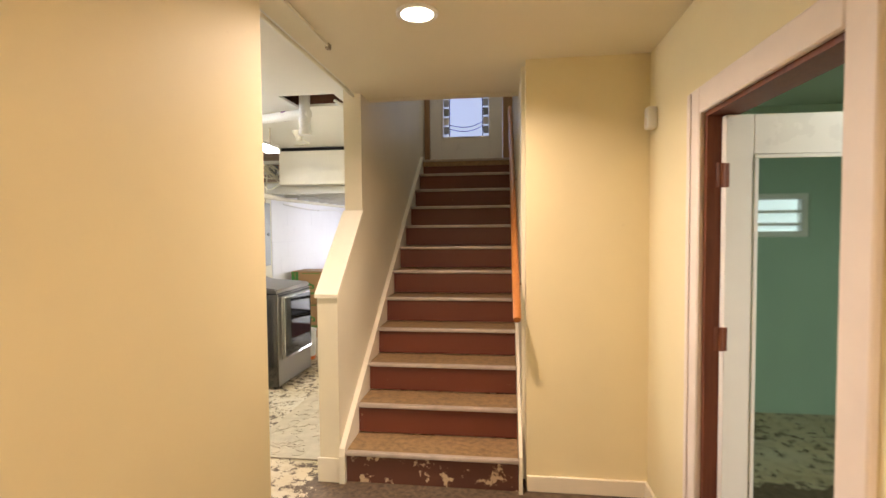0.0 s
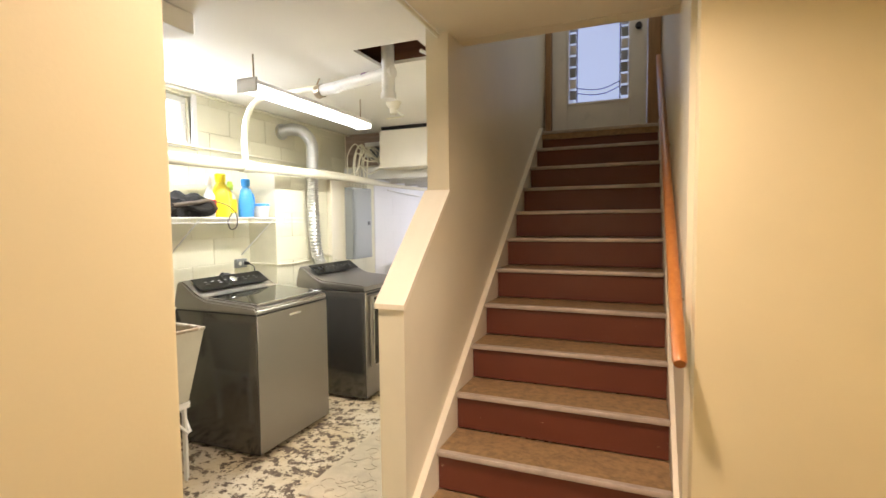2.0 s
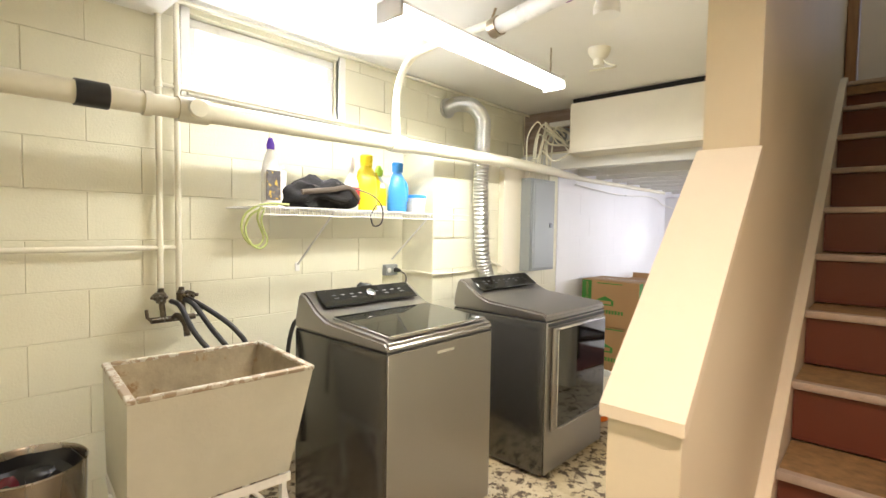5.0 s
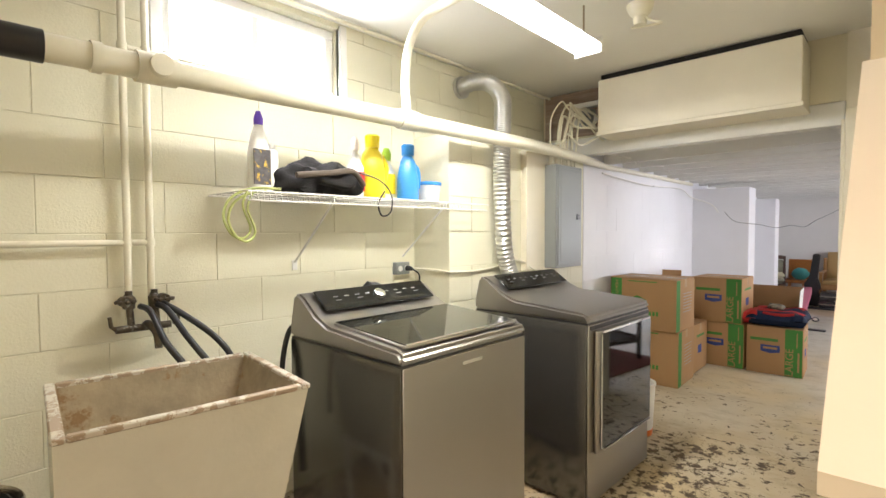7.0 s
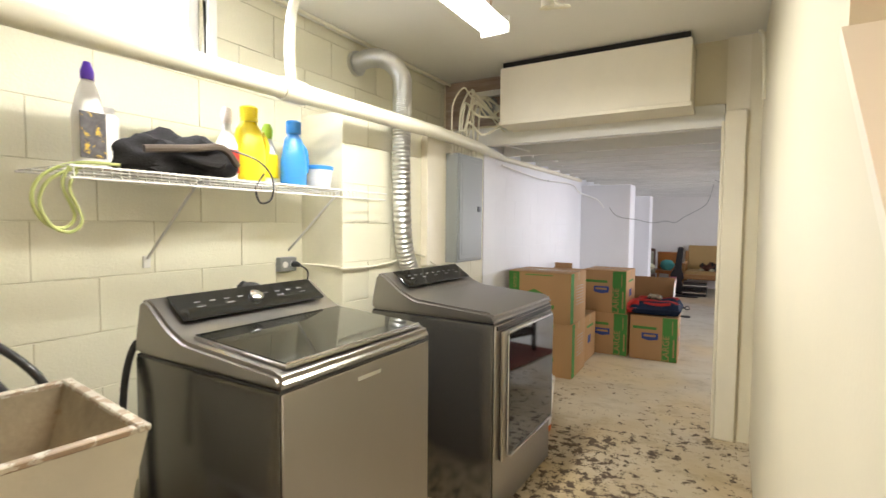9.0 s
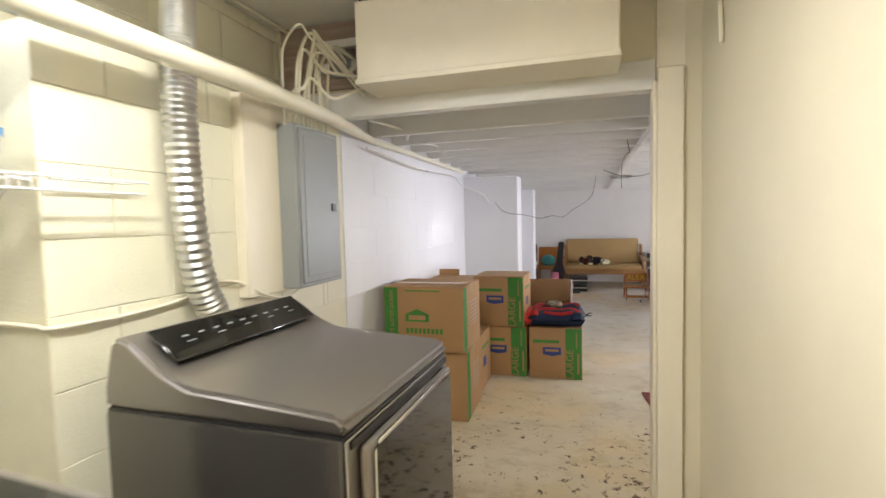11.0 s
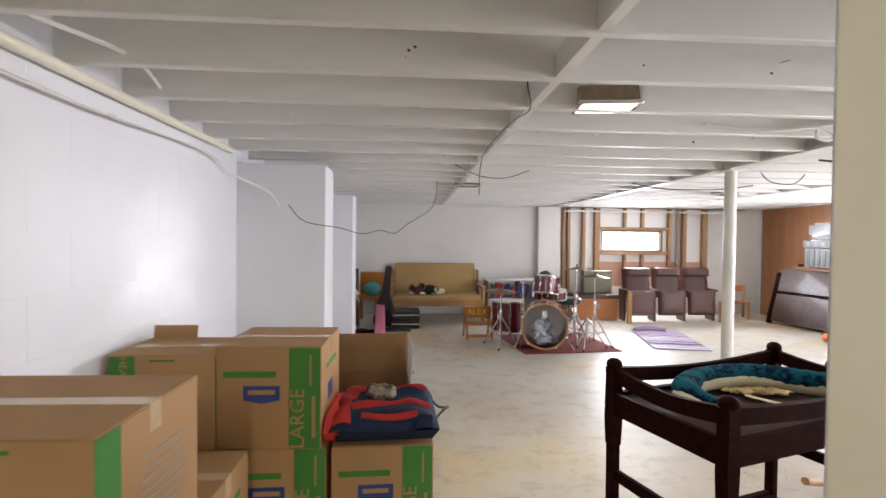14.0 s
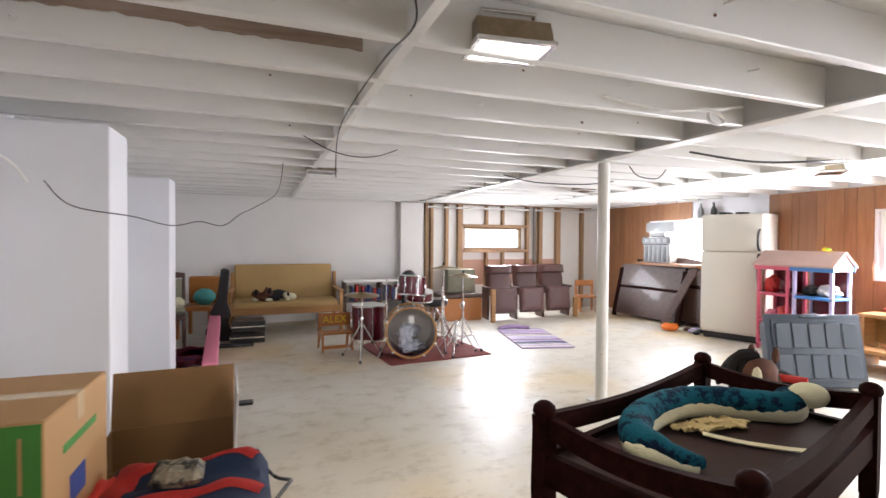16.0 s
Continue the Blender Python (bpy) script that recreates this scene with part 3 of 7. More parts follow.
for _x, _y, _z in ((0.55, 7.459, 0.09), (-0.9, 7.459, 0.06), (1.2, 7.871, 0.10), (-1.5, 8.283, 0.05), (0.9, 8.283, 0.12), (0.3, 8.695, 0.07), (-0.8, 9.107, 0.10), (1.0, 9.519, 0.08)):
    tube(bm, [(_x, _y + 0.002, JZ + _z), (_x, _y - 0.05, JZ + _z - 0.006)], 0.004, 5)
tagged(part("ceiling_big_room", bm, M_JOIST, soft=True), "white painted open joists and floor boards overhead", kind="structure")
bm = B()
bx(bm, 1.72, 1.84, 4.6, BACK, JZ - 0.005, JZ + 0.012, 0.003)
bx(bm, 1.77, 1.79, 4.6, BACK, JZ + 0.012, JZ + 0.188)
tagged(part("beam", bm, M_JOIST, soft=True), "white painted steel beam", kind="structure")

# side room behind the glazed door
for _n, _d in (("wall_side_north", (1.76, 4.6, 4.4, 4.5, 0, 1.40)), ("wall_side_north_upper", (1.76, 4.6, 4.4, 4.5, 1.74, 2.75)), ("wall_side_north_left", (1.76, 2.80, 4.4, 4.5, 1.40, 1.74)),
               ("wall_side_north_right", (3.22, 4.6, 4.4, 4.5, 1.40, 1.74)), ("wall_side_east", (4.5, 4.6, -2.0, 4.4, 0, 2.75))):
    struct(_n, _d, M_GREEN, "green painted wall of the side room")
struct("ceiling_side", (1.76, 4.6, -2.0, 4.5, 2.42, 2.5), M_GREEN, "green painted ceiling of the side room")

# roof over everything
struct("roof", (-3.0, 6.4, -2.3, 15.0, 4.92, 5.0), M_DARK, "closed floor above")
struct("upper_floor", (-3.0, -0.3, -2.3, 15.0, 2.78, 2.85), M_DARK)
struct("upper_floor_east", (1.2, 6.4, -2.3, 15.0, 2.78, 2.85), M_DARK)

# bare brown strip on one joist, and knots where the paint has come away
bm = B()
_top = [(-1.90 + 0.02 * k, JZ + 0.186) for k in range(76)]
_low = [(x, JZ + 0.105 + 0.02 * noise.noise(Vector((x * 2, 0, 4))) + 0.010 * noise.noise(Vector((x * 23, 0, 7)))) for x, z in reversed(_top)]
prism(bm, _low + _top, 1, 8.2845, 8.2868)
tagged(part("trim_bare_joist", bm, M_BAREJOIST), "bare brown strip along a white joist", kind="structure")
random.seed(12)
for _k in range(13):
    _j = 7.484 + 0.412 * random.randrange(7)
    _x, _z, _r = random.uniform(-1.6, 1.6), JZ + random.uniform(0.03, 0.16), random.uniform(0.004, 0.010)
    bm = B()
    prism(bm, [(_x + _r * math.cos(a * 0.9) * (0.8 + 0.4 * random.random()), _z + _r * 0.8 * math.sin(a * 0.9)) for a in range(7)], 1, _j - 0.0228, _j - 0.0212)
    tagged(part("trim_knot", bm, M_BROWNVOID), "dark knot in a white joist", kind="structure")

# ---- stairs ----
def stairs():
    st = thing("staircase", pose(0, STEP_Y, 0), "straight basement stairs with red-brown risers and tan treads", "stairs")
    for k in range(1, 13):
        y = (k - 1) * GO
        box_part("riser", (-0.062, 0.94, y + 0.022, y + 0.04, (k - 1) * RISE + 0.002, k * RISE - 0.024), M_KICK if k == 1 else M_RISER, st)
        if k < 12:
            box_part("tread", (-0.062, 0.94, y + 0.003, y + GO + 0.02, k * RISE - 0.024, k * RISE - 0.003), M_TREAD, st)
        bm = B()
        bx(bm, -0.066, 0.943, y - 0.004, y + 0.03, k * RISE - 0.026, k * RISE, 0.007, 2)
        part("nosing", bm, M_NOSE, st, "worn pale metal nosing" if k == 1 else "", soft=True)
    for x0, x1 in ((-0.098, -0.064), (0.942, 0.963)):
        bm = B()
        prism(bm, [(-0.01, 0.0), (0.10, 0.0), (11 * GO + 0.1, 11 * RISE - 0.1), (11 * GO + 0.1, 12 * RISE + 0.05), (11 * GO, 12 * RISE + 0.01), (0.0, RISE + 0.015), (-0.01, RISE - 0.03)], 0, x0, x1)
        part("skirt_board", bm, M_CREAM, st, "cream painted skirt board" if x0 < 0 else "")
    return st


stairs()
struct("wall_under_stairs", (-0.1, 0.965, 5.7, 5.8, 0, 2.0), M_STAIRWALL)


# ---- windows and doors ----
def window(name, m, w, h, label, bars=1, frame_w=0.045, mat=M_WHITE, deep=0.08):
    """A window in local x (across) and z (up), its glass in the plane y = 0."""
    wd = tagged(thing(name, m, label, "window"), kind="structure")
    for nm, d in (("window_frame", (-w / 2, w / 2, -deep / 2, deep / 2, h - frame_w, h)), ("window_frame", (-w / 2, w / 2, -deep / 2, deep / 2, 0, frame_w)),
                  ("window_frame", (-w / 2, -w / 2 + frame_w, -deep / 2 + 0.004, deep / 2 - 0.004, frame_w, h - frame_w)), ("window_frame", (w / 2 - frame_w, w / 2, -deep / 2 + 0.004, deep / 2 - 0.004, frame_w, h - frame_w))):
        box_part(nm, d, mat, wd, 0.004)
    for k in range(1, bars):
        x = -w / 2 + w * k / bars
        box_part("mullion", (x - 0.014, x + 0.014, -0.02, 0.02, frame_w, h - frame_w), mat, wd, 0.003)
    for k in range(bars):
        p = box_part("pane", (-w / 2 + w * k / bars + 0.01, -w / 2 + w * (k + 1) / bars - 0.01, -0.003, 0.003, frame_w - 0.01, h - frame_w + 0.01), M_GLASS, wd)
        p.visible_shadow = False
    return wd


window("window_1", pose(WX - 0.09, 3.56, 2.06, 0, 0, 90), 0.87, 0.375, "white framed basement window in two panes, bright daylight behind", 2)
struct("window_sill_1", (WX - 0.05, WX + 0.03, 3.10, 4.02, 2.035, 2.06), M_WHITE, "white painted sill", 0.004)
struct("trim_window_1", (WX - 0.03, WX + 0.012, 3.075, 3.12, 2.03, 2.46), M_WHITE, "white painted window trim", 0.004)
struct("trim_window_1_far", (WX - 0.03, WX + 0.012, 4.0, 4.045, 2.03, 2.46), M_WHITE, "white painted window trim", 0.004)
struct("backdrop_west", (WX - 0.9, WX - 0.88, 2.2, 5.0, 1.3, 3.4), M_OUT, "bright daylight outside the window")
window("window_2", pose(3.205, BACK + 0.04, BW[2], 0, 0, 0), 1.17, 0.4, "long narrow basement window in a wooden frame", 1, 0.035, M_STUD)
struct("backdrop_north", (1.5, 5.0, BACK + 1.0, BACK + 1.02, 0.2, 2.6), M_OUT, "bright daylight outside the window")
for _k, (_a, _b, _c, _d) in enumerate(RW):
    window("window_%d" % (_k + 3), pose(RX + 0.08, (_a + _b) / 2, _c, 0, 0, 90), _b - _a, _d - _c, "white framed window in the panelled wall", 2)
struct("backdrop_east", (RX + 1.0, RX + 1.02, 5.5, 14.5, 0.0, 2.7), M_OUT, "bright daylight outside the windows")
window("window_6", pose(3.01, 4.45, 1.40, 0, 0, 0), 0.42, 0.34, "small window of the side room", 1)
for _z in (1.50, 1.60):
    struct("window_bar", (2.81, 3.21, 4.425, 4.435, _z - 0.012, _z + 0.012), M_WHITE)
struct("backdrop_side", (2.2, 3.8, 4.512, 4.518, 1.2, 2.0), M_OUTSOFT, "daylight outside the side room")


def outside_door():
    """The glazed door at the head of the stairs."""
    d = tagged(thing("door_1", pose(0.405, 6.25, 12 * RISE), "white outside door with a large leaded textured glass pane", "door"), kind="structure")
    for dims in ((-0.44, -0.29, -0.022, 0.022, 0.0, 2.05), (0.29, 0.44, -0.022, 0.022, 0.0, 2.05), (-0.29, 0.29, -0.022, 0.022, 0.0, 0.31), (-0.29, 0.29, -0.022, 0.022, 1.85, 2.05)):
        box_part("door_rail", dims, M_WHITE, d, 0.003)
    p = box_part("pane", (-0.30, 0.30, -0.004, 0.004, 0.30, 1.86), M_FROST, d)
    p.visible_shadow = False
    for dims in ((-0.30, 0.30, -0.028, -0.020, 0.30, 0.325), (-0.30, -0.275, -0.028, -0.020, 0.325, 1.84), (0.275, 0.30, -0.028, -0.020, 0.325, 1.84), (-0.30, 0.30, -0.028, -0.020, 1.84, 1.862)):
        box_part("glazing_bead", dims, M_WHITE, d, 0.002)
    for x in (-0.20, 0.20):
        box_part("lead_line", (x - 0.005, x + 0.005, -0.009, -0.005, 0.325, 1.84), M_DARK, d)
    for k in range(7):
        z = 0.36 + 0.11 * k
        for x0, x1 in ((-0.275, -0.205), (0.205, 0.275)):
            box_part("coloured_pane", (x0 + 0.004, x1 - 0.004, -0.009, -0.005, z, z + 0.09), M_GREYCLOTH if k % 3 == 0 else M_LABEL if k % 3 == 1 else M_GREYBOX, d)
    for k, z in enumerate((0.42, 0.47)):
        tube_part("lead_line", [(-0.2, -0.008, z), (-0.05, -0.008, z - 0.03), (0.08, -0.008, z - 0.02), (0.2, -0.008, z + 0.03)], 0.004, M_DARK, d, curve=5, seg=5)
    for z in (0.98, 1.12):
        bm = B()
        lathe(bm, [(0.03, 0), (0.032, 0.012), (0.026, 0.045), (0.0, 0.05)], 14)
        turned(bm, pose(0.365, -0.022, z, 90))
        part("door_knob", bm, M_BLACK, d, "dark round knob and lock" if z < 1 else "", soft=True)
    return d


outside_door()
struct("backdrop_porch", (-1.2, 2.0, 7.2, 7.22, 2.4, 5.0), M_OUTDIM, "blue evening-tinted porch beyond the door glass")
for _n, _x0, _x1 in (("trim_door_post", -0.097, -0.042), ("trim_door_post_right", 0.852, 0.962)):
    struct(_n, (_x0, _x1, 6.18, 6.274, 12 * RISE - 0.02, 4.4), M_STUD, "rough brown door post", 0.004)


def side_door():
    """The open glazed door into the side room, with its casing."""
    for n, dims in (("trim_casing_far", (1.618, 1.642, DOOR_Y1 - 0.005, DOOR_Y1 + 0.10, 0, DOOR_Z + 0.1)), ("trim_casing_near", (1.618, 1.642, DOOR_Y0 - 0.10, DOOR_Y0 + 0.005, 0, DOOR_Z + 0.1)),
                    ("trim_casing_top", (1.618, 1.642, DOOR_Y0 + 0.005, DOOR_Y1 - 0.005, DOOR_Z - 0.005, DOOR_Z + 0.1))):
        struct(n, dims, M_PINKTRIM, "warm white painted door casing", 0.006)
    struct("trim_casing_bead", (1.610, 1.618, DOOR_Y1 + 0.07, DOOR_Y1 + 0.10, 0, DOOR_Z + 0.09), M_PINKTRIM, "", 0.003)
    struct("trim_jamb_far", (1.642, 1.755, DOOR_Y1 - 0.025, DOOR_Y1, 0, DOOR_Z), M_BROWNPAINT, "dark red-brown door jamb")
    struct("trim_jamb_near", (1.642, 1.755, DOOR_Y0, DOOR_Y0 + 0.025, 0, DOOR_Z), M_PINKTRIM, "white door jamb")
    struct("trim_jamb_top", (1.642, 1.755, DOOR_Y0 + 0.025, DOOR_Y1 - 0.025, DOOR_Z - 0.02, DOOR_Z), M_BROWNPAINT)
    d = tagged(thing("door_2", pose(1.69, DOOR_Y1 - 0.055, 0.012, 0, 0, 2), "white door with one tall glass pane, standing open", "door"), kind="structure")
    for dims in ((0.0, 0.10, -0.018, 0.018, 0, 1.89), (0.66, 0.76, -0.018, 0.018, 0, 1.89), (0.10, 0.66, -0.018, 0.018, 0, 0.2), (0.10, 0.66, -0.018, 0.018, 1.74, 1.89)):
        box_part("door_rail", dims, M_WHITE, d, 0.003)
    p = box_part("pane", (0.09, 0.67, -0.003, 0.003, 0.19, 1.75), M_HAZEGLASS, d, label="hazy grey-green glass")
    p.visible_shadow = False
    for dims in ((0.10, 0.66, -0.024, -0.018, 0.2, 0.215), (0.10, 0.66, -0.024, -0.018, 1.725, 1.74), (0.10, 0.115, -0.024, -0.018, 0.215, 1.725)):
        box_part("glazing_bead", dims, M_WHITE, d, 0.002)
    for z in (0.25, 1.0, 1.62):
        bm = B()
        tube(bm, [(-0.012, -0.02, z), (-0.012, -0.02, z + 0.09)], 0.009, 10)
        bx(bm, -0.035, 0.012, -0.022, -0.018, z, z + 0.09, 0.001)
        part("hinge", bm, M_BROWNPAINT, d, "brown painted butt hinge" if z < 0.5 else "", soft=True)
    return d


side_door()
struct("baseboard_end", (0.985, 1.64, 3.012, 3.03, 0, 0.09), M_CREAM, "cream painted baseboard", 0.004)
struct("baseboard_right", (1.622, 1.64, DOOR_Y1 + 0.1, 3.012, 0, 0.09), M_CREAM, "cream painted baseboard", 0.004)
struct("baseboard_left", (0.105, 0.119, -2.0, 1.765, 0, 0.09), M_CREAM, "cream painted baseboard", 0.004)

# handrail on the stairwell wall
hr = thing("handrail", pose(0.932, 2.89, 0.998), "orange varnished wooden handrail on the stair wall", "handrail")
bm = B()
tube(bm, [(0.0, 0.0, 0.0), (0.0, 0.012, 0.008), (0.0, 1.5, 0.955), (0.0, 2.86, 1.82)], [0.019, 0.023, 0.023, 0.023], 14)
part("rail", bm, M_RAIL, hr, soft=True)
for _y in (0.34, 1.5, 2.6):
    tube_part("bracket", [(0.0, _y, _y * 0.637 - 0.02), (0.008, _y, _y * 0.637 - 0.06), (0.036, _y, _y * 0.637 - 0.06)], 0.007, M_BRASS, hr, curve=3, seg=6)

# hall fittings
sn = thing("motion_sensor", pose(1.612, 2.93, 1.99), "small off-white plastic sensor on the hall wall", "sensor")
box_part("housing", (-0.022, 0.026, -0.032, 0.032, 0.0, 0.11), M_WHITE, sn, 0.008, seg=2)
box_part("lens", (-0.026, -0.021, -0.018, 0.018, 0.018, 0.055), M_PINKTRIM, sn, 0.002)
sw = thing("light_switch", pose(1.633, 1.28, 1.12), "white plastic light switch on the hall wall", "switch")
box_part("plate", (-0.004, 0.006, -0.037, 0.037, -0.06, 0.06), M_WHITE, sw, 0.003)
box_part("toggle", (-0.014, -0.003, -0.006, 0.006, -0.012, 0.012), M_WHITE, sw, 0.002)
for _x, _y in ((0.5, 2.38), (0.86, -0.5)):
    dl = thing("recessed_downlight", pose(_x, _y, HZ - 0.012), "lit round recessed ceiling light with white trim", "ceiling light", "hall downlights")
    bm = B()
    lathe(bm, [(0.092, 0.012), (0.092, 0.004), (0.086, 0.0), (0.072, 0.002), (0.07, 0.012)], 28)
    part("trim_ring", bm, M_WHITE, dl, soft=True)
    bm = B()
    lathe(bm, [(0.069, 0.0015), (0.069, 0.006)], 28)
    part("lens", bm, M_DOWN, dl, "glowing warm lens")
cd = thing("ceiling_conduit", pose(0, 0, 0), "thin white painted conduit along the ceiling edge", "conduit")
tube_part("pipe", [(-0.155, 1.72, HZ - 0.015), (-0.155, 3.60, HZ - 0.015), (-0.235, 3.70, HZ - 0.05), (-0.40, 3.86, HZ + 0.05)], 0.011, M_PVC, cd, curve=4, seg=8)
tube_part("spur", [(0.0, 2.0, HZ - 0.012), (0.0, 2.66, HZ - 0.012)], 0.007, M_PVC, cd, seg=8)
bm = B()
bx(bm, -0.012, 0.012, 2.64, 2.67, HZ - 0.028, HZ - 0.001, 0.003)
part("clip", bm, M_BRASS, cd)

# ---- laundry: pipes ----
def pipe(name, pts, r, label, material=M_PVC, category="pipe", couplings=(), curve=0):
    t = thing(name, pose(0, 0, 0), label, category)
    tube_part("run", pts, r, material, t, curve=curve, seg=14)
    for (p, q, rr, mat) in couplings:
        bm = B()
        tube(bm, [p, q], rr, 14)
        part("coupling", bm, mat, t, soft=True)
    return t


pipe("drain_pipe", [(-1.97, 1.72, 1.85), (-1.97, 5.2, 1.905), (-1.99, 5.9, 1.90), (-2.095, 6.6, 1.905), (-2.10, 9.1, 1.915)], [0.041, 0.041, 0.036, 0.024, 0.020], "thick cream painted drain pipe along the wall",
     couplings=(((-1.97, 2.57, 1.864), (-1.97, 2.67, 1.865), 0.047, M_BLACK), ((-1.97, 2.30, 1.86), (-1.97, 2.34, 1.86), 0.05, M_PVC), ((-1.97, 2.20, 1.857), (-1.97, 2.23, 1.857), 0.05, M_PVC), ((-1.97, 2.78, 1.867), (-1.97, 2.81, 1.867), 0.047, M_PVC),
                ((-1.97, 2.96, 1.87), (-1.90, 2.96, 1.87), 0.035, M_PVC), ((-1.97, 2.90, 1.868), (-1.97, 3.02, 1.87), 0.05, M_PVC), ((-1.97, 4.02, 1.886), (-1.97, 4.14, 1.888), 0.049, M_PVC)))
pipe("vent_pipe", [(-1.97, 4.08, 1.90), (-1.985, 4.08, 2.06), (-1.97, 4.09, 2.24), (-1.90, 4.11, 2.36), (-1.76, 4.13, 2.405), (-1.30, 4.10, 2.405)], 0.022, "cream painted drain branch rising to the ceiling", curve=5)
pv = pipe("ceiling_drain", [(-1.30, 4.10, 2.38), (-0.66, 4.00, 2.41)], 0.040, "white plastic drain pipe with purple primer marks under the ceiling", M_PVCW,
          couplings=(((-0.90, 4.04, 2.40), (-0.86, 4.034, 2.402), 0.0415, plain("purple_primer", (0.25, 0.10, 0.30), 0.5)), ((-1.32, 4.103, 2.378), (-1.27, 4.095, 2.381), 0.046, M_BRASS), ((-0.70, 4.005, 2.27), (-0.70, 4.005, 2.58), 0.043, M_PVCW), ((-0.70, 4.005, 2.24), (-0.70, 4.005, 2.28), 0.05, M_PVCW)))
tube_part("strap", [(-1.30, 4.10, 2.47), (-1.34, 4.10, 2.38), (-1.30, 4.10, 2.33), (-1.26, 4.10, 2.38)], 0.006, M_BRASS, pv, curve=3, seg=6)
pipe("copper_line", [(-2.36, 1.72, 2.452), (-2.36, 6.1, 2.452)], 0.010, "thin cream painted pipe along the ceiling edge")
for _y, _z in ((2.965, 0.99), (3.045, 1.02)):
    pipe("water_pipe", [(-2.385, _y, _z), (-2.385, _y, CZ + 0.01)], 0.0135, "upright cream painted water pipe on the block wall", couplings=(((-2.385, _y, 2.04), (-2.385, _y, 2.07), 0.018, M_PVC), ((-2.385, _y, 1.28), (-2.385, _y, 1.31), 0.018, M_PVC)))
pipe("water_branch", [(-2.385, 1.72, 1.295), (-2.385, 3.045, 1.295)], 0.012, "cream painted water branch along the wall")
pipe("water_branch", [(-2.385, 2.965, 2.055), (-2.385, 5.7, 2.04)], 0.010, "cream painted water line above the drain pipe")

# faucet and hoses over the sink
fc = thing("sink_faucet", pose(-2.325, 3.0, 0.965), "old tarnished brass laundry faucet with two valves", "faucet")
fc.scale = (1.05, 1.05, 1.05)
tube_part("body", [(0.0, -0.09, 0.0), (0.0, 0.09, 0.0)], 0.014, M_TARNISH, fc)
tube_part("spout", [(0.0, 0.0, 0.0), (0.05, 0.0, 0.02), (0.11, 0.01, -0.01), (0.13, 0.01, -0.06)], 0.013, M_TARNISH, fc, curve=4)
for _y in (-0.04, 0.045):
    tube_part("supply", [(-0.045, _y, 0.12), (-0.02, _y, 0.06), (0, _y, 0.0)], 0.012, M_TARNISH, fc, curve=3)
    bm = B()
    lathe(bm, [(0.020, -0.02), (0.022, 0.02), (0.012, 0.03), (0.012, 0.045)], 10, (-0.03, _y, 0.09))
    part("valve_body", bm, M_TARNISH, fc, soft=True)
    bm = B()
    for k in range(8):
        a = k * math.tau / 8
        bx(bm, 0.012 + 0.028 * math.cos(a) - 0.007, 0.012 + 0.028 * math.cos(a) + 0.007, _y * 1.5 + 0.028 * math.sin(a) - 0.007, _y * 1.5 + 0.028 * math.sin(a) + 0.007, 0.095, 0.107, 0.003)
    tube(bm, [(-0.02, _y * 1.5, 0.10), (0.02, _y * 1.5, 0.10)], 0.02, 10)
    part("valve_wheel", bm, M_TARNISH, fc, "grey metal valve wheel" if _y < 0 else "", soft=True)
    tube_part("lever", [(0.0, _y * 2.2, 0.0), (0.0, _y * 2.6, 0.015), (0.0, _y * 2.7, 0.05)], 0.007, M_TARNISH, fc, seg=7)
for _y0, _y1 in ((2.985, 3.02), (3.045, 3.10)):
    pipe("washer_hose", [(-2.31, _y0, 1.05), (-2.25, _y0 + 0.02, 1.03), (-2.14, _y1, 0.93), (-2.05, _y1 + 0.05, 0.83)], 0.012, "black rubber washer hose", M_BLACK, "hose", curve=5)
pipe("washer_hose", [(-2.33, 3.055, 1.06), (-2.22, 3.10, 1.02), (-2.10, 3.19, 0.92), (-2.055, 3.24, 0.80), (-2.05, 3.26, 0.55)], 0.012, "black rubber washer hose dropping behind the sink", M_BLACK, "hose", curve=5)
pipe("drain_hose", [(-2.045, 3.43, 0.3), (-2.05, 3.425, 0.62), (-2.045, 3.435, 0.82), (-2.04, 3.47, 0.93), (-2.04, 3.52, 0.90)], 0.011, "black drain hose behind the washer", M_BLACK, "hose", curve=5)

hk = thing("drain_hook", pose(-2.06, 3.88, 0.98), "black plastic drain hose elbow behind the washer", "hose fitting")
tube_part("elbow", [(0, 0, -0.30), (0, 0, 0.06), (0.01, 0.03, 0.09), (0.02, 0.07, 0.08), (0.02, 0.09, 0.04)], 0.017, M_BLACK, hk, curve=4)
tube_part("clip", [(-0.02, -0.03, 0.06), (0.0, -0.045, 0.075), (0.02, -0.03, 0.06)], 0.008, M_BLACK, hk, curve=3)


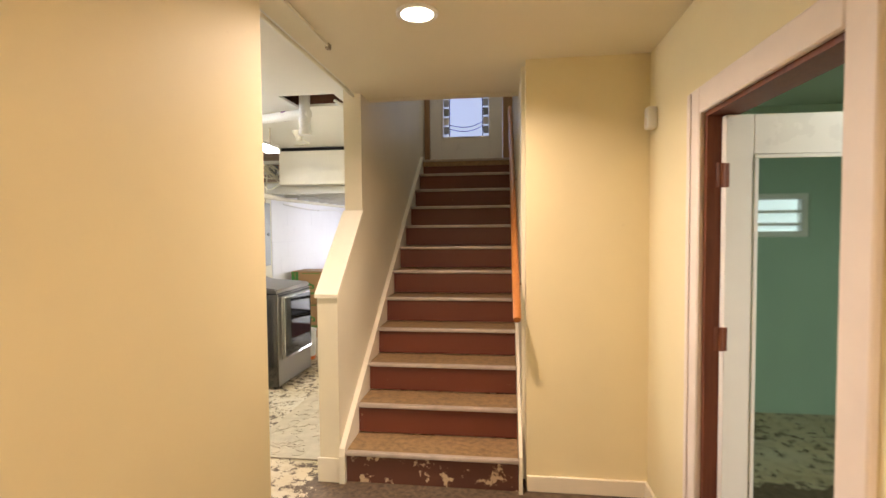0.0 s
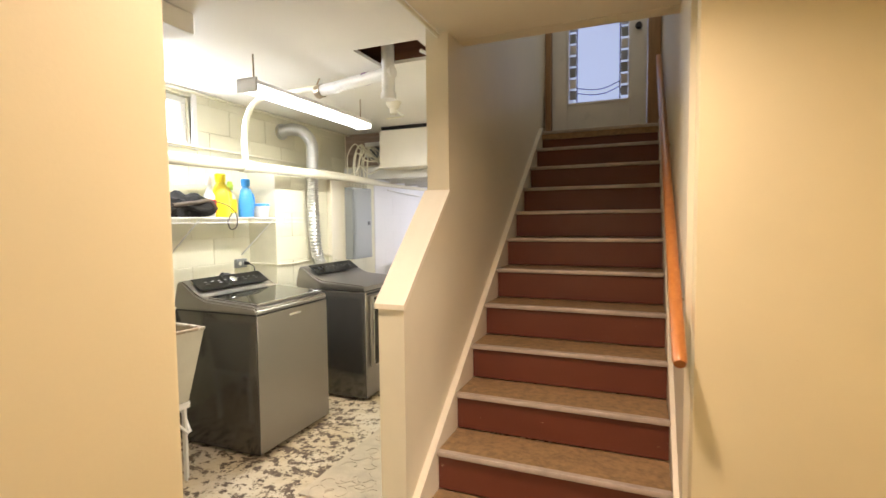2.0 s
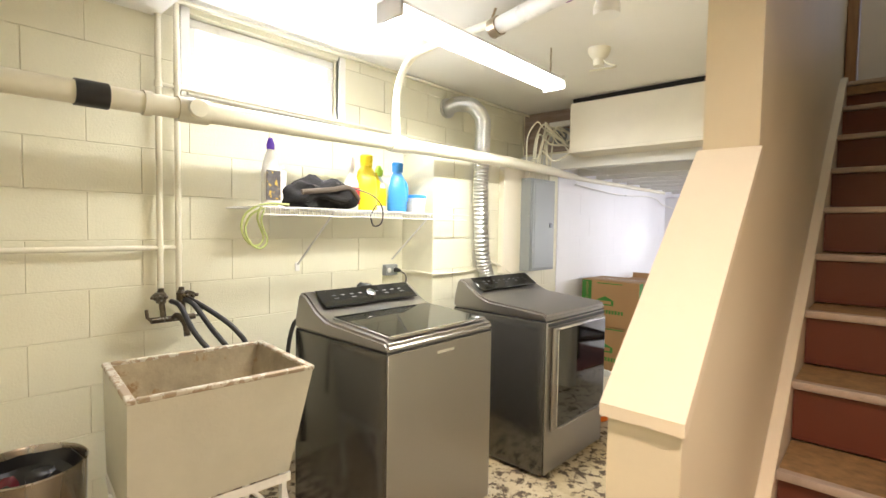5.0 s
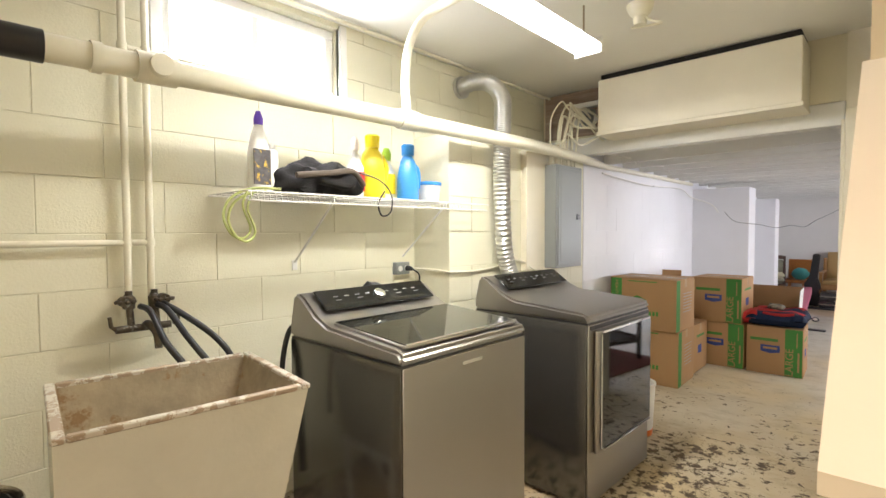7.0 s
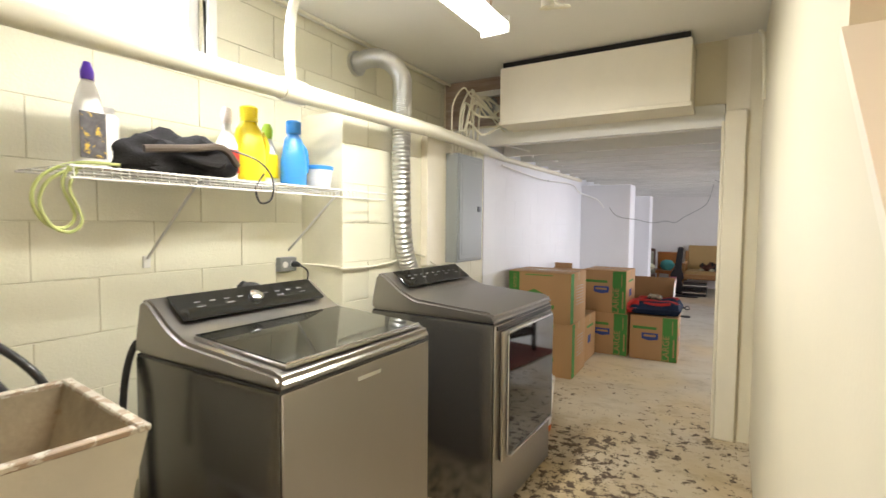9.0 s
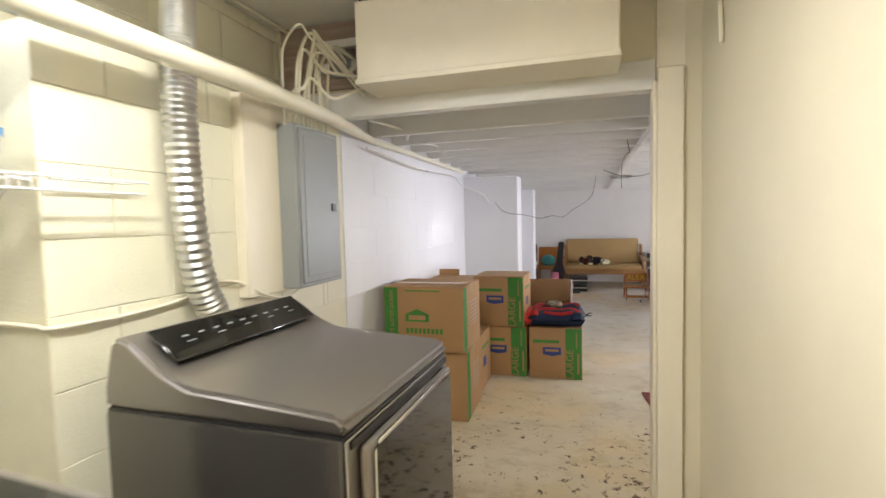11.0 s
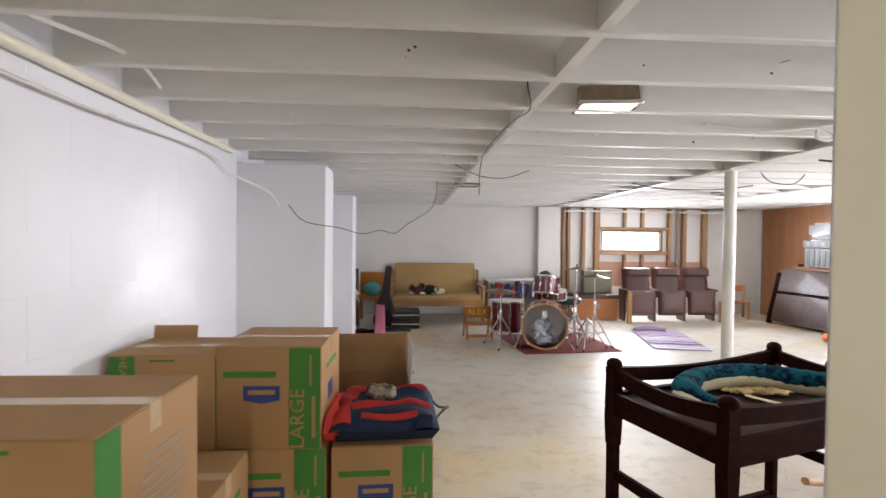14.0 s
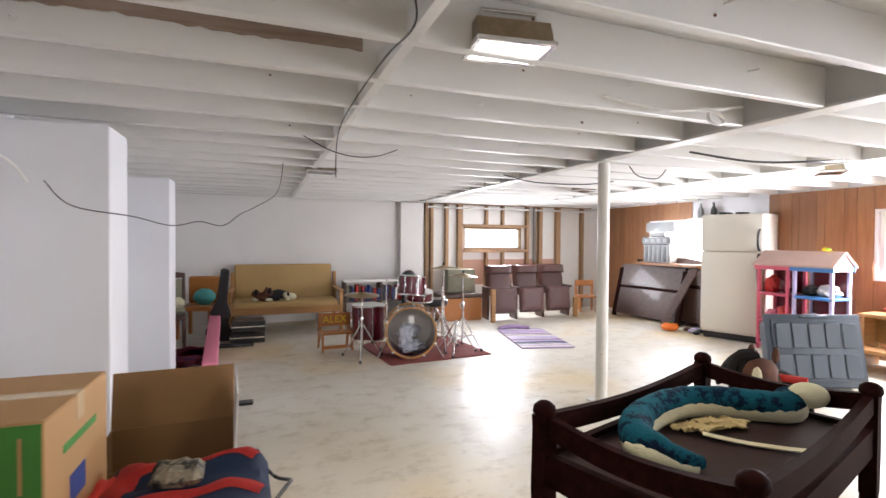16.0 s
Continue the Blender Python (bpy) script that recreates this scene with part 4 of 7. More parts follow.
# ---- laundry: sink, bin, machines ----
def sink():
    s = thing("laundry_sink", pose(-1.765, 2.935, 0, 0, 0, -6), "old cream painted concrete laundry sink on a white metal stand", "sink")
    top = (-0.265, 0.255, -0.305, 0.305)
    bot = (-0.25, 0.19, -0.30, 0.235)
    bm = B()
    lo = [bm.verts.new((x, y, 0.455)) for x, y in ((bot[0], bot[2]), (bot[1], bot[2]), (bot[1], bot[3]), (bot[0], bot[3]))]
    hi = [bm.verts.new((x, y, 0.868)) for x, y in ((top[0], top[2]), (top[1], top[2]), (top[1], top[3]), (top[0], top[3]))]
    bm.faces.new(lo[::-1])
    for i in range(4):
        bm.faces.new((lo[i], lo[(i + 1) % 4], hi[(i + 1) % 4], hi[i]))
    part("tub", bm, M_SINK, s)
    bm = B()
    hi = [bm.verts.new((x * 0.925, y * 0.925, 0.870)) for x, y in ((top[0], top[2]), (top[1], top[2]), (top[1], top[3]), (top[0], top[3]))]
    lo = [bm.verts.new((x * 0.80 - 0.01, y * 0.82, 0.52)) for x, y in ((bot[0], bot[2]), (bot[1], bot[2]), (bot[1], bot[3]), (bot[0], bot[3]))]
    bm.faces.new(lo)
    for i in range(4):
        bm.faces.new((lo[(i + 1) % 4], lo[i], hi[i], hi[(i + 1) % 4]))
    part("basin", bm, M_SINKIN, s, "stained and rusty bare basin")
    for d in ((top[0] - 0.004, top[1] + 0.004, top[2] - 0.004, top[2] * 0.92), (top[0] - 0.004, top[1] + 0.004, top[3] * 0.92, top[3] + 0.004), (top[0] - 0.004, top[0] * 0.92, top[2] * 0.92, top[3] * 0.92), (top[1] * 0.92, top[1] + 0.004, top[2] * 0.92, top[3] * 0.92)):
        box_part("rim", (*d, 0.858, 0.875), M_SINKRIM, s, 0.004)
    for x in (-0.235, 0.165):
        for y in (-0.297, 0.205):
            bm = B()
            bx(bm, x, x + 0.03, y, y + 0.004, 0, 0.45)
            bx(bm, x, x + 0.004, y + 0.004, y + 0.03, 0, 0.45)
            part("leg", bm, M_WHITE, s)
    for d in ((-0.235, 0.195, -0.304, -0.300, 0.42, 0.453), (-0.235, 0.195, 0.236, 0.24, 0.42, 0.453), (0.196, 0.200, -0.300, 0.236, 0.42, 0.453), (-0.239, -0.235, -0.300, 0.236, 0.42, 0.453)):
        box_part("stand_rail", d, M_WHITE, s)
    for a, b in (((0.19, -0.285, 0.27), (0.19, -0.13, 0.43)), ((0.19, 0.225, 0.27), (0.19, 0.09, 0.43)), ((-0.09, -0.307, 0.43), (-0.225, -0.307, 0.27)), ((0.08, 0.243, 0.43), (0.185, 0.243, 0.27))):
        tube_part("brace", [a, b], 0.009, M_WHITE, s, seg=5)
    tube_part("trap", [(-0.05, 0, 0.5), (-0.05, 0, 0.34), (-0.12, 0, 0.30), (-0.2, 0, 0.36), (-0.3, 0, 0.36)], 0.02, M_PVCW, s, "white plastic trap", curve=4)
    return s


sink()
bn = thing("waste_bin", pose(-2.04, 2.43, 0), "shiny round metal waste bin holding dark rubbish", "bin")
bm = B()
lathe(bm, [(0.150, 0.0), (0.155, 0.01), (0.172, 0.56), (0.175, 0.565), (0.171, 0.57), (0.166, 0.56), (0.150, 0.04), (0.0, 0.04)], 36)
part("can", bm, plain("dull_bin_steel", (0.42, 0.38, 0.33), 0.26, metal=1.0, var=0.15, scale=3, grain=140, bump=0.05, stretch=(3, 3, 0.3)), bn, soft=True)
# black lining carried high to give the bin's inside its shade
bm = B()
lathe(bm, [(0.152, 0.38), (0.166, 0.535), (0.158, 0.54), (0.150, 0.50), (0.09, 0.47), (0.0, 0.46)], 24)
for v in bm.verts:
    v.co.z += 0.03 * noise.noise(v.co * 14)
part("bin_bag", bm, M_BLACK, bn, "black bag darkening the bin's inside, with rubbish", soft=True)
for _k in range(5):
    bm = B()
    bmesh.ops.create_icosphere(bm, subdivisions=2, radius=0.045)
    for v in bm.verts:
        v.co *= 1 + 0.5 * noise.noise(v.co * 30 + Vector((_k, 0, 0)))
    turned(bm, pose(0.08 * math.cos(_k * 1.3), 0.08 * math.sin(_k * 1.3), 0.475))
    part("rubbish", bm, (M_PLUSHBROWN, M_PLUSHBLACK, M_BLACK, M_DRUM, M_PLUSHBLACK)[_k], bn, soft=True)


def machine(name, m, door, label):
    """A washer (door False: glass lid on top) or a dryer (door True); front towards +x, origin at the front's near corner on the floor."""
    w, dp = 0.71, 0.69
    t = thing(name, m, label, "dryer" if door else "washing machine")
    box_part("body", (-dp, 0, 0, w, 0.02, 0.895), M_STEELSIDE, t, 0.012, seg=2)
    box_part("front_panel", (0.0, 0.006, 0.006, w - 0.006, 0.03, 0.89), M_STEEL, t, 0.003)
    box_part("seam", (-dp + 0.01, 0.002, 0.004, w - 0.004, 0.892, 0.900), M_BLACK, t)
    bm = B()
    prism(bm, [(0.008, 0.90), (0.008, 0.928), (-0.015, 0.945), (-0.42, 0.972), (-0.50, 1.005), (-0.60, 1.075), (-0.635, 1.085), (-0.66, 1.07), (-dp, 0.95), (-dp, 0.90)], 1, 0.0, w)
    bmesh.ops.bevel(bm, geom=[e for e in bm.edges], offset=0.012, segments=2, affect='EDGES')
    part("top_shell", bm, M_STEEL, t, "brushed grey top with a raised console", soft=True)
    # console face on the slope
    sl = math.degrees(math.atan2(1.072 - 1.0, 0.105))
    con = pose(-0.542, w / 2, 1.049, 0, sl, 0)
    for dims, mat, nm in (((-0.064, 0.060, -0.305, 0.305, 0.0, 0.008), M_DARKGLASS, "console_panel"),):
        bm = B()
        bx(bm, *dims, 0.004)
        p = part(nm, bm, mat, t, "glossy black control panel", soft=True)
        p.matrix_local = con
    for k in range(9):
        p = box_part("button", (-0.016, -0.010, -0.235 + k * 0.055, -0.213 + k * 0.055, 0.0082, 0.0095), M_BUTTON, t)
        p.matrix_local = con
        if not k % 2:
            p = box_part("button", (0.006, 0.011, -0.235 + k * 0.055, -0.205 + k * 0.055, 0.0082, 0.0095), M_BUTTON, t)
            p.matrix_local = con
    if not door:
        bm = B()
        lathe(bm, [(0.026, 0.008), (0.026, 0.020), (0.022, 0.023), (0.0, 0.023)], 24)
        p = part("dial", bm, M_CHROME, t, "chrome dial", soft=True)
        p.matrix_local = con
    tilt = math.degrees(math.atan2(0.972 - 0.945, 0.405))
    lid = pose(-0.2175, w / 2, 0.9585, 0, tilt, 0)
    if not door:
        p = box_part("lid_frame", (-0.205, 0.205, -w / 2 + 0.035, w / 2 - 0.035, 0.0, 0.012), M_STEEL, t, 0.005, "brushed metal lid frame", 2)
        p.matrix_local = lid
        p = box_part("lid_glass", (-0.205, 0.196, -w / 2 + 0.042, w / 2 - 0.042, 0.012, 0.0155), M_DARKGLASS, t, 0.001, "dark glass lid")
        p.matrix_local = lid
        p = box_part("lid_lip", (0.197, 0.203, -w / 2 + 0.040, w / 2 - 0.040, 0.011, 0.018), M_CHROME, t, 0.002, "thin bright lip")
        p.matrix_local = lid
        p = box_part("badge", (0.006, 0.0075, w * 0.42, w * 0.58, 0.845, 0.858), M_CHROME, t, 0.0005, "small bright maker's badge")
    else:
        bm = B()
        bx(bm, 0.006, 0.030, 0.055, w - 0.03, 0.27, 0.86, 0.012, 2)
        d = part("door", bm, M_STEEL, t, "front door with dark glass", soft=True)
        box_part("door_glass", (0.030, 0.034, 0.085, w - 0.045, 0.29, 0.845), M_DARKGLASS, d, 0.0015, "dark mirror-like glass")
        tube_part("door_trim", [(0.034, w - 0.05, 0.283), (0.036, 0.11, 0.283), (0.036, 0.082, 0.30), (0.036, 0.080, 0.34), (0.036, 0.080, 0.845)], 0.0045, M_CHROME, d, "thin bright door edge", seg=8)
        box_part("door_grip", (0.030, 0.038, 0.10, w - 0.06, 0.845, 0.858), M_CHROME, d, 0.003)
        box_part("top_gap", (0.006, 0.012, 0.02, w - 0.02, 0.868, 0.886), M_BLACK, t)
    for x in (-dp + 0.06, -0.06):
        for y in (0.06, w - 0.06):
            bm = B()
            lathe(bm, [(0.022, 0.0), (0.022, 0.012), (0.012, 0.014), (0.012, 0.022)], 12, (x, y, 0))
            part("foot", bm, M_BLACK, t, soft=True)
    return t


machine("washing_machine", pose(-1.335, 3.455, 0), False, "grey steel top-loading washing machine with a dark glass lid")
machine("tumble_dryer", pose(-1.225, 4.515, 0, 0, 0, -1.5), True, "grey steel tumble dryer with a dark glass front door")

# foil exhaust duct
fd = thing("exhaust_duct", pose(0, 0, 0), "crinkled silver foil dryer duct", "duct")
path = smooth_line([(-2.42, 5.00, 2.33), (-2.30, 5.00, 2.345), (-2.17, 5.01, 2.31), (-2.07, 5.00, 2.20), (-2.04, 4.97, 2.05), (-2.03, 4.95, 1.88), (-2.03, 4.95, 1.6), (-2.05, 5.01, 1.2), (-2.05, 5.12, 0.9), (-2.05, 5.15, 0.4)], 26)
bm = B()
tube(bm, path, [0.053 + 0.0038 * (-1) ** i + 0.002 * noise.noise(Vector((i * 0.11, 0, 0))) for i in range(len(path))], 20)
part("hose", bm, M_FOIL, fd, soft=True)
bm = B()
tube(bm, [(-2.425, 5.00, 2.33), (-2.40, 5.00, 2.33)], 0.075, 24)
part("collar", bm, M_FOIL, fd, soft=True)

# electrical panel, its backing board and cables
struct("trim_panel_board", (TX - 0.01, TX + 0.045, 5.32, 5.98, 1.05, 1.91), M_CREAM, "cream painted backing board", 0.004)
ep = thing("breaker_panel", pose(TX + 0.045, 5.555, 1.06), "grey steel electrical breaker panel on a cream board", "electrical panel")
box_part("enclosure", (0.0, 0.095, 0.0, 0.39, 0.0, 0.76), M_GREYBOX, ep, 0.004)
pd = box_part("panel_door", (0.095, 0.104, 0.02, 0.37, 0.02, 0.74), M_GREYBOX, ep, 0.003, "grey hinged door")
box_part("door_inset", (0.104, 0.107, 0.05, 0.34, 0.05, 0.71), M_GREYBOX, pd, 0.002)
box_part("latch", (0.107, 0.115, 0.285, 0.325, 0.36, 0.40), M_BLACK, pd, 0.002, "black latch")
random.seed(3)
cb = thing("cable_bundle", pose(0, 0, 0), "white painted cables looping from the panel into the ceiling", "cables")
for _k in range(11):
    y = 5.56 + _k * 0.036
    u = random.uniform
    _h, _r = u(2.02, 2.30), u(0.05, 0.15)
    tube_part("cable", [(TX + 0.09, y, 1.81), (TX + 0.10 + u(0, 0.03), y - u(0.0, 0.04), 1.95), (TX + 0.08 + u(0, 0.10), y - u(-0.02, 0.06), _h - 0.05), (TX + 0.10 + u(0, 0.08), y + _r * 0.6, _h + 0.02), (TX + 0.16 + u(0, 0.10), y + _r * 1.5, _h - 0.05), (TX + 0.16 + u(0, 0.16), 6.02, u(2.04, 2.2)), (TX + 0.2 + u(0, 0.1), 6.3, 2.06)] if _k % 3 else
              [(TX + 0.09, y, 1.81), (TX + 0.10, y - 0.02, 2.0), (TX + 0.08 + u(0, 0.05), y + u(-0.05, 0.03), 2.16), (TX + 0.12 + u(0, 0.05), y + 0.05, 2.27), (TX + 0.17, y + 0.14, 2.22), (TX + 0.22, 6.02, 2.12)], u(0.0055, 0.0085), M_PVC, cb, curve=6, seg=6)
jb = thing("junction_box", pose(-2.0, 6.02, 2.16), "grey metal junction box in the ceiling corner", "junction box")
box_part("box", (-0.06, 0.06, 0.0, 0.07, 0, 0.13), M_GREYBOX, jb, 0.003)
box_part("knockout", (-0.015, 0.015, -0.004, 0.0, 0.05, 0.08), M_BLACK, jb)
pipe("wall_cable", [(-2.385, 4.48, 1.105), (-2.30, 4.545, 1.10), (-2.16, 4.548, 1.095), (TX + 0.012, 4.57, 1.09), (TX + 0.010, 4.80, 1.085), (TX + 0.010, 5.02, 1.10), (TX + 0.012, 5.16, 1.14), (TX + 0.02, 5.30, 1.12), (TX + 0.055, 5.40, 1.06), (TX + 0.06, 5.56, 1.02), (TX + 0.06, 5.72, 1.06)], 0.0065, "loose white cable stapled along the wall", M_PVC, "cable", curve=6)
pipe("loose_cable", [(-0.24, 6.05, 2.46), (-0.26, 5.9, 2.42), (-0.24, 5.75, 2.3), (-0.235, 5.7, 2.0)], 0.009, "cream painted cable curving down the wall", M_PVC, "cable", curve=6)

ot = thing("wall_outlet", pose(-2.44, 4.43, 1.07), "grey metal double outlet box with a black plug", "outlet")
box_part("box", (0.0, 0.045, -0.055, 0.055, 0.0, 0.075), M_GREYBOX, ot, 0.004)
for _y in (-0.026, 0.026):
    bm = B()
    lathe(bm, [(0.017, 0), (0.017, 0.004)], 16)
    turned(bm, pose(0.045, _y, 0.037, 0, 90, 0))
    part("socket", bm, M_WHITE, ot, soft=True)
tube_part("plug", [(0.047, 0.026, 0.037), (0.075, 0.03, 0.037), (0.09, 0.04, 0.03)], [0.017, 0.015, 0.008], M_BLACK, ot, "black plug")
tube_part("cord", [(0.09, 0.04, 0.03), (0.11, 0.07, 0.0), (0.10, 0.08, -0.06), (0.09, 0.08, -0.16)], 0.005, M_BLACK, ot, curve=5, seg=6)
box_part("tag", (0.10, 0.102, 0.055, 0.10, -0.11, -0.05), M_LABEL, ot, label="small white paper tag with red marks")

# hanging tube lamp
fl = thing("fluorescent_lamp", pose(-1.36, 4.13, 2.22), "lit fluorescent shop light hung from rods", "ceiling light")
bm = B()
prism(bm, [(-0.075, 0.055), (-0.075, 0.06), (-0.03, 0.095), (0.03, 0.095), (0.075, 0.06), (0.075, 0.055), (0.028, 0.088), (-0.028, 0.088)], 1, -0.66, 0.66)
part("housing", bm, M_WHITE, fl, "white sheet steel housing")
for _x in (-0.04, 0.04):
    tube_part("tube", [(_x, -0.635, 0.035), (_x, 0.635, 0.035)], 0.017, M_TUBE, fl, "glowing tube" if _x < 0 else "", seg=12)
for _y in (-0.66, 0.645):
    box_part("end_cap", (-0.075, 0.075, _y, _y + 0.015, 0.012, 0.095), M_WHITE, fl, 0.003)
for _y in (-0.60, 0.60):
    tube_part("hanger", [(0, _y, 0.095), (0, _y, 0.25)], 0.005, M_BRASS, fl, seg=6)
lh = thing("lamp_holder", pose(-1.15, 4.92, 2.47), "bare cream ceiling lamp holder with a cord", "lamp holder")
bm = B()
lathe(bm, [(0.03, -0.10), (0.034, -0.06), (0.05, -0.045), (0.062, -0.02), (0.066, 0.0)], 20)
part("base", bm, M_PVC, lh, soft=True)
tube_part("cord", [(0.02, 0.0, -0.06), (0.06, -0.02, -0.10), (0.12, -0.05, -0.14), (0.02, -0.16, -0.17)], 0.006, M_PVC, lh, curve=5, seg=6)

# wire shelf and what stands on it
SH = 1.50
ws = thing("wire_shelf", pose(-2.43, 3.29, SH), "white wire shelf on the block wall", "shelf")
for _x in (0.012, 0.14, 0.27, 0.40):
    tube_part("rod", [(_x, 0.0, -0.004), (_x, 1.27, -0.004)], 0.004, M_WHITE, ws, seg=6)
tube_part("end_rod", [(0.40, 1.27, -0.004), (0.40, 1.52, -0.004)], 0.004, M_WHITE, ws, seg=6)
tube_part("end_rod", [(0.34, 1.27, -0.004), (0.34, 1.52, -0.004)], 0.004, M_WHITE, ws, seg=6)
tube_part("lip_rod", [(0.405, 0.0, -0.04), (0.405, 1.50, -0.04)], 0.004, M_WHITE, ws, seg=6)
bm = B()
for k in range(50):
    y = 0.01 + k * 0.0255
    tube(bm, [(0.005, y, 0), (0.402, y, 0), (0.407, y, -0.04)], 0.0026, 4)
tagged(part("wire_grid", bm, M_WHITE, ws), kind="stuff")
tube_part("bracket", [(0.38, 0.42, -0.01), (0.01, 0.42, -0.32)], 0.006, M_WHITE, ws, seg=6)
box_part("bracket_foot", (0.0, 0.008, 0.405, 0.435, -0.36, -0.31), M_WHITE, ws, 0.002)
tube_part("bracket", [(0.38, 1.16, -0.01), (0.01, 1.16, -0.32)], 0.006, M_WHITE, ws, seg=6)


def bottle(name, x, y, prof, mat, cap_prof, cap_mat, label, squash=0.6, handle=None, turn=0, sticker=None, grow=1.22):
    t = thing(name, pose(x, y, SH + 0.003, 0, 0, turn), label, "bottle", "bottles on the wire shelf")
    t.scale = (grow, grow, grow)
    bm = B()
    lathe(bm, prof, 20, sx=squash)
    part("bottle_body", bm, mat, t, soft=True)
    bm = B()
    lathe(bm, cap_prof, 16)
    part("cap", bm, cap_mat, t, soft=True)
    if handle:
        tube_part("handle", handle, 0.013, mat, t, curve=4)
    if sticker:
        bm = B()
        bx(bm, sticker[0], sticker[0] + 0.003, -sticker[1], sticker[1], sticker[2], sticker[3], 0.001)
        part("label", bm, sticker[4], t, "printed label")
    return t


bottle("cleaner_bottle", -2.16, 3.40, [(0.042, 0), (0.046, 0.01), (0.046, 0.16), (0.034, 0.22), (0.017, 0.27)], M_WHITE, [(0.018, 0.27), (0.019, 0.295), (0.009, 0.325)], plain("purple_cap", (0.10, 0.03, 0.42), 0.35), "white toilet cleaner bottle with a purple cap", sticker=(0.027, 0.036, 0.03, 0.17, plain("grey_label", (0.12, 0.11, 0.12), 0.4, var=0.5, scale=40, stain=((0.7, 0.45, 0.05), 30, 0.55))), grow=1.05)
bottle("cleaner_bottle", -2.20, 3.47, [(0.030, 0), (0.032, 0.01), (0.032, 0.15), (0.02, 0.16)], M_WHITE, [(0.02, 0.16), (0.02, 0.175)], M_WHITE, "plain white plastic bottle")
bottle("spray_bottle", -2.20, 3.93, [(0.036, 0), (0.04, 0.01), (0.04, 0.13), (0.016, 0.18), (0.014, 0.20)], M_WHITE, [(0.016, 0.20), (0.018, 0.24), (0.010, 0.255)], M_PINKTRIM, "white spray bottle with a red label", sticker=(0.024, 0.03, 0.03, 0.11, M_RED))
bottle("detergent_bottle", -2.20, 4.04, [(0.058, 0), (0.064, 0.012), (0.064, 0.12), (0.050, 0.19), (0.028, 0.22)], M_YELLOW, [(0.030, 0.22), (0.032, 0.27), (0.026, 0.275)], M_YELLOW, "yellow detergent bottle with a handle", 0.62, [(0.0, 0.05, 0.19), (0.0, 0.075, 0.14), (0.0, 0.062, 0.08)])
bottle("spray_bottle", -2.24, 4.17, [(0.036, 0), (0.04, 0.01), (0.04, 0.13), (0.016, 0.18)], M_WHITE, [(0.018, 0.18), (0.022, 0.21), (0.012, 0.235)], M_LIME, "white spray bottle with a lime green head", sticker=(0.024, 0.03, 0.03, 0.12, M_YELLOW))
bottle("detergent_bottle", -2.17, 4.265, [(0.054, 0), (0.06, 0.012), (0.058, 0.10), (0.040, 0.18), (0.024, 0.205)], M_SKYBLUE, [(0.028, 0.205), (0.030, 0.25), (0.024, 0.255)], M_SKYBLUE, "blue detergent bottle with a handle", 0.62, [(0.0, -0.03, 0.185), (0.0, 0.055, 0.15), (0.0, 0.06, 0.06)])
tb = thing("plastic_tub", pose(-2.16, 4.42, SH + 0.003), "white plastic tub with a blue lid", "tub")
tb.scale = (1.25, 1.25, 1.3)
bm = B()
lathe(bm, [(0.045, 0), (0.055, 0.075)], 20)
part("pot", bm, M_LABEL, tb, soft=True)
bm = B()
lathe(bm, [(0.058, 0.072), (0.058, 0.085), (0.05, 0.088)], 20)
part("lid", bm, M_SKYBLUE, tb, "blue lid", soft=True)
pb = thing("tool_bag", pose(-2.22, 3.72, SH + 0.003), "slumped black bag with straps and cords", "bag")
bm = B()
bmesh.ops.create_icosphere(bm, subdivisions=4, radius=1)
for v in bm.verts:
    v.co = Vector((v.co.x * 0.13, v.co.y * 0.24, max(v.co.z, -0.72) * 0.095 + 0.069))
    v.co += v.normal * 0.06 * noise.noise(v.co * 14) + Vector((0, 0, 0.03 * noise.noise(v.co * 5)))
    v.co.z = max(v.co.z, 0.0)
part("bag_body", bm, M_PLUSHBLACK, pb, soft=True)
tube_part("strap", [(0.12, -0.18, 0.08), (0.14, -0.02, 0.10), (0.12, 0.12, 0.12), (0.10, 0.2, 0.06)], 0.014, plain("grey_brown_strap", (0.10, 0.075, 0.055), 0.8), pb, curve=5, seg=8)
tube_part("cord", [(0.1, 0.1, 0.13), (0.16, 0.24, 0.09), (0.19, 0.30, 0.02), (0.20, 0.29, -0.07), (0.19, 0.24, -0.09), (0.19, 0.22, -0.03), (0.19, 0.26, 0.03)], 0.0042, M_BLACK, pb, curve=6, seg=6)
st = thing("green_strap", pose(-2.10, 3.36, SH), "lime green nylon strap hanging from the shelf end", "strap")
bm = B()
_p = smooth_line([(0.05, 0.08, 0.012), (0.0, -0.02, 0.012), (-0.02, -0.10, -0.03), (-0.02, -0.13, -0.10), (0.0, -0.11, -0.17), (0.0, -0.06, -0.19), (0.0, -0.03, -0.15), (0.0, -0.06, -0.06), (0.0, -0.04, 0.0)], 6)
tube(bm, _p, 0.0055, 6)
tube(bm, [p + Vector((0.012, 0.014, -0.012)) for p in _p[4:]], 0.0055, 6)
part("webbing", bm, plain("lime_webbing", (0.52, 0.58, 0.22), 0.8), st, soft=True)
mt = thing("bath_mat", pose(-0.55, 3.75, 0), "beige patterned floor mat beside the low wall", "mat")
bm = B()
bx(bm, -0.32, 0.26, -0.52, 0.72, 0.002, 0.012, 0.004)
part("mat", bm, M_MAT, mt, soft=True)
random.seed(8)
bm = B()
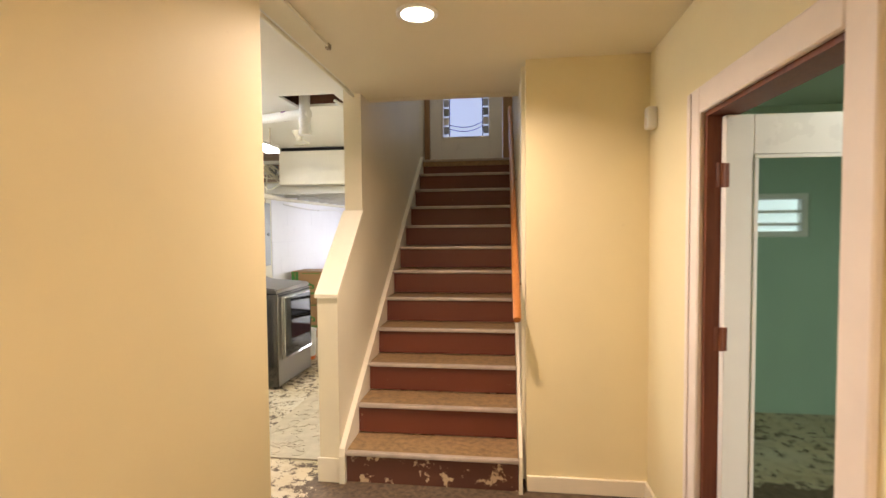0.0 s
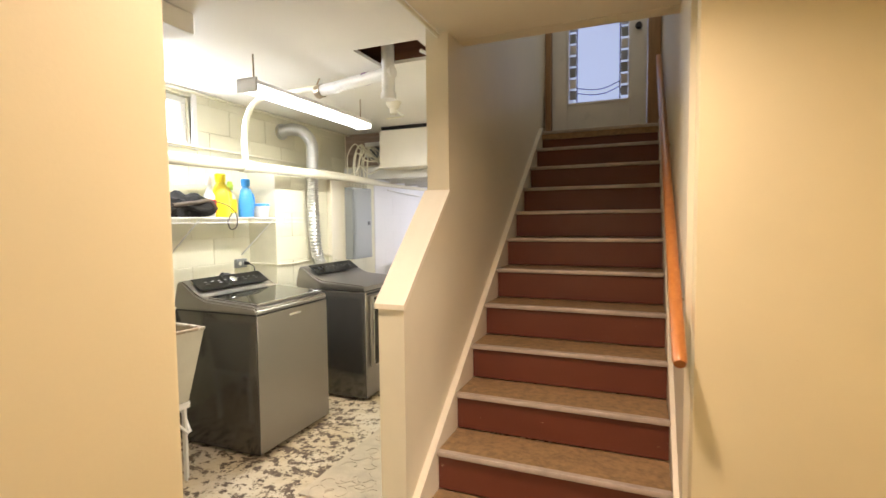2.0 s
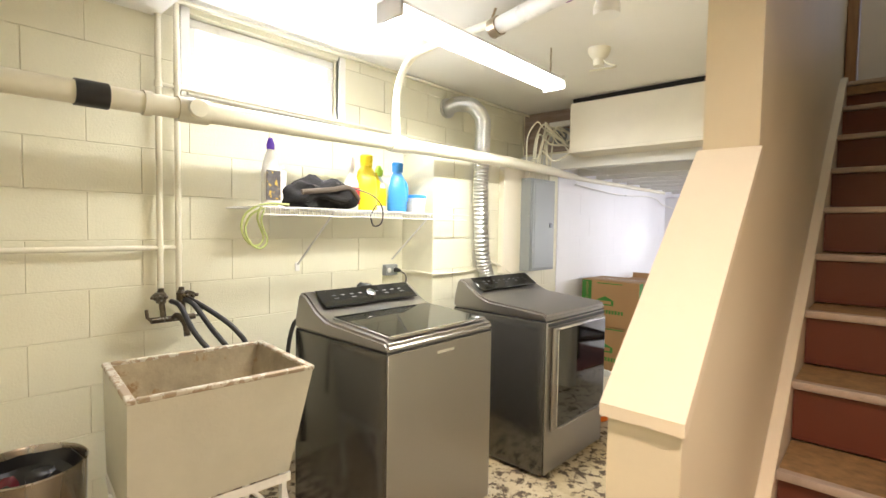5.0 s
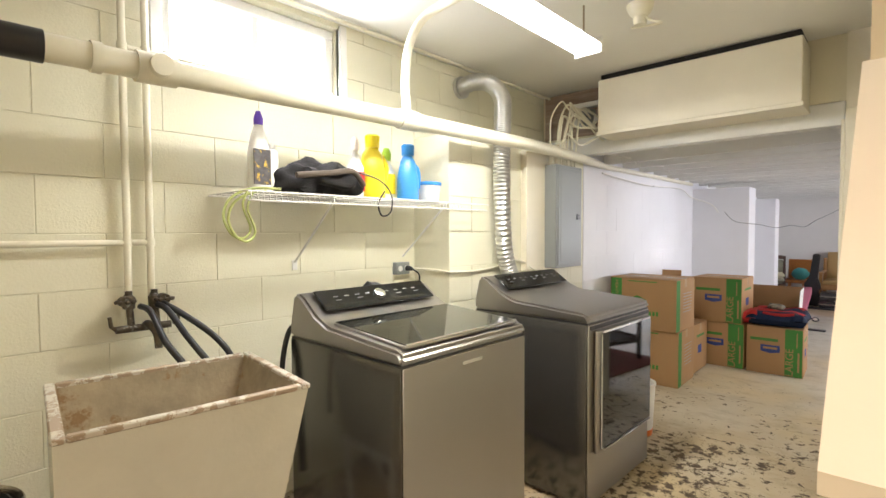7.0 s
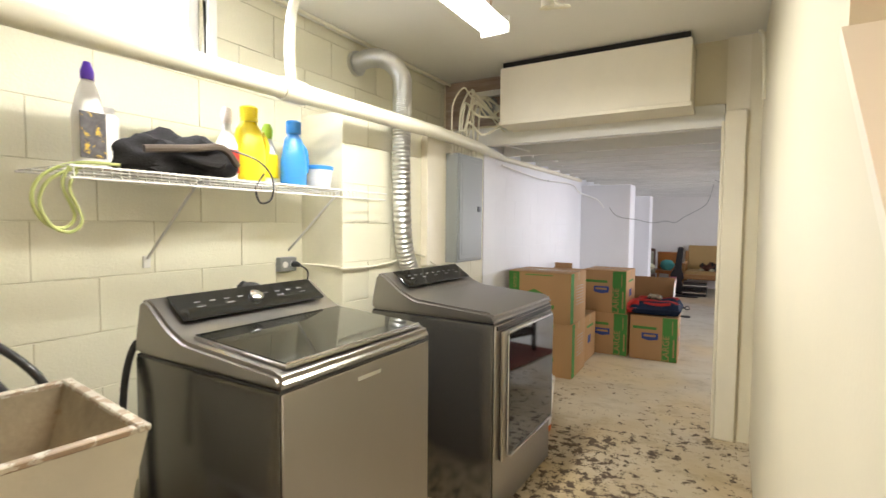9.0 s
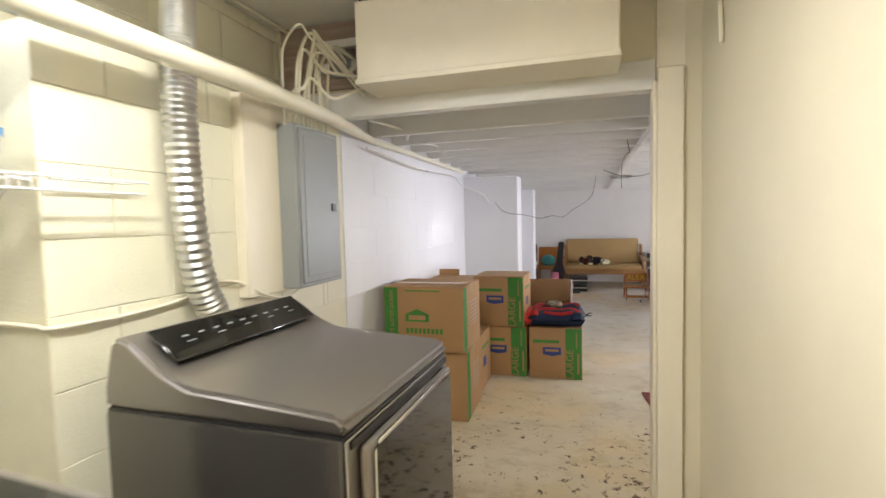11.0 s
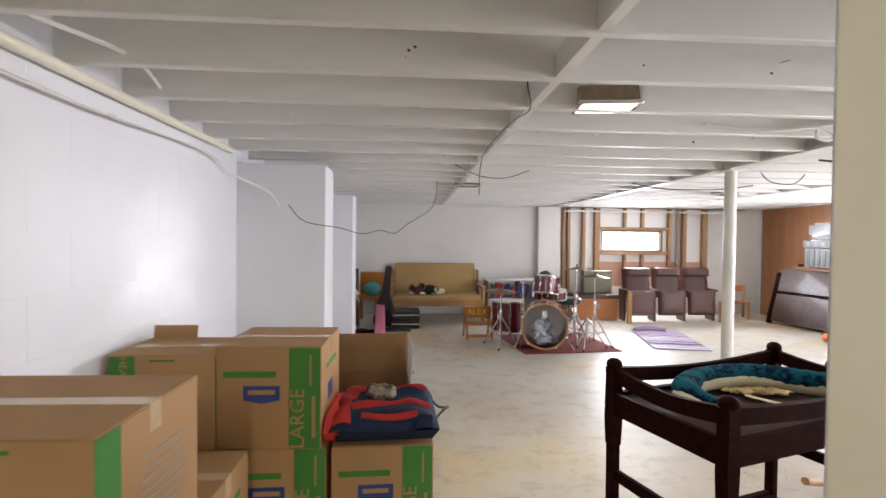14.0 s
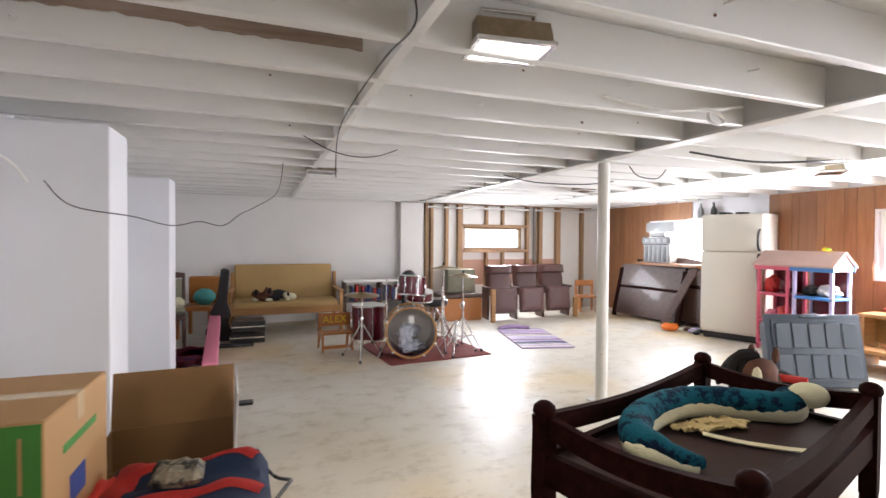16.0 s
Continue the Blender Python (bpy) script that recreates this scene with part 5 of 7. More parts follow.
for k in range(60):
    x, y, a = random.uniform(-0.26, 0.2), random.uniform(-0.46, 0.66), random.uniform(0, 6.28)
    tube(bm, smooth_line([(x + 0.05 * math.cos(a + q) * (0.4 + q * 0.3), y + 0.05 * math.sin(a + q) * (0.4 + q * 0.3), 0.0125) for q in (0, 0.9, 1.8, 2.7, 3.6)], 3), 0.004, 4)
tagged(part("scroll_relief", bm, M_MAT, mt), kind="stuff")
bk = thing("bucket", pose(-1.42, 5.62, 0), "white plastic bucket with a red base beside the dryer", "bucket")
bm = B()
lathe(bm, [(0.10, 0.04), (0.115, 0.32), (0.12, 0.325), (0.12, 0.34), (0.108, 0.335), (0.095, 0.06), (0.0, 0.06)], 22)
part("pail", bm, M_WHITE, bk, soft=True)
bm = B()
lathe(bm, [(0.098, 0.0), (0.102, 0.039)], 22)
part("base_ring", bm, M_ORANGE, bk, "red base ring", soft=True)


# ---- big room: cartons ----
def words(name, text, size, m, material, parent, label=""):
    """Flat lettering as a mesh part."""
    cu = bpy.data.curves.new(name, 'FONT')
    cu.body, cu.size, cu.extrude = text, size, 0.0006
    cu.align_x, cu.align_y = 'CENTER', 'CENTER'
    tmp = new(name, cu)
    me = bpy.data.meshes.new_from_object(tmp)
    bpy.data.objects.remove(tmp)
    me.materials.clear()
    me.materials.append(material)
    ob = new(name, me)
    ob.parent = parent
    ob.matrix_local = m
    if label:
        ob["label"] = label
    return ob


def carton(m, w, d, h, label, style="band", opened=False, flip=1):
    """A moving carton; its front faces -y, its origin is the base's middle."""
    t = thing("moving_box", m, label, "box", "moving boxes")
    if opened:
        s = 0.005
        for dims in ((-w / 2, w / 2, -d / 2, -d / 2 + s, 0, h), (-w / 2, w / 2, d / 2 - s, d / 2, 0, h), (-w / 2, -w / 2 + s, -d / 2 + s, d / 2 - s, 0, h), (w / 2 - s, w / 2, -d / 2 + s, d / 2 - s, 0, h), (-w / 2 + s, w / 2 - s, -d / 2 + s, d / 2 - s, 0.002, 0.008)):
            box_part("carton_side", dims, M_CARDDARK, t)
        f = box_part("flap", (-w / 2, w / 2, -0.003, 0.003, 0, 0.22), M_CARDDARK, t)
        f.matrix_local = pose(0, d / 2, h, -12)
        f = box_part("flap", (-0.003, 0.003, -d / 2, d / 2, 0, 0.215), M_LABEL, t, label="pale printed flap")
        f.matrix_local = pose(w / 2, 0, h, 0, 3)
        return t
    box_part("carton_body", (-w / 2, w / 2, -d / 2, d / 2, 0, h - 0.004), M_CARD, t, 0.005, seg=2)
    for a, b in ((-d / 2 + 0.002, -0.001), (0.001, d / 2 - 0.002)):
        box_part("flap", (-w / 2 + 0.002, w / 2 - 0.002, a, b, h - 0.004, h), M_CARD, t, 0.001)
    box_part("tape", (-w / 2 + 0.001, w / 2 - 0.001, -0.026, 0.026, h, h + 0.0008), M_TAPE, t, label="shiny clear packing tape")
    box_part("tape_end", (w / 2, w / 2 + 0.0008, -0.026, 0.026, h - 0.07, h), M_TAPE, t)
    f = -d / 2
    if style == "band":
        box_part("green_band", (w / 2 - 0.135, w / 2 - 0.006, f - 0.0012, f, 0.004, h - 0.006), M_BOXGREEN, t, label="printed green band")
        words("lettering", "LARGE", 0.085, pose(w / 2 - 0.098, f - 0.0018, h * 0.30, 90, -90, 0), M_CARD, t, "large block letters")
        box_part("print_bar", (w / 2 - 0.040, w / 2 - 0.026, f - 0.002, f - 0.0012, 0.05, h * 0.52), M_CARD, t)
        box_part("print_bar", (w / 2 - 0.05, w / 2 - 0.042, f - 0.002, f - 0.0012, h * 0.62, h * 0.92), M_CARD, t)
        bm = B()
        prism(bm, [(-0.075, -0.03), (0.0, -0.045), (0.075, -0.03), (0.075, 0.03), (-0.075, 0.03)], 1, -0.0012, 0)
        p = part("printed_shield", bm, M_BOXBLUE, t, "printed blue shield")
        p.location = (-0.03, f, h * 0.55)
        box_part("print_bar", (-0.085, 0.025, f - 0.002, f - 0.0012, h * 0.535, h * 0.58), M_CARD, t)
        box_part("green_print", (-w / 2 + 0.03, 0.03, f - 0.0012, f, h * 0.70, h * 0.76), M_BOXGREEN, t)
        # side print
        box_part("green_print", (w / 2, w / 2 + 0.0012, -0.12, 0.12, h * 0.72, h * 0.77), M_BOXGREEN, t)
        box_part("blue_print", (w / 2, w / 2 + 0.0012, -0.08, 0.03, h * 0.38, h * 0.55), M_BOXBLUE, t)
    else:
        box_part("green_band", (-w / 2 + 0.006, -w / 2 + 0.105, f - 0.0012, f, 0.004, h - 0.006), M_BOXGREEN, t, label="printed green band")
        words("lettering", "HEAVY DUTY LARGE", 0.042, pose(-w / 2 + 0.058, f - 0.0018, h * 0.5, 90, 90, 0), M_CARD, t, "pale block letters")
        bm = B()
        prism(bm, [(-0.085, 0.0), (0.085, 0.0), (0.085, 0.05), (0.0, 0.088), (-0.085, 0.05)], 1, -0.0012, 0)
        p = part("printed_house", bm, M_BOXGREEN, t, "printed green house shape")
        p.location = (-0.04, f, h * 0.46)
        box_part("print_bar", (-0.10, 0.02, f - 0.002, f - 0.0012, h * 0.49, h * 0.56), M_CARD, t)
        for k in range(9):
            box_part("print_letter", (-0.12 + k * 0.03, -0.10 + k * 0.03, f - 0.0012, f, h * 0.28, h * 0.36), M_BOXGREEN, t)
        box_part("green_print", (-w / 2 + 0.16, w / 2 - 0.16, f - 0.0012, f, h * 0.93, h * 0.95), M_BOXGREEN, t)
        box_part("green_band", (w / 2, w / 2 + 0.0012, -d / 2 + 0.004, -d / 2 + 0.09, 0.004, h - 0.006), M_BOXGREEN, t)
        for k in range(7):
            box_part("print_bar", (w / 2, w / 2 + 0.0012, -0.06, 0.15, h * (0.35 + 0.06 * k), h * (0.362 + 0.06 * k)), M_GREYBOX, t)
    return t


carton(pose(-1.80, 6.93, 0, 0, 0, 1), 0.60, 0.46, 0.475, "brown cardboard moving box with green print under another", "house")
carton(pose(-1.785, 6.90, 0.477, 0, 0, -1), 0.57, 0.46, 0.44, "brown cardboard moving box with green print on top of another", "house")
carton(pose(-1.75, 7.46, 0, 0, 0, 0), 0.44, 0.44, 0.45, "brown cardboard moving box with a green band by the wall")
carton(pose(-1.445, 7.95, 0, 0, 0, 1), 0.435, 0.44, 0.433, "brown cardboard moving box with a green band under another")
carton(pose(-1.455, 7.94, 0.435, 0, 0, -1), 0.435, 0.45, 0.433, "taped brown cardboard moving box stacked on another")
carton(pose(-0.992, 7.95, 0, 0, 0, 2), 0.435, 0.44, 0.437, "brown cardboard moving box holding up a folded bag")
carton(pose(-1.885, 7.915, 0), 0.40, 0.44, 0.43, "plain brown cardboard box in the row by the wall")
ub = carton(pose(-1.89, 7.89, 0.432, 0, 0, 1), 0.42, 0.36, 0.405, "brown cardboard box with one lifted flap by the wall", "house")
_f = box_part("lifted_flap", (-0.20, 0.0, -0.003, 0.003, 0, 0.06), M_CARD, ub)
_f.matrix_local = pose(0, 0.17, 0.405, -10)
for _z in (0.14, 0.20, 0.26):
    box_part("side_label", (0.2102, 0.2118, -0.16, -0.05, _z, _z + 0.04), M_BLACK if _z == 0.20 else M_LABEL, ub)
carton(pose(-1.10, 8.42, 0, 0, 0, 3), 0.45, 0.42, 0.52, "open brown cardboard box with raised flaps", opened=True)


def soft_slab(bm, w, d, h, n=14, lump=0.02, seed=0.0):
    """A cushion-like slab with rounded edges and a lumpy skin."""
    def z(u, v, top):
        r = max(abs(u), abs(v))
        e = (1 - r ** 6) ** 0.5 if r < 1 else 0
        return (h * (0.5 + 0.5 * e) + lump * noise.noise(Vector((u * 2 + seed, v * 2, 1)))) if top else h * 0.5 * (1 - e)
    for top in (True, False):
        g = [[bm.verts.new((w / 2 * (2 * i / n - 1), d / 2 * (2 * j / n - 1), max(0.0, z(2 * i / n - 1, 2 * j / n - 1, top)))) for i in range(n + 1)] for j in range(n + 1)]
        for j in range(n):
            for i in range(n):
                q = (g[j][i], g[j][i + 1], g[j + 1][i + 1], g[j + 1][i])
                bm.faces.new(q if top else q[::-1])
    bmesh.ops.remove_doubles(bm, verts=bm.verts[:], dist=0.002)


bg = thing("sports_bag", pose(-0.985, 7.93, 0.442, 0, 0, 2), "folded navy and red nylon sports bag on a cardboard box", "bag")
bm = B()
soft_slab(bm, 0.47, 0.44, 0.13, 16, 0.03)
part("bag_body", bm, M_NAVY, bg, soft=True)
def bag_top(x, y):
    r = max(abs(x) / 0.235, abs(y) / 0.22)
    return 0.13 * (0.5 + 0.5 * (max(0.0, 1 - min(r, 1) ** 6)) ** 0.5) + 0.03 * noise.noise(Vector((x / 0.1175, y / 0.11, 1)))


for _pts, _w in ((((-0.18, -0.215), (-0.19, -0.05), (-0.17, 0.08), (-0.15, 0.205)), 0.075), (((-0.16, 0.12), (-0.03, 0.17), (0.12, 0.175), (0.20, 0.13)), 0.055), (((-0.15, -0.10), (0.0, -0.06), (0.12, -0.03), (0.21, -0.06)), 0.06), (((-0.10, -0.18), (0.02, -0.19), (0.14, -0.185)), 0.03)):
    bm = B()
    _l = smooth_line([(x, y, 0) for x, y in _pts], 7)
    pr = []
    for k, p in enumerate(_l):
        d = (_l[min(k + 1, len(_l) - 1)] - _l[max(k - 1, 0)]).normalized()
        q = Vector((-d.y, d.x, 0)) * _w / 2
        pr.append([bm.verts.new((p.x + s * q.x, p.y + s * q.y, bag_top(p.x + s * q.x, p.y + s * q.y) + (0.009 if abs(s) < 0.9 else 0.002))) for s in (-1, -0.5, 0, 0.5, 1)])
    for a, b in zip(pr, pr[1:]):
        for k in range(4):
            bm.faces.new((a[k], a[k + 1], b[k + 1], b[k]))
    bmesh.ops.solidify(bm, geom=bm.faces[:], thickness=0.006)
    part("stripe", bm, M_RED, bg, "broad red nylon band" if _w == 0.075 else "", soft=True)
bm = B()
soft_slab(bm, 0.07, 0.44, 0.11, 10, 0.012)
turned(bm, pose(-0.225, 0, 0.005))
part("side_panel", bm, M_RED, bg, soft=True)
tube_part("drawcord", [(0.22, -0.12, 0.07), (0.28, -0.05, 0.10), (0.30, 0.06, 0.06), (0.26, 0.14, 0.04), (0.22, 0.16, 0.08)], 0.006, M_BLACK, bg, curve=6, seg=6)
bm = B()
soft_slab(bm, 0.14, 0.11, 0.05, 8, 0.02, 3.0)
turned(bm, pose(-0.02, 0.02, 0.13))
part("crumpled_tag", bm, plain("striped_cloth", (0.30, 0.25, 0.18), 0.8, var=0.8, scale=30, stain=((0.02, 0.02, 0.02), 18, 0.5)), bg, "crumpled black and tan cloth", soft=True)

# ---- big room: changing table and toys ----
def changing_table():
    t = thing("changing_table", pose(0.355, 7.295, 0, 0, 0, 17.6), "dark cherry wood baby changing table with curved rails", "changing table")
    L, W, H = 0.432, 0.229, 0.88
    for x in (-L, L):
        for y in (-W, W):
            bm = B()
            bx(bm, x - 0.019, x + 0.019, y - 0.019, y + 0.019, 0, H - 0.30, 0.005)
            prism(bm, [(x - 0.019, H - 0.302), (x + 0.019, H - 0.302), (x + 0.025, H - 0.20), (x + 0.021, H - 0.05), (x + 0.024, H - 0.02), (x - 0.024, H - 0.02), (x - 0.021, H - 0.05), (x - 0.025, H - 0.20)], 1, y - 0.020, y + 0.020)
            lathe(bm, [(0.024, 0.0), (0.029, 0.010), (0.026, 0.024), (0.014, 0.034), (0.0, 0.037)], 16, (x, y, H - 0.022))
            part("leg", bm, M_DARKWOOD, t, soft=True)

    def rail(name, x0, x1, y, dip, z0, z1, swap=False):
        """A rail whose edges both sag by dip."""
        bm = B()
        n = 14
        sag = [(x0 + (x1 - x0) * k / n, dip * math.sin(math.pi * k / n)) for k in range(n + 1)]
        prism(bm, [(x, z1 - s) for x, s in sag] + [(x, z0 - s) for x, s in reversed(sag)], 0 if swap else 1, y - 0.011, y + 0.011)
        part(name, bm, M_DARKWOOD, t)
    for y in (-W, W):
        rail("long_rail", -L + 0.018, L - 0.018, y, 0.022, H - 0.070, H - 0.020)
        rail("lower_rail", -L + 0.018, L - 0.018, y, 0.0, H - 0.190, H - 0.112)
        box_part("stretcher", (-L + 0.018, L - 0.018, y - 0.012, y + 0.012, 0.20, 0.25), M_DARKWOOD, t, 0.004)
    for x in (-L, L):
        rail("end_rail", -W + 0.018, W - 0.018, x, 0.022, H - 0.070, H - 0.020, True)
        rail("lower_rail", -W + 0.018, W - 0.018, x, 0.0, H - 0.190, H - 0.112, True)
        for z in (0.18, 0.45):
            box_part("stretcher", (x - 0.012, x + 0.012, -W + 0.018, W - 0.018, z, z + 0.04), M_DARKWOOD, t, 0.004)
    box_part("tray", (-L + 0.012, L - 0.012, -W + 0.012, W - 0.012, H - 0.140, H - 0.125), plain("dark_brown_tray", (0.040, 0.024, 0.022), 0.5, spec=0.06), t, 0.002, "dark brown tray board")
    box_part("shelf_board", (-L + 0.01, L - 0.01, -W + 0.01, W - 0.01, 0.22, 0.235), M_DARKWOOD, t, 0.003)
    return t


changing_table()
CT = pose(0.355, 7.295, 0.756, 0, 0, 17.6)
sn = thing("plush_snake", CT, "teal spotted plush snake with cream belly on the changing table", "plush toy")
pts = smooth_line([(-0.20, -0.05, 0.020), (-0.25, 0.01, 0.030), (-0.24, 0.09, 0.040), (-0.14, 0.150, 0.044), (0.0, 0.168, 0.046), (0.13, 0.150, 0.046), (0.22, 0.085, 0.046), (0.27, 0.00, 0.046), (0.33, -0.06, 0.046), (0.385, -0.045, 0.05)], 7)
bm = B()
tube(bm, pts, [min(0.042, 0.012 + 0.003 * i) + 0.003 * noise.noise(Vector((i * 0.7, 0, 0))) for i in range(len(pts))], 16)
part("body", bm, M_TEAL, sn, soft=True)
bm = B()
tube(bm, [Vector(p) + Vector((-0.016 if i < 22 else 0.0, -0.010 if i > 10 else 0.006, -0.012)) for i, p in enumerate(pts)], [min(0.036, 0.011 + 0.003 * i) for i in range(len(pts))], 14)
part("belly", bm, M_BELLY, sn, "cream belly", soft=True)
bm = B()
bmesh.ops.create_icosphere(bm, subdivisions=3, radius=1)
turned(bm, pose(0.385, -0.095, 0.075, 0, 0, 40) @ Matrix.Diagonal((0.042, 0.055, 0.038, 1)))
part("head", bm, M_BELLY, sn, "cream plush head", soft=True)
cl = thing("spotted_cloth", CT, "crumpled cream cloth with black spots and a strap", "cloth")
bm = B()
n = 30
g = [[None] * (n + 1) for _ in range(n + 1)]
for j in range(n + 1):
    for i in range(n + 1):
        u, v = i / n - 0.5, j / n - 0.5
        q = Vector((u * 5, v * 5, 2))
        g[j][i] = bm.verts.new((0.07 + 0.27 * u + 0.02 * noise.noise(q + Vector((9, 0, 0))), 0.055 + 0.10 * v - 0.35 * 0.27 * u + 0.02 * noise.noise(q), 0.008 + 0.045 * abs(noise.noise(Vector((u * 7 + v * 4, v * 3, 5)))) * (1 - 1.2 * abs(u))))
for j in range(n):
    for i in range(n):
        u, v = i / n - 0.5, j / n - 0.5
        if u * u + v * v < 0.20 + 0.10 * noise.noise(Vector((math.atan2(v, u) * 1.5, 3, 1))):
            bm.faces.new((g[j][i], g[j][i + 1], g[j + 1][i + 1], g[j + 1][i]))
bmesh.ops.delete(bm, geom=[v for v in bm.verts if not v.link_faces], context='VERTS')
_e = bmesh.ops.extrude_face_region(bm, geom=bm.faces[:])
bmesh.ops.translate(bm, vec=(0, 0, 0.003), verts=[v for v in _e["geom"] if isinstance(v, bmesh.types.BMVert)])
part("fabric", bm, plain("cream_spotted", (0.50, 0.38, 0.18), 0.9, var=0.1, stain=((0.03, 0.02, 0.02), 30, 0.60)), cl, soft=True)
bm = B()
_p = smooth_line([(0.0, 0.04, 0.010), (0.03, -0.04, 0.006), (0.07, -0.12, 0.006), (0.12, -0.19, 0.006)], 6)
_q = [[bm.verts.new((p.x + s * 0.011, p.y + s * 0.006, p.z + h)) for s, h in ((-1, 0), (1, 0), (1, 0.003), (-1, 0.003))] for p in _p]
for a, b in zip(_q, _q[1:]):
    for k in range(4):
        bm.faces.new((a[k], a[(k + 1) % 4], b[(k + 1) % 4], b[k]))
part("strap", bm, M_BELLY, cl, "cream strap")
rh = thing("red_rug", pose(0.32, 7.08, 0, 0, 0, 6), "dark red patterned rug under the changing table", "rug")
bm = B()
bx(bm, -0.60, 0.9, -0.5, 0.52, 0.002, 0.010, 0.003)
part("rug_surface", bm, M_RUGRED, rh)


def blob(name, mat, parent, loc, size, lump=0.25, seed=0, sub=3, label=""):
    bm = B()
    bmesh.ops.create_icosphere(bm, subdivisions=sub, radius=1)
    for v in bm.verts:
        v.co *= 1 + lump * noise.noise(v.co * 2.2 + Vector((seed, 0, 0)))
    turned(bm, pose(*loc) @ Matrix.Diagonal((*size, 1)))
    return part(name, bm, mat, parent, label, soft=True)


hs = thing("rocking_horse", pose(1.62, 8.05, 0, 0, 0, 25), "brown plush rocking horse with a black mane and red bridle", "toy horse")
blob("body", M_PLUSHBROWN, hs, (0.12, 0, 0.42), (0.30, 0.13, 0.14), 0.1)
blob("neck", M_PLUSHBROWN, hs, (-0.12, 0, 0.56), (0.10, 0.08, 0.15), 0.1)
blob("head", M_PLUSHBROWN, hs, (-0.20, 0, 0.66), (0.13, 0.07, 0.08), 0.1)
blob("blaze", M_BELLY, hs, (-0.315, -0.01, 0.66), (0.03, 0.022, 0.06), 0.1, label="white muzzle blaze")
for _k in range(22):
    bm = B()
    a = random.uniform(-0.6, 0.6)
    tube(bm, smooth_line([(-0.20 + _k * 0.012, a * 0.06, 0.75 - _k * 0.009), (-0.23 + _k * 0.016, a * 0.22, 0.73 - _k * 0.010), (-0.26 + _k * 0.022, a * 0.34, 0.60 - _k * 0.010)], 4), [0.030] * 4 + [0.024] * 4 + [0.006], 7)
    part("mane_tuft", bm, M_PLUSHBLACK, hs, soft=True)
for _y in (-0.05, 0.05):
    blob("ear", M_PLUSHBROWN, hs, (-0.14, _y, 0.75), (0.022, 0.016, 0.04), 0.1)
tube_part("handle", [(-0.10, -0.17, 0.64), (-0.10, 0.17, 0.64)], 0.018, M_RED, hs, "red handle bar")
for _x, _y in ((-0.08, -0.1), (-0.08, 0.1), (0.32, -0.1), (0.32, 0.1)):
    tube_part("leg", [(_x, _y, 0.40), (_x * 1.15, _y * 1.5, 0.07)], [0.05, 0.035], M_PLUSHBROWN, hs)
for _y in (-0.15, 0.15):
    tube_part("rocker", [(-0.42, _y, 0.09), (-0.2, _y, 0.035), (0.12, _y, 0.022), (0.42, _y, 0.035), (0.62, _y, 0.09)], 0.02, M_OAK, hs, curve=5)

tt = thing("storage_tote", pose(3.80, 9.12, 0, 0, 0, -22), "slate blue ribbed plastic storage tote tipped on its side", "storage tote")
tm = pose(0, 0, 0.02, -12, 0, 0)
for _n, _d, _b in (("shell", (-0.30, 0.38, 0.03, 0.30, 0.03, 0.58), 0.03), ("rim", (-0.42, 0.42, -0.01, 0.035, 0.0, 0.64), 0.014), ("lid_panel", (-0.38, 0.38, -0.026, -0.009, 0.05, 0.59), 0.008)):
    box_part(_n, _d, M_TOTE, tt, _b, seg=2).matrix_local = tm
for _k in range(5):
    for _z0, _z1 in ((0.08, 0.29), (0.34, 0.56)):
        box_part("rib", (-0.355 + _k * 0.145, -0.225 + _k * 0.145, -0.036, -0.025, _z0, _z1), M_TOTE, tt, 0.006).matrix_local = tm
box_part("handle", (-0.12, 0.12, -0.03, 0.0, 0.605, 0.635), M_TOTE, tt, 0.008, "moulded grip").matrix_local = tm


# ---- big room: post, lamps, wires ----
po = thing("steel_post", pose(1.78, 9.52, 0), "white painted round steel post, chipped at the foot", "post")
bm = B()
lathe(bm, [(0.046, 0.012), (0.046, JZ - 0.02)], 20)
part("shaft", bm, peeling("chipped_white_paint", (0.76, 0.74, 0.68), (0.16, 0.10, 0.07), 26, 0.33), po, soft=True)
box_part("base_plate", (-0.08, 0.08, -0.08, 0.08, 0.0, 0.012), M_WHITE, po, 0.002)
box_part("top_plate", (-0.075, 0.075, -0.1, 0.1, JZ - 0.02, JZ - 0.007), M_WHITE, po, 0.002)


def flood(m, lit, label):
    t = thing("floodlight", m, label, "ceiling light")
    bm = B()
    prism(bm, [(-0.09, 0.02), (0.09, 0.02), (0.06, 0.10), (-0.06, 0.10)], 0, -0.13, 0.13)
    part("housing", bm, M_BRASS, t, "polished brass-coloured housing")
    box_part("lens", (-0.12, 0.12, -0.082, 0.082, 0.012, 0.019), M_FLOOD if lit else M_FROST, t, label="square glowing lens" if lit else "square glass lens")
    for d in ((-0.14, 0.14, -0.10, -0.083), (-0.14, 0.14, 0.083, 0.10), (-0.14, -0.121, -0.083, 0.083), (0.121, 0.14, -0.083, 0.083)):
        box_part("bezel", (*d, 0.008, 0.024), M_CHROME, t, 0.002)
    tube_part("yoke", [(-0.10, 0, 0.06), (-0.10, 0, 0.15), (0.10, 0, 0.15), (0.10, 0, 0.06)], 0.008, M_CHROME, t)
    bm = B()
    lathe(bm, [(0.025, 0), (0.025, 0.05), (0.012, 0.07)], 12, (0.15, 0.02, 0.06))
    part("sensor_eye", bm, M_CHROME, t, soft=True)
    return t


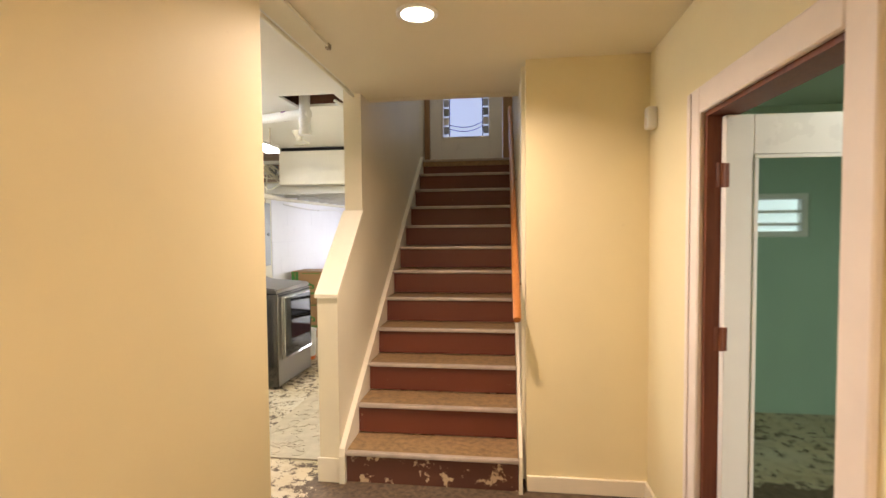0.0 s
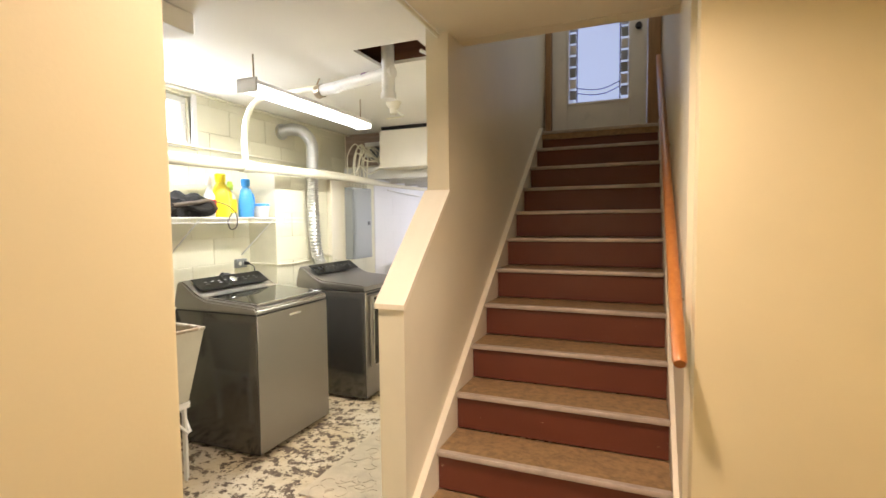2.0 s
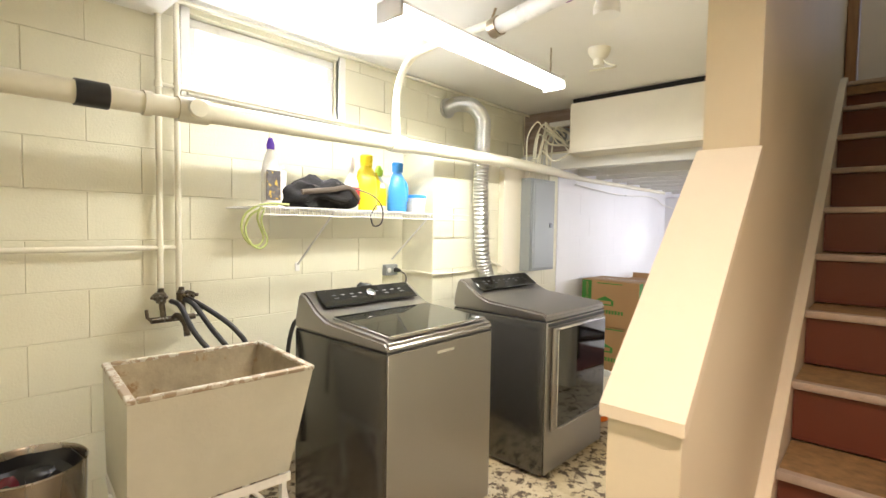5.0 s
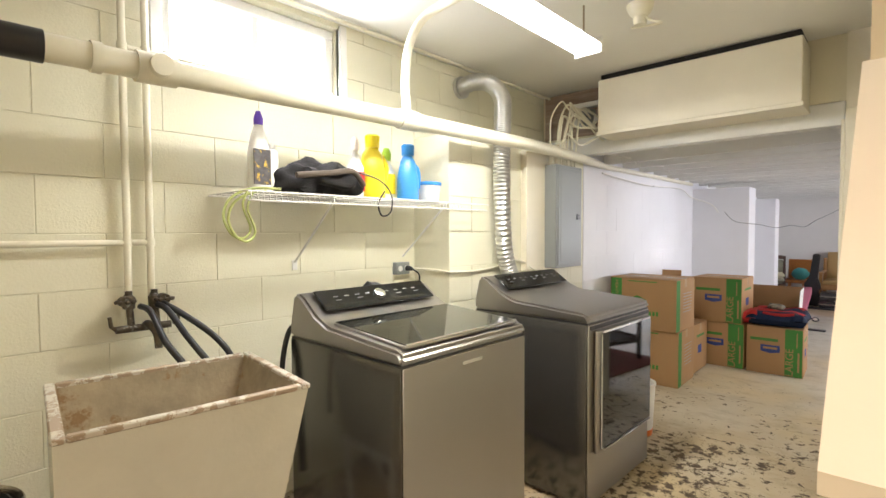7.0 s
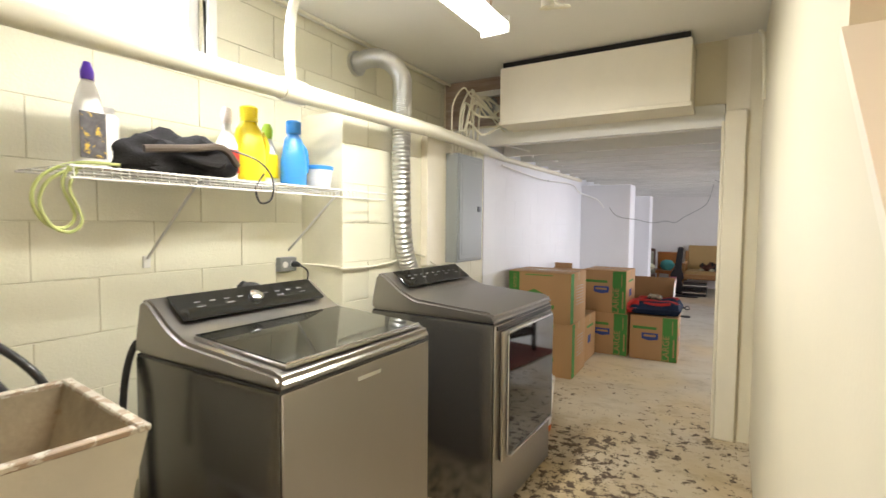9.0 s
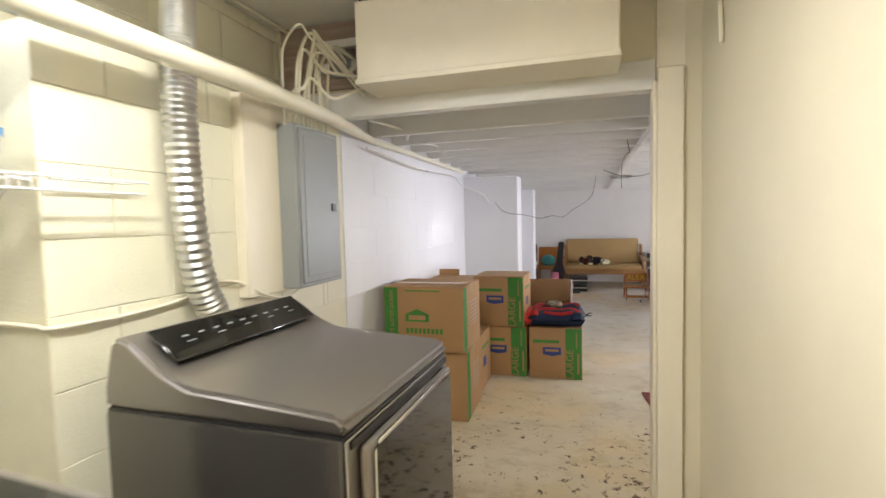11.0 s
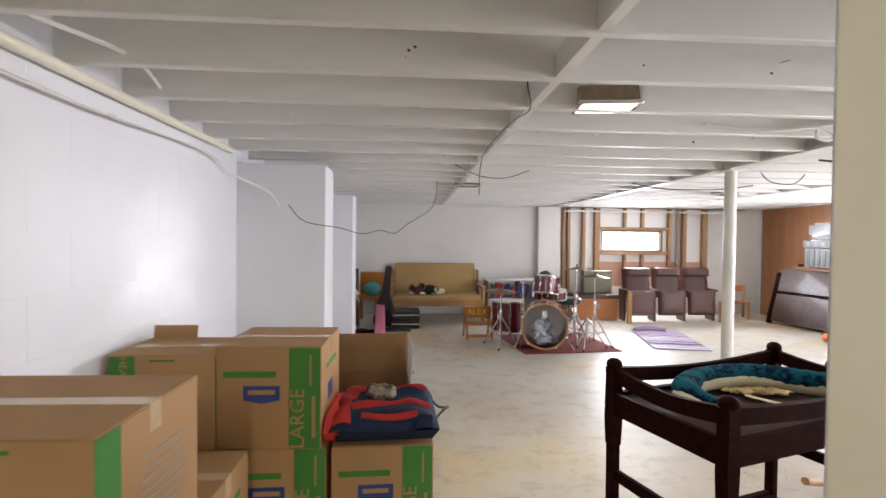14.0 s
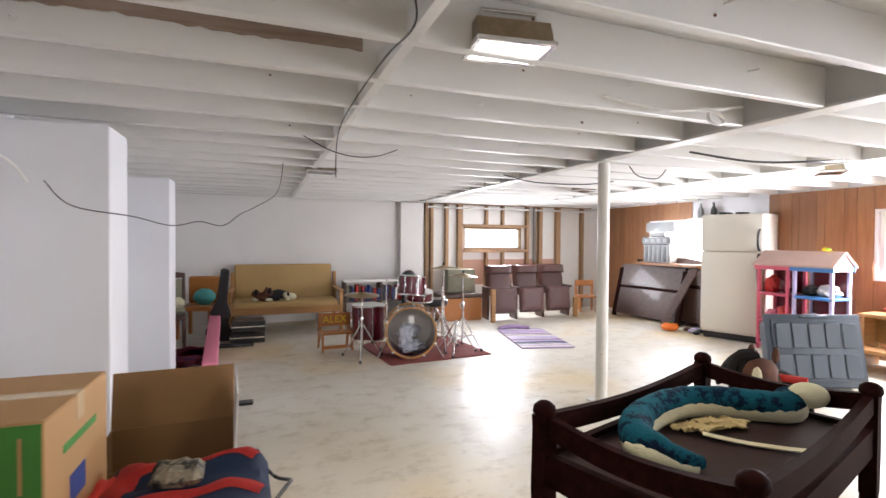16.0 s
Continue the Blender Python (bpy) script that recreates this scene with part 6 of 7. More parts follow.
flood(pose(0.02, 7.86, JZ - 0.005, 0, 0, -8), True, "lit square floodlight fixed between the joists")
flood(pose(-0.25, 11.0, JZ - 0.03, 0, 0, 5), False, "unlit square floodlight between the joists")
flood(pose(4.0, 9.2, JZ - 0.03, 0, 0, 40), False, "unlit square floodlight between the joists")
flood(pose(3.0, 11.4, JZ - 0.03, 0, 0, 15), False, "unlit square floodlight between the joists")


def wire(pts, label, r=0.0032, mat=None):
    t = thing("loose_wire", pose(0, 0, 0), label, "wire", "hanging wires")
    tube_part("strand", pts, r, mat or M_BLACK, t, curve=7, seg=5)
    return t


wire([(-0.44, 7.48, JZ + 0.10), (-0.43, 7.52, JZ - 0.0), (-0.41, 7.56, JZ - 0.09), (-0.40, 7.9, JZ - 0.05), (-0.38, 8.5, JZ - 0.01), (-0.36, 9.1, JZ - 0.005), (-0.355, 9.3, JZ - 0.10), (-0.355, 9.32, JZ - 0.27)], "thin dark wire hanging from the joists")
wire([(-1.75, 9.22, 1.56), (-1.62, 9.15, 1.44), (-1.40, 9.3, 1.40), (-1.25, 9.5, 1.36), (-1.12, 9.6, 1.39), (-1.0, 9.7, 1.37), (-0.9, 9.8, 1.45), (-0.82, 9.9, 1.50), (-0.66, 10.2, 1.64), (-0.6, 10.6, JZ - 0.01)], "long drooping dark wire from wall to joists")
wire([(-0.55, 9.2, JZ - 0.06), (-0.4, 9.25, JZ - 0.12), (-0.25, 9.3, JZ - 0.14), (-0.1, 9.35, JZ - 0.12), (0.05, 9.4, JZ - 0.06)], "loose dark wire curling under the joists")
wire([(2.0, 8.9, JZ - 0.02), (2.5, 8.8, JZ - 0.07), (3.0, 8.7, JZ - 0.05), (3.4, 8.75, JZ - 0.01)], "black cable sagging under the joists", 0.008)
wire([(1.4, 10.5, JZ - 0.01), (1.8, 10.6, JZ - 0.05), (2.3, 10.5, JZ - 0.06), (2.7, 10.5, JZ - 0.01)], "black cable sagging under the joists", 0.006)
wire([(0.75, 8.26, JZ + 0.05), (1.1, 8.22, JZ + 0.01), (1.36, 8.2, JZ + 0.03), (1.46, 8.2, JZ - 0.01), (1.42, 8.19, JZ - 0.04), (1.36, 8.2, JZ - 0.02), (1.38, 8.21, JZ + 0.03), (1.47, 8.21, JZ + 0.05), (1.62, 8.22, JZ + 0.08)], "coiled white cable tucked among the joists", 0.010, M_PVCW)
wire([(2.1, 9.6, JZ - 0.01), (2.2, 9.6, JZ - 0.09), (2.4, 9.6, JZ - 0.10), (2.5, 9.6, JZ - 0.02)], "grey cable loop under the joists", 0.005)
wire([(TX + 0.05, 6.5, 1.84), (TX + 0.06, 7.5, 1.80), (TX + 0.05, 8.6, 1.83), (TX + 0.05, 9.0, 1.75), (-1.9, 9.2, 1.66), (-1.82, 9.23, 1.55)], "white painted cable along the wall top", 0.008, M_PVCW)
wire([(TX + 0.12, 6.4, 1.99), (TX + 0.25, 6.7, 1.96), (TX + 0.12, 7.1, 1.97), (TX + 0.24, 7.5, 1.97), (TX + 0.12, 8.0, 1.97)], "white painted cable looping through the joists", 0.008, M_PVCW)

# ---- big room: back wall ----
for _k, (_x, _w) in enumerate(((1.90, 0.05), (1.99, 0.05), (2.27, 0.05), (2.52, 0.09), (3.04, -0.04), (3.37, -0.04), (3.88, 0.05), (4.05, 0.03), (4.16, 0.07), (4.55, 0.09), (5.1, 0.05))):
    if _w > 0:
        struct("stud", (_x - _w / 2, _x + _w / 2, BACK - 0.09, BACK - 0.003, 0.0, JZ - 0.01), M_STUD, "bare wooden wall stud")
    else:
        struct("stud", (_x - 0.02, _x + 0.02, BACK - 0.09, BACK - 0.003, BW[3] + 0.052, JZ - 0.01), M_STUD, "bare wooden wall stud")
        struct("stud", (_x - 0.02, _x + 0.02, BACK - 0.09, BACK - 0.003, 0.0, BW[2] - 0.052), M_STUD, "bare wooden wall stud")
struct("stud_plate", (1.85, 5.3, BACK - 0.09, BACK - 0.003, JZ - 0.008, JZ + 0.04), M_STUD, "bare wooden top plate")
for _z in (BW[2] - 0.05, BW[3]):
    struct("trim_back_window", (2.57, 3.85, BACK - 0.10, BACK - 0.003, _z, _z + 0.05), M_STUD, "wooden window surround")
pipe("conduit_run", [(1.9, BACK - 0.11, 1.86), (5.2, BACK - 0.11, 1.86)], 0.016, "white pipe along the top of the back wall", M_PVCW)
pipe("copper_riser", [(4.0, BACK - 0.12, 0.9), (4.0, BACK - 0.12, 1.9)], 0.018, "upright grey pipe beside the window", M_GREYBOX)
struct("wall_patch", (2.6, 4.5, BACK - 0.002, BACK - 0.0005, 0.5, 0.95), M_SALMON, "bare terracotta coloured wall patch")

# ---- sofa and things by the back wall ----
sf = thing("futon_sofa", pose(-0.43, 13.72, 0, 0, 0, 0), "beige upholstered wooden futon sofa against the back wall", "sofa")
bk_m = pose(0, 0.30, 0.36, -12)
p = box_part("backrest", (-0.70, 0.70, -0.05, 0.07, 0.0, 0.56), M_BEIGE, sf, 0.03, seg=3)
p.matrix_local = bk_m
box_part("seat", (-0.70, 0.70, -0.42, 0.30, 0.33, 0.43), M_BEIGE, sf, 0.03, seg=3)
box_part("front_rail", (-0.74, 0.74, -0.45, -0.42, 0.27, 0.37), M_OAK, sf, 0.006)
for _x in (-0.72, 0.74):
    box_part("arm_post", (_x - 0.03, _x + 0.02, -0.42, -0.36, 0.0, 0.55), M_OAK, sf, 0.006)
    box_part("arm_post", (_x - 0.03, _x + 0.02, 0.28, 0.36, 0.0, 0.80), M_OAK, sf, 0.006)
    box_part("arm", (_x - 0.04, _x + 0.03, -0.44, 0.36, 0.55, 0.58), M_OAK, sf, 0.006)
for _k, (_x, _mat, _s) in enumerate(((-0.28, M_PLUSHBROWN, 0.10), (-0.12, M_PLUSHBLACK, 0.12), (0.05, M_BELLY, 0.08))):
    tz = thing("stuffed_dog", pose(-0.43 + _x, 13.52, 0.432, 0, 0, 20 * _k), ("tan", "black and tan", "cream")[_k] + " stuffed toy dog lying on the sofa", "plush toy", "plush toys on the sofa")
    blob("body", _mat, tz, (0, 0, _s * 0.6), (_s * 1.3, _s * 0.8, _s * 0.65), 0.15, _k)
    blob("head", M_PLUSHBROWN if _k == 1 else _mat, tz, (-_s * 1.2, -_s * 0.3, _s * 1.0), (_s * 0.55, _s * 0.5, _s * 0.5), 0.15, _k + 5)
    for _y in (-0.5, 0.5):
        blob("ear", M_PLUSHBLACK, tz, (-_s * 1.2, _y * _s - _s * 0.3, _s * 1.2), (_s * 0.2, _s * 0.18, _s * 0.4), 0.1, 2, 2)
        blob("paw", M_BELLY, tz, (-_s * 1.3, _y * _s * 1.4 - 0.1 * _s, _s * 0.22), (_s * 0.45, _s * 0.22, _s * 0.2), 0.1, 3, 2)

gc = thing("guitar_case", pose(-1.28, 13.05, 0, 3, 6, 0), "black soft guitar case standing upright", "guitar case")
bm = B()
_pr = [(-0.13, 0.0), (0.13, 0.0), (0.15, 0.12), (0.10, 0.26), (0.12, 0.38), (0.06, 0.50), (0.05, 0.92), (-0.05, 0.92), (-0.06, 0.50), (-0.12, 0.38), (-0.10, 0.26), (-0.15, 0.12)]
prism(bm, _pr, 1, -0.05, 0.05)
bmesh.ops.bevel(bm, geom=bm.edges[:], offset=0.015, segments=2, affect='EDGES')
part("shell", bm, M_BLACK, gc, soft=True)
tube_part("handle", [(0.09, -0.05, 0.30), (0.12, -0.09, 0.34), (0.10, -0.05, 0.40)], 0.01, M_BLACK, gc, curve=4)
for _k in range(2):
    cs = thing("equipment_case", pose(-0.92, 12.95, 0.0 + 0.135 * _k, 0, 0, 3 * _k), "low black equipment case with a silver edge", "case", "stacked black cases")
    box_part("shell", (-0.20, 0.20, -0.16, 0.16, 0, 0.13), M_BLACK, cs, 0.008)
    box_part("edge_strip", (-0.205, 0.205, -0.165, -0.160, 0.06, 0.075), M_CHROME, cs)
fs = thing("flat_black_panel", pose(-1.1, 12.65, 0), "flat black panel lying on the floor", "panel")
box_part("panel", (-0.2, 0.25, -0.08, 0.08, 0.002, 0.022), M_BLACK, fs, 0.003)
fs = thing("flat_black_panel", pose(-0.93, 10.42, 0), "small black strip lying on the floor", "panel")
box_part("panel", (-0.12, 0.1, -0.05, 0.04, 0.002, 0.02), M_BLACK, fs, 0.003)

oc = thing("antique_chair", pose(-1.85, 12.85, 0, 0, 0, 8), "old carved wooden chair with grey-green upholstery and cushions", "chair")
for _x in (-0.22, 0.22):
    bm = B()
    tube(bm, [(_x, 0.2, 0.0), (_x, 0.22, 0.45), (_x, 0.28, 0.86)], [0.02, 0.024, 0.018], 8)
    part("back_post", bm, M_HEADWOOD, oc, soft=True)
    tube_part("leg", [(_x, -0.22, 0), (_x, -0.22, 0.38)], [0.016, 0.024], M_HEADWOOD, oc)
bm = B()
prism(bm, [(-0.24, 0.80), (0.24, 0.80), (0.22, 0.86), (0.08, 0.88), (0.0, 0.95), (-0.08, 0.88), (-0.22, 0.86)], 1, 0.255, 0.285)
part("crest_rail", bm, M_HEADWOOD, oc, "carved crest rail")
box_part("back_pad", (-0.20, 0.20, 0.235, 0.275, 0.52, 0.79), M_OLIVE, oc, 0.015, seg=2)
box_part("seat_frame", (-0.24, 0.24, -0.24, 0.24, 0.34, 0.39), M_HEADWOOD, oc, 0.008)
for _z, _c in ((0.39, M_OLIVE), (0.47, M_BELLY)):
    bm = B()
    soft_slab(bm, 0.46, 0.44, 0.10, 10, 0.01)
    turned(bm, pose(0, 0, _z))
    part("cushion", bm, _c, oc, "flat pale seat cushion", soft=True)
ac = thing("wooden_armchair", pose(-1.52, 13.45, 0, 0, 0, -15), "brown wooden chair with a teal cushion", "chair")
box_part("seat", (-0.22, 0.22, -0.22, 0.22, 0.36, 0.42), M_RAIL, ac, 0.01)
box_part("backrest", (-0.22, 0.22, 0.18, 0.22, 0.42, 0.78), M_RAIL, ac, 0.02)
for _x in (-0.2, 0.2):
    for _y in (-0.2, 0.2):
        box_part("leg", (_x - 0.02, _x + 0.02, _y - 0.02, _y + 0.02, 0, 0.36), M_RAIL, ac)
blob("cushion", plain("teal_cushion", (0.10, 0.42, 0.40), 0.9), ac, (0.05, 0.02, 0.52), (0.14, 0.09, 0.11), 0.1)
pr = thing("patterned_rug", pose(-1.72, 12.15, 0), "crumpled dark red and blue patterned rug", "rug")
bm = B()
n = 18
g = [[bm.verts.new((-0.38 + 0.8 * i / n, -0.5 + 1.0 * j / n, 0.012 + 0.09 * max(0, noise.noise(Vector((i * 0.28, j * 0.28, 4)))))) for i in range(n + 1)] for j in range(n + 1)]
for j in range(n):
    for i in range(n):
        bm.faces.new((g[j][i], g[j][i + 1], g[j + 1][i + 1], g[j + 1][i]))
bmesh.ops.solidify(bm, geom=bm.faces[:], thickness=0.008)
part("rug_surface", bm, plain("patterned_pile", (0.26, 0.02, 0.05), 0.95, var=0.4, scale=12, stain=((0.02, 0.03, 0.12), 9, 0.55), bump=0.4), pr, soft=True)
pk = thing("pink_foam_beam", pose(-1.22, 11.35, 0.0, 7, 0, 3), "long pink foam beam sloping up from the floor", "foam beam")
box_part("beam", (-0.065, 0.065, 0.0, 1.75, 0.004, 0.13), M_PINKFOAM, pk, 0.012, seg=2)
wb = thing("white_bin", pose(-1.62, 10.1, 0), "low white plastic bin holding odds and ends beside the pier", "bin")
box_part("tub", (-0.16, 0.14, -0.2, 0.2, 0.0, 0.30), M_WHITE, wb, 0.02, seg=2)
box_part("lid", (-0.175, 0.155, -0.215, 0.215, 0.30, 0.325), M_WHITE, wb, 0.01)
box_part("gadget", (-0.1, -0.02, -0.1, 0.0, 0.326, 0.42), M_BLACK, wb, 0.01)

# step stool with a name on it
ss = thing("step_stool", pose(0.05, 12.12, 0, 0, 0, 4), "orange wooden step stool with a lettered back board", "step stool")
for _x in (-0.17, 0.17):
    bm = B()
    prism(bm, [(-0.15, 0), (-0.10, 0), (-0.10, 0.14), (0.05, 0.2), (0.12, 0.0), (0.16, 0.0), (0.10, 0.42), (0.05, 0.42), (0.04, 0.26), (-0.15, 0.2)], 0, _x - 0.01, _x + 0.01)
    part("side", bm, M_RAIL, ss)
box_part("step", (-0.19, 0.19, -0.17, 0.03, 0.20, 0.222), M_RAIL, ss, 0.004)
box_part("lower_rail", (-0.17, 0.17, -0.13, -0.115, 0.03, 0.07), M_RAIL, ss, 0.003)
box_part("back_board", (-0.19, 0.19, 0.035, 0.055, 0.27, 0.42), M_RAIL, ss, 0.004)
words("lettering", "ALEX", 0.12, pose(0, 0.033, 0.345, 90, 0, 0), M_YELLOW, ss, "pale routed letters")

# low bookcase behind the drums
bc = thing("low_bookcase", pose(0.98, 13.85, 0), "dark low bookcase with papers and a white top", "bookcase")
for _x in (-0.55, 0.0, 0.55):
    box_part("upright", (_x - 0.012, _x + 0.012, -0.16, 0.16, 0.0, 0.64), M_HEADWOOD, bc)
for _z in (0.02, 0.34):
    box_part("shelf_board", (-0.538, 0.538, -0.155, 0.155, _z, _z + 0.02), M_HEADWOOD, bc)
box_part("top", (-0.58, 0.58, -0.18, 0.18, 0.64, 0.665), M_WHITE, bc, 0.004, "pale top board")
random.seed(5)
for _k in range(22):
    _x = -0.52 + _k * 0.047
    _b = thing("book", pose(0.98 + _x, 13.80, 0.362, 0, random.uniform(-6, 6), 0), "upright book in the low bookcase", "book", "books in the low bookcase")
    box_part("cover", (-0.016, 0.016, -0.10, 0.08, 0.0, random.uniform(0.17, 0.24)), random.choice((M_RED, M_BOXBLUE, M_LABEL, M_PLUSHBROWN, M_BLACK, M_OLIVE)), _b, 0.002)


# ---- drum kit ----
def drum(name, m, r, h, label, axis_up=True, head=None, lugs=8):
    t = thing(name, m, label, "drum", "drum kit")
    bm = B()
    lathe(bm, [(r, 0.012), (r, h - 0.012)], 32)
    part("shell", bm, M_DRUM, t, soft=True)
    for z0 in (0.0, h - 0.02):
        bm = B()
        lathe(bm, [(r + 0.010, z0), (r + 0.012, z0 + 0.004), (r + 0.012, z0 + 0.018), (r + 0.008, z0 + 0.02)], 32)
        part("hoop", bm, M_CHROME, t, soft=True)
    bm = B()
    lathe(bm, [(r - 0.004, h - 0.004), (r - 0.004, h + 0.002)], 32)
    part("drumhead", bm, head or M_DRUMHEAD, t)
    for k in range(lugs):
        a = k * math.tau / lugs
        bm = B()
        tube(bm, [((r + 0.012) * math.cos(a), (r + 0.012) * math.sin(a), 0.01), ((r + 0.012) * math.cos(a), (r + 0.012) * math.sin(a), h - 0.01)], 0.004, 5)
        bx(bm, (r + 0.006) * math.cos(a) - 0.01, (r + 0.006) * math.cos(a) + 0.01, (r + 0.006) * math.sin(a) - 0.01, (r + 0.006) * math.sin(a) + 0.01, h * 0.4, h * 0.6, 0.003)
        part("lug", bm, M_CHROME, t, soft=True)
    return t


def stand(name, x, y, h, label, cymbal=None, tilt=10, turn=0, boom=None):
    t = thing(name, pose(x, y, 0.012, 0, 0, turn), label, "cymbal stand" if cymbal else "stand", "drum kit")
    tube_part("column", [(0, 0, 0.12), (0, 0, h * 0.6)], 0.013, M_CHROME, t)
    tube_part("upper_tube", [(0, 0, h * 0.58), (0, 0, h)], 0.009, M_CHROME, t)
    bm = B()
    lathe(bm, [(0.02, h * 0.56), (0.022, h * 0.6), (0.016, h * 0.62)], 10)
    part("collar", bm, M_CHROME, t, soft=True)
    for k in range(3):
        a = k * math.tau / 3
        l = tube_part("leg", [(0.015 * math.cos(a), 0.015 * math.sin(a), 0.36), (0.24 * math.cos(a), 0.24 * math.sin(a), 0.012)], 0.009, M_CHROME, t)
        tube_part("brace", [(0.015 * math.cos(a), 0.015 * math.sin(a), 0.14), (0.13 * math.cos(a), 0.13 * math.sin(a), 0.18)], 0.006, M_CHROME, t, seg=6)
        bm = B()
        lathe(bm, [(0.014, 0), (0.016, 0.015), (0.010, 0.03)], 8, (0.245 * math.cos(a), 0.245 * math.sin(a), 0))
        part("rubber_foot", bm, M_BLACK, l, soft=True)
    if cymbal:
        bm = B()
        lathe(bm, [(0.006, 0.022), (0.03, 0.018), (0.045, 0.006), (cymbal, -0.014), (cymbal, -0.0125), (0.045, 0.0075), (0.03, 0.02), (0.006, 0.024)], 36)
        turned(bm, pose(0, 0, h - 0.03, tilt))
        part("cymbal", bm, M_CYMBAL, t, "thin bronze cymbal", soft=True)
        bm = B()
        lathe(bm, [(0.012, h - 0.01), (0.012, h + 0.02), (0.005, h + 0.025)], 10)
        part("wing_nut", bm, M_BLACK, t, soft=True)
    return t


dr = thing("red_rug", pose(1.03, 11.72, 0, 0, 0, 6), "worn red rug under the drum kit", "rug")
bm = B()
bx(bm, -0.62, 0.60, -0.52, 0.62, 0.002, 0.011, 0.003)
part("rug_surface", bm, M_RUGRED, dr)
def bass_drum():
    """A bass drum with a clear front head, so that its inside shows."""
    t = thing("bass_drum", pose(0.83, 11.69, 0.295, 90, 0, -14), "burgundy bass drum with a clear front head", "drum", "drum kit")
    r, h, n = 0.265, 0.38, 40
    bm = B()
    rings = [[bm.verts.new((q * math.cos(k * math.tau / n), q * math.sin(k * math.tau / n), z)) for k in range(n)] for q, z in ((r, 0.01), (r, h), (r - 0.008, h), (r - 0.008, 0.012))]
    for p, q in zip(rings, rings[1:]):
        for k in range(n):
            bm.faces.new((p[k], p[(k + 1) % n], q[(k + 1) % n], q[k]))
    part("shell", bm, M_DRUM, t, soft=True)
    bm = B()
    lathe(bm, [(r - 0.004, 0.004), (r - 0.004, 0.010)], n)
    part("drumhead", bm, M_DRUMHEAD, t, "white batter head")
    bm = B()
    lathe(bm, [(r - 0.006, h + 0.001), (r - 0.006, h + 0.003)], n)
    p = part("front_head", bm, M_GLASS, t, "clear plastic front head")
    p.visible_shadow = False
    for z, mat in ((0.005, M_OAK), (h + 0.005, M_OAK)):
        bm = B()
        rings = [[bm.verts.new((q * math.cos(k * math.tau / n), q * math.sin(k * math.tau / n), z + w)) for k in range(n)] for q, w in ((r - 0.006, -0.018), (r + 0.014, -0.018), (r + 0.014, 0.018), (r - 0.006, 0.018), (r - 0.006, -0.018))]
        for p, q in zip(rings, rings[1:]):
            for k in range(n):
                bm.faces.new((p[k], p[(k + 1) % n], q[(k + 1) % n], q[k]))
        part("wood_hoop", bm, mat, t, "wood coloured hoop", soft=True)
    for k in range(10):
        a = k * math.tau / 10 + 0.2
        x, y = math.cos(a), math.sin(a)
        bm = B()
        tube(bm, [((r + 0.022) * x, (r + 0.022) * y, 0.0), ((r + 0.022) * x, (r + 0.022) * y, h + 0.012)], 0.005, 6)
        bx(bm, (r + 0.014) * x - 0.013, (r + 0.014) * x + 0.013, (r + 0.014) * y - 0.013, (r + 0.014) * y + 0.013, h * 0.35, h * 0.65, 0.004)
        bx(bm, (r + 0.018) * x - 0.014, (r + 0.018) * x + 0.014, (r + 0.018) * y - 0.014, (r + 0.018) * y + 0.014, h - 0.010, h + 0.026, 0.004)
        part("lug", bm, M_CHROME, t, soft=True)
    box_part("printed_mark", (-0.028, 0.028, 0.10, 0.185, h + 0.0035, h + 0.0045), M_LABEL, t, label="pale printed mark")
    return t


bd = bass_drum()
for _x in (-0.24, 0.24):
    tube_part("spur", [(_x, -0.1, 0.2), (_x * 1.5, -0.285, 0.32)], 0.008, M_CHROME, bd)
drum("tom_drum", pose(0.92, 11.92, 0.62, -6, 6, 0), 0.165, 0.24, "burgundy rack tom tilted over the bass drum")
drum("tom_drum", pose(0.42, 11.98, 0.13, 0, 0, 0), 0.20, 0.40, "deep burgundy floor tom on legs")
drum("snare_drum", pose(1.12, 12.22, 0.52, 6, 0, 0), 0.17, 0.13, "chrome-rimmed burgundy snare drum", head=M_DRUMHEAD)
for _k in range(3):
    a = _k * math.tau / 3
    _t = bpy.data.objects["tom_drum.001"]
    tube_part("tom_leg", [(0.21 * math.cos(a), 0.21 * math.sin(a), 0.3), (0.22 * math.cos(a), 0.22 * math.sin(a), -0.118)], 0.007, M_CHROME, _t)
stand("cymbal_stand", 0.25, 11.54, 0.72, "chrome cymbal stand on splayed legs", 0.19, 4, 15)
stand("cymbal_stand", 1.32, 11.88, 0.98, "tall chrome cymbal stand on splayed legs", 0.22, -4, 40)
stand("cymbal_stand", 1.46, 11.60, 0.90, "chrome hi-hat stand on splayed legs", 0.17, 2, 70)
stand("snare_stand", 1.12, 12.22, 0.50, "short chrome snare stand under the drum")
stand("tom_stand", 0.64, 12.02, 0.80, "chrome tom stand beside the bass drum")
stand("tom_stand", 1.22, 11.66, 0.74, "slim chrome stand between the drums", turn=20)
stand("drum_pedal_stand", 1.30, 11.42, 0.38, "small chrome stand with pedals")
st = thing("drum_stool", pose(1.38, 12.35, 0.012), "round black drum stool on chrome legs", "stool", "drum kit")
bm = B()
lathe(bm, [(0.15, 0.42), (0.17, 0.44), (0.17, 0.49), (0.15, 0.51), (0.0, 0.515)], 24)
part("seat", bm, M_BLACK, st, soft=True)
for _k in range(3):
    a = _k * math.tau / 3
    tube_part("leg", [(0, 0, 0.42), (0.22 * math.cos(a), 0.22 * math.sin(a), 0.0)], 0.01, M_CHROME, st)
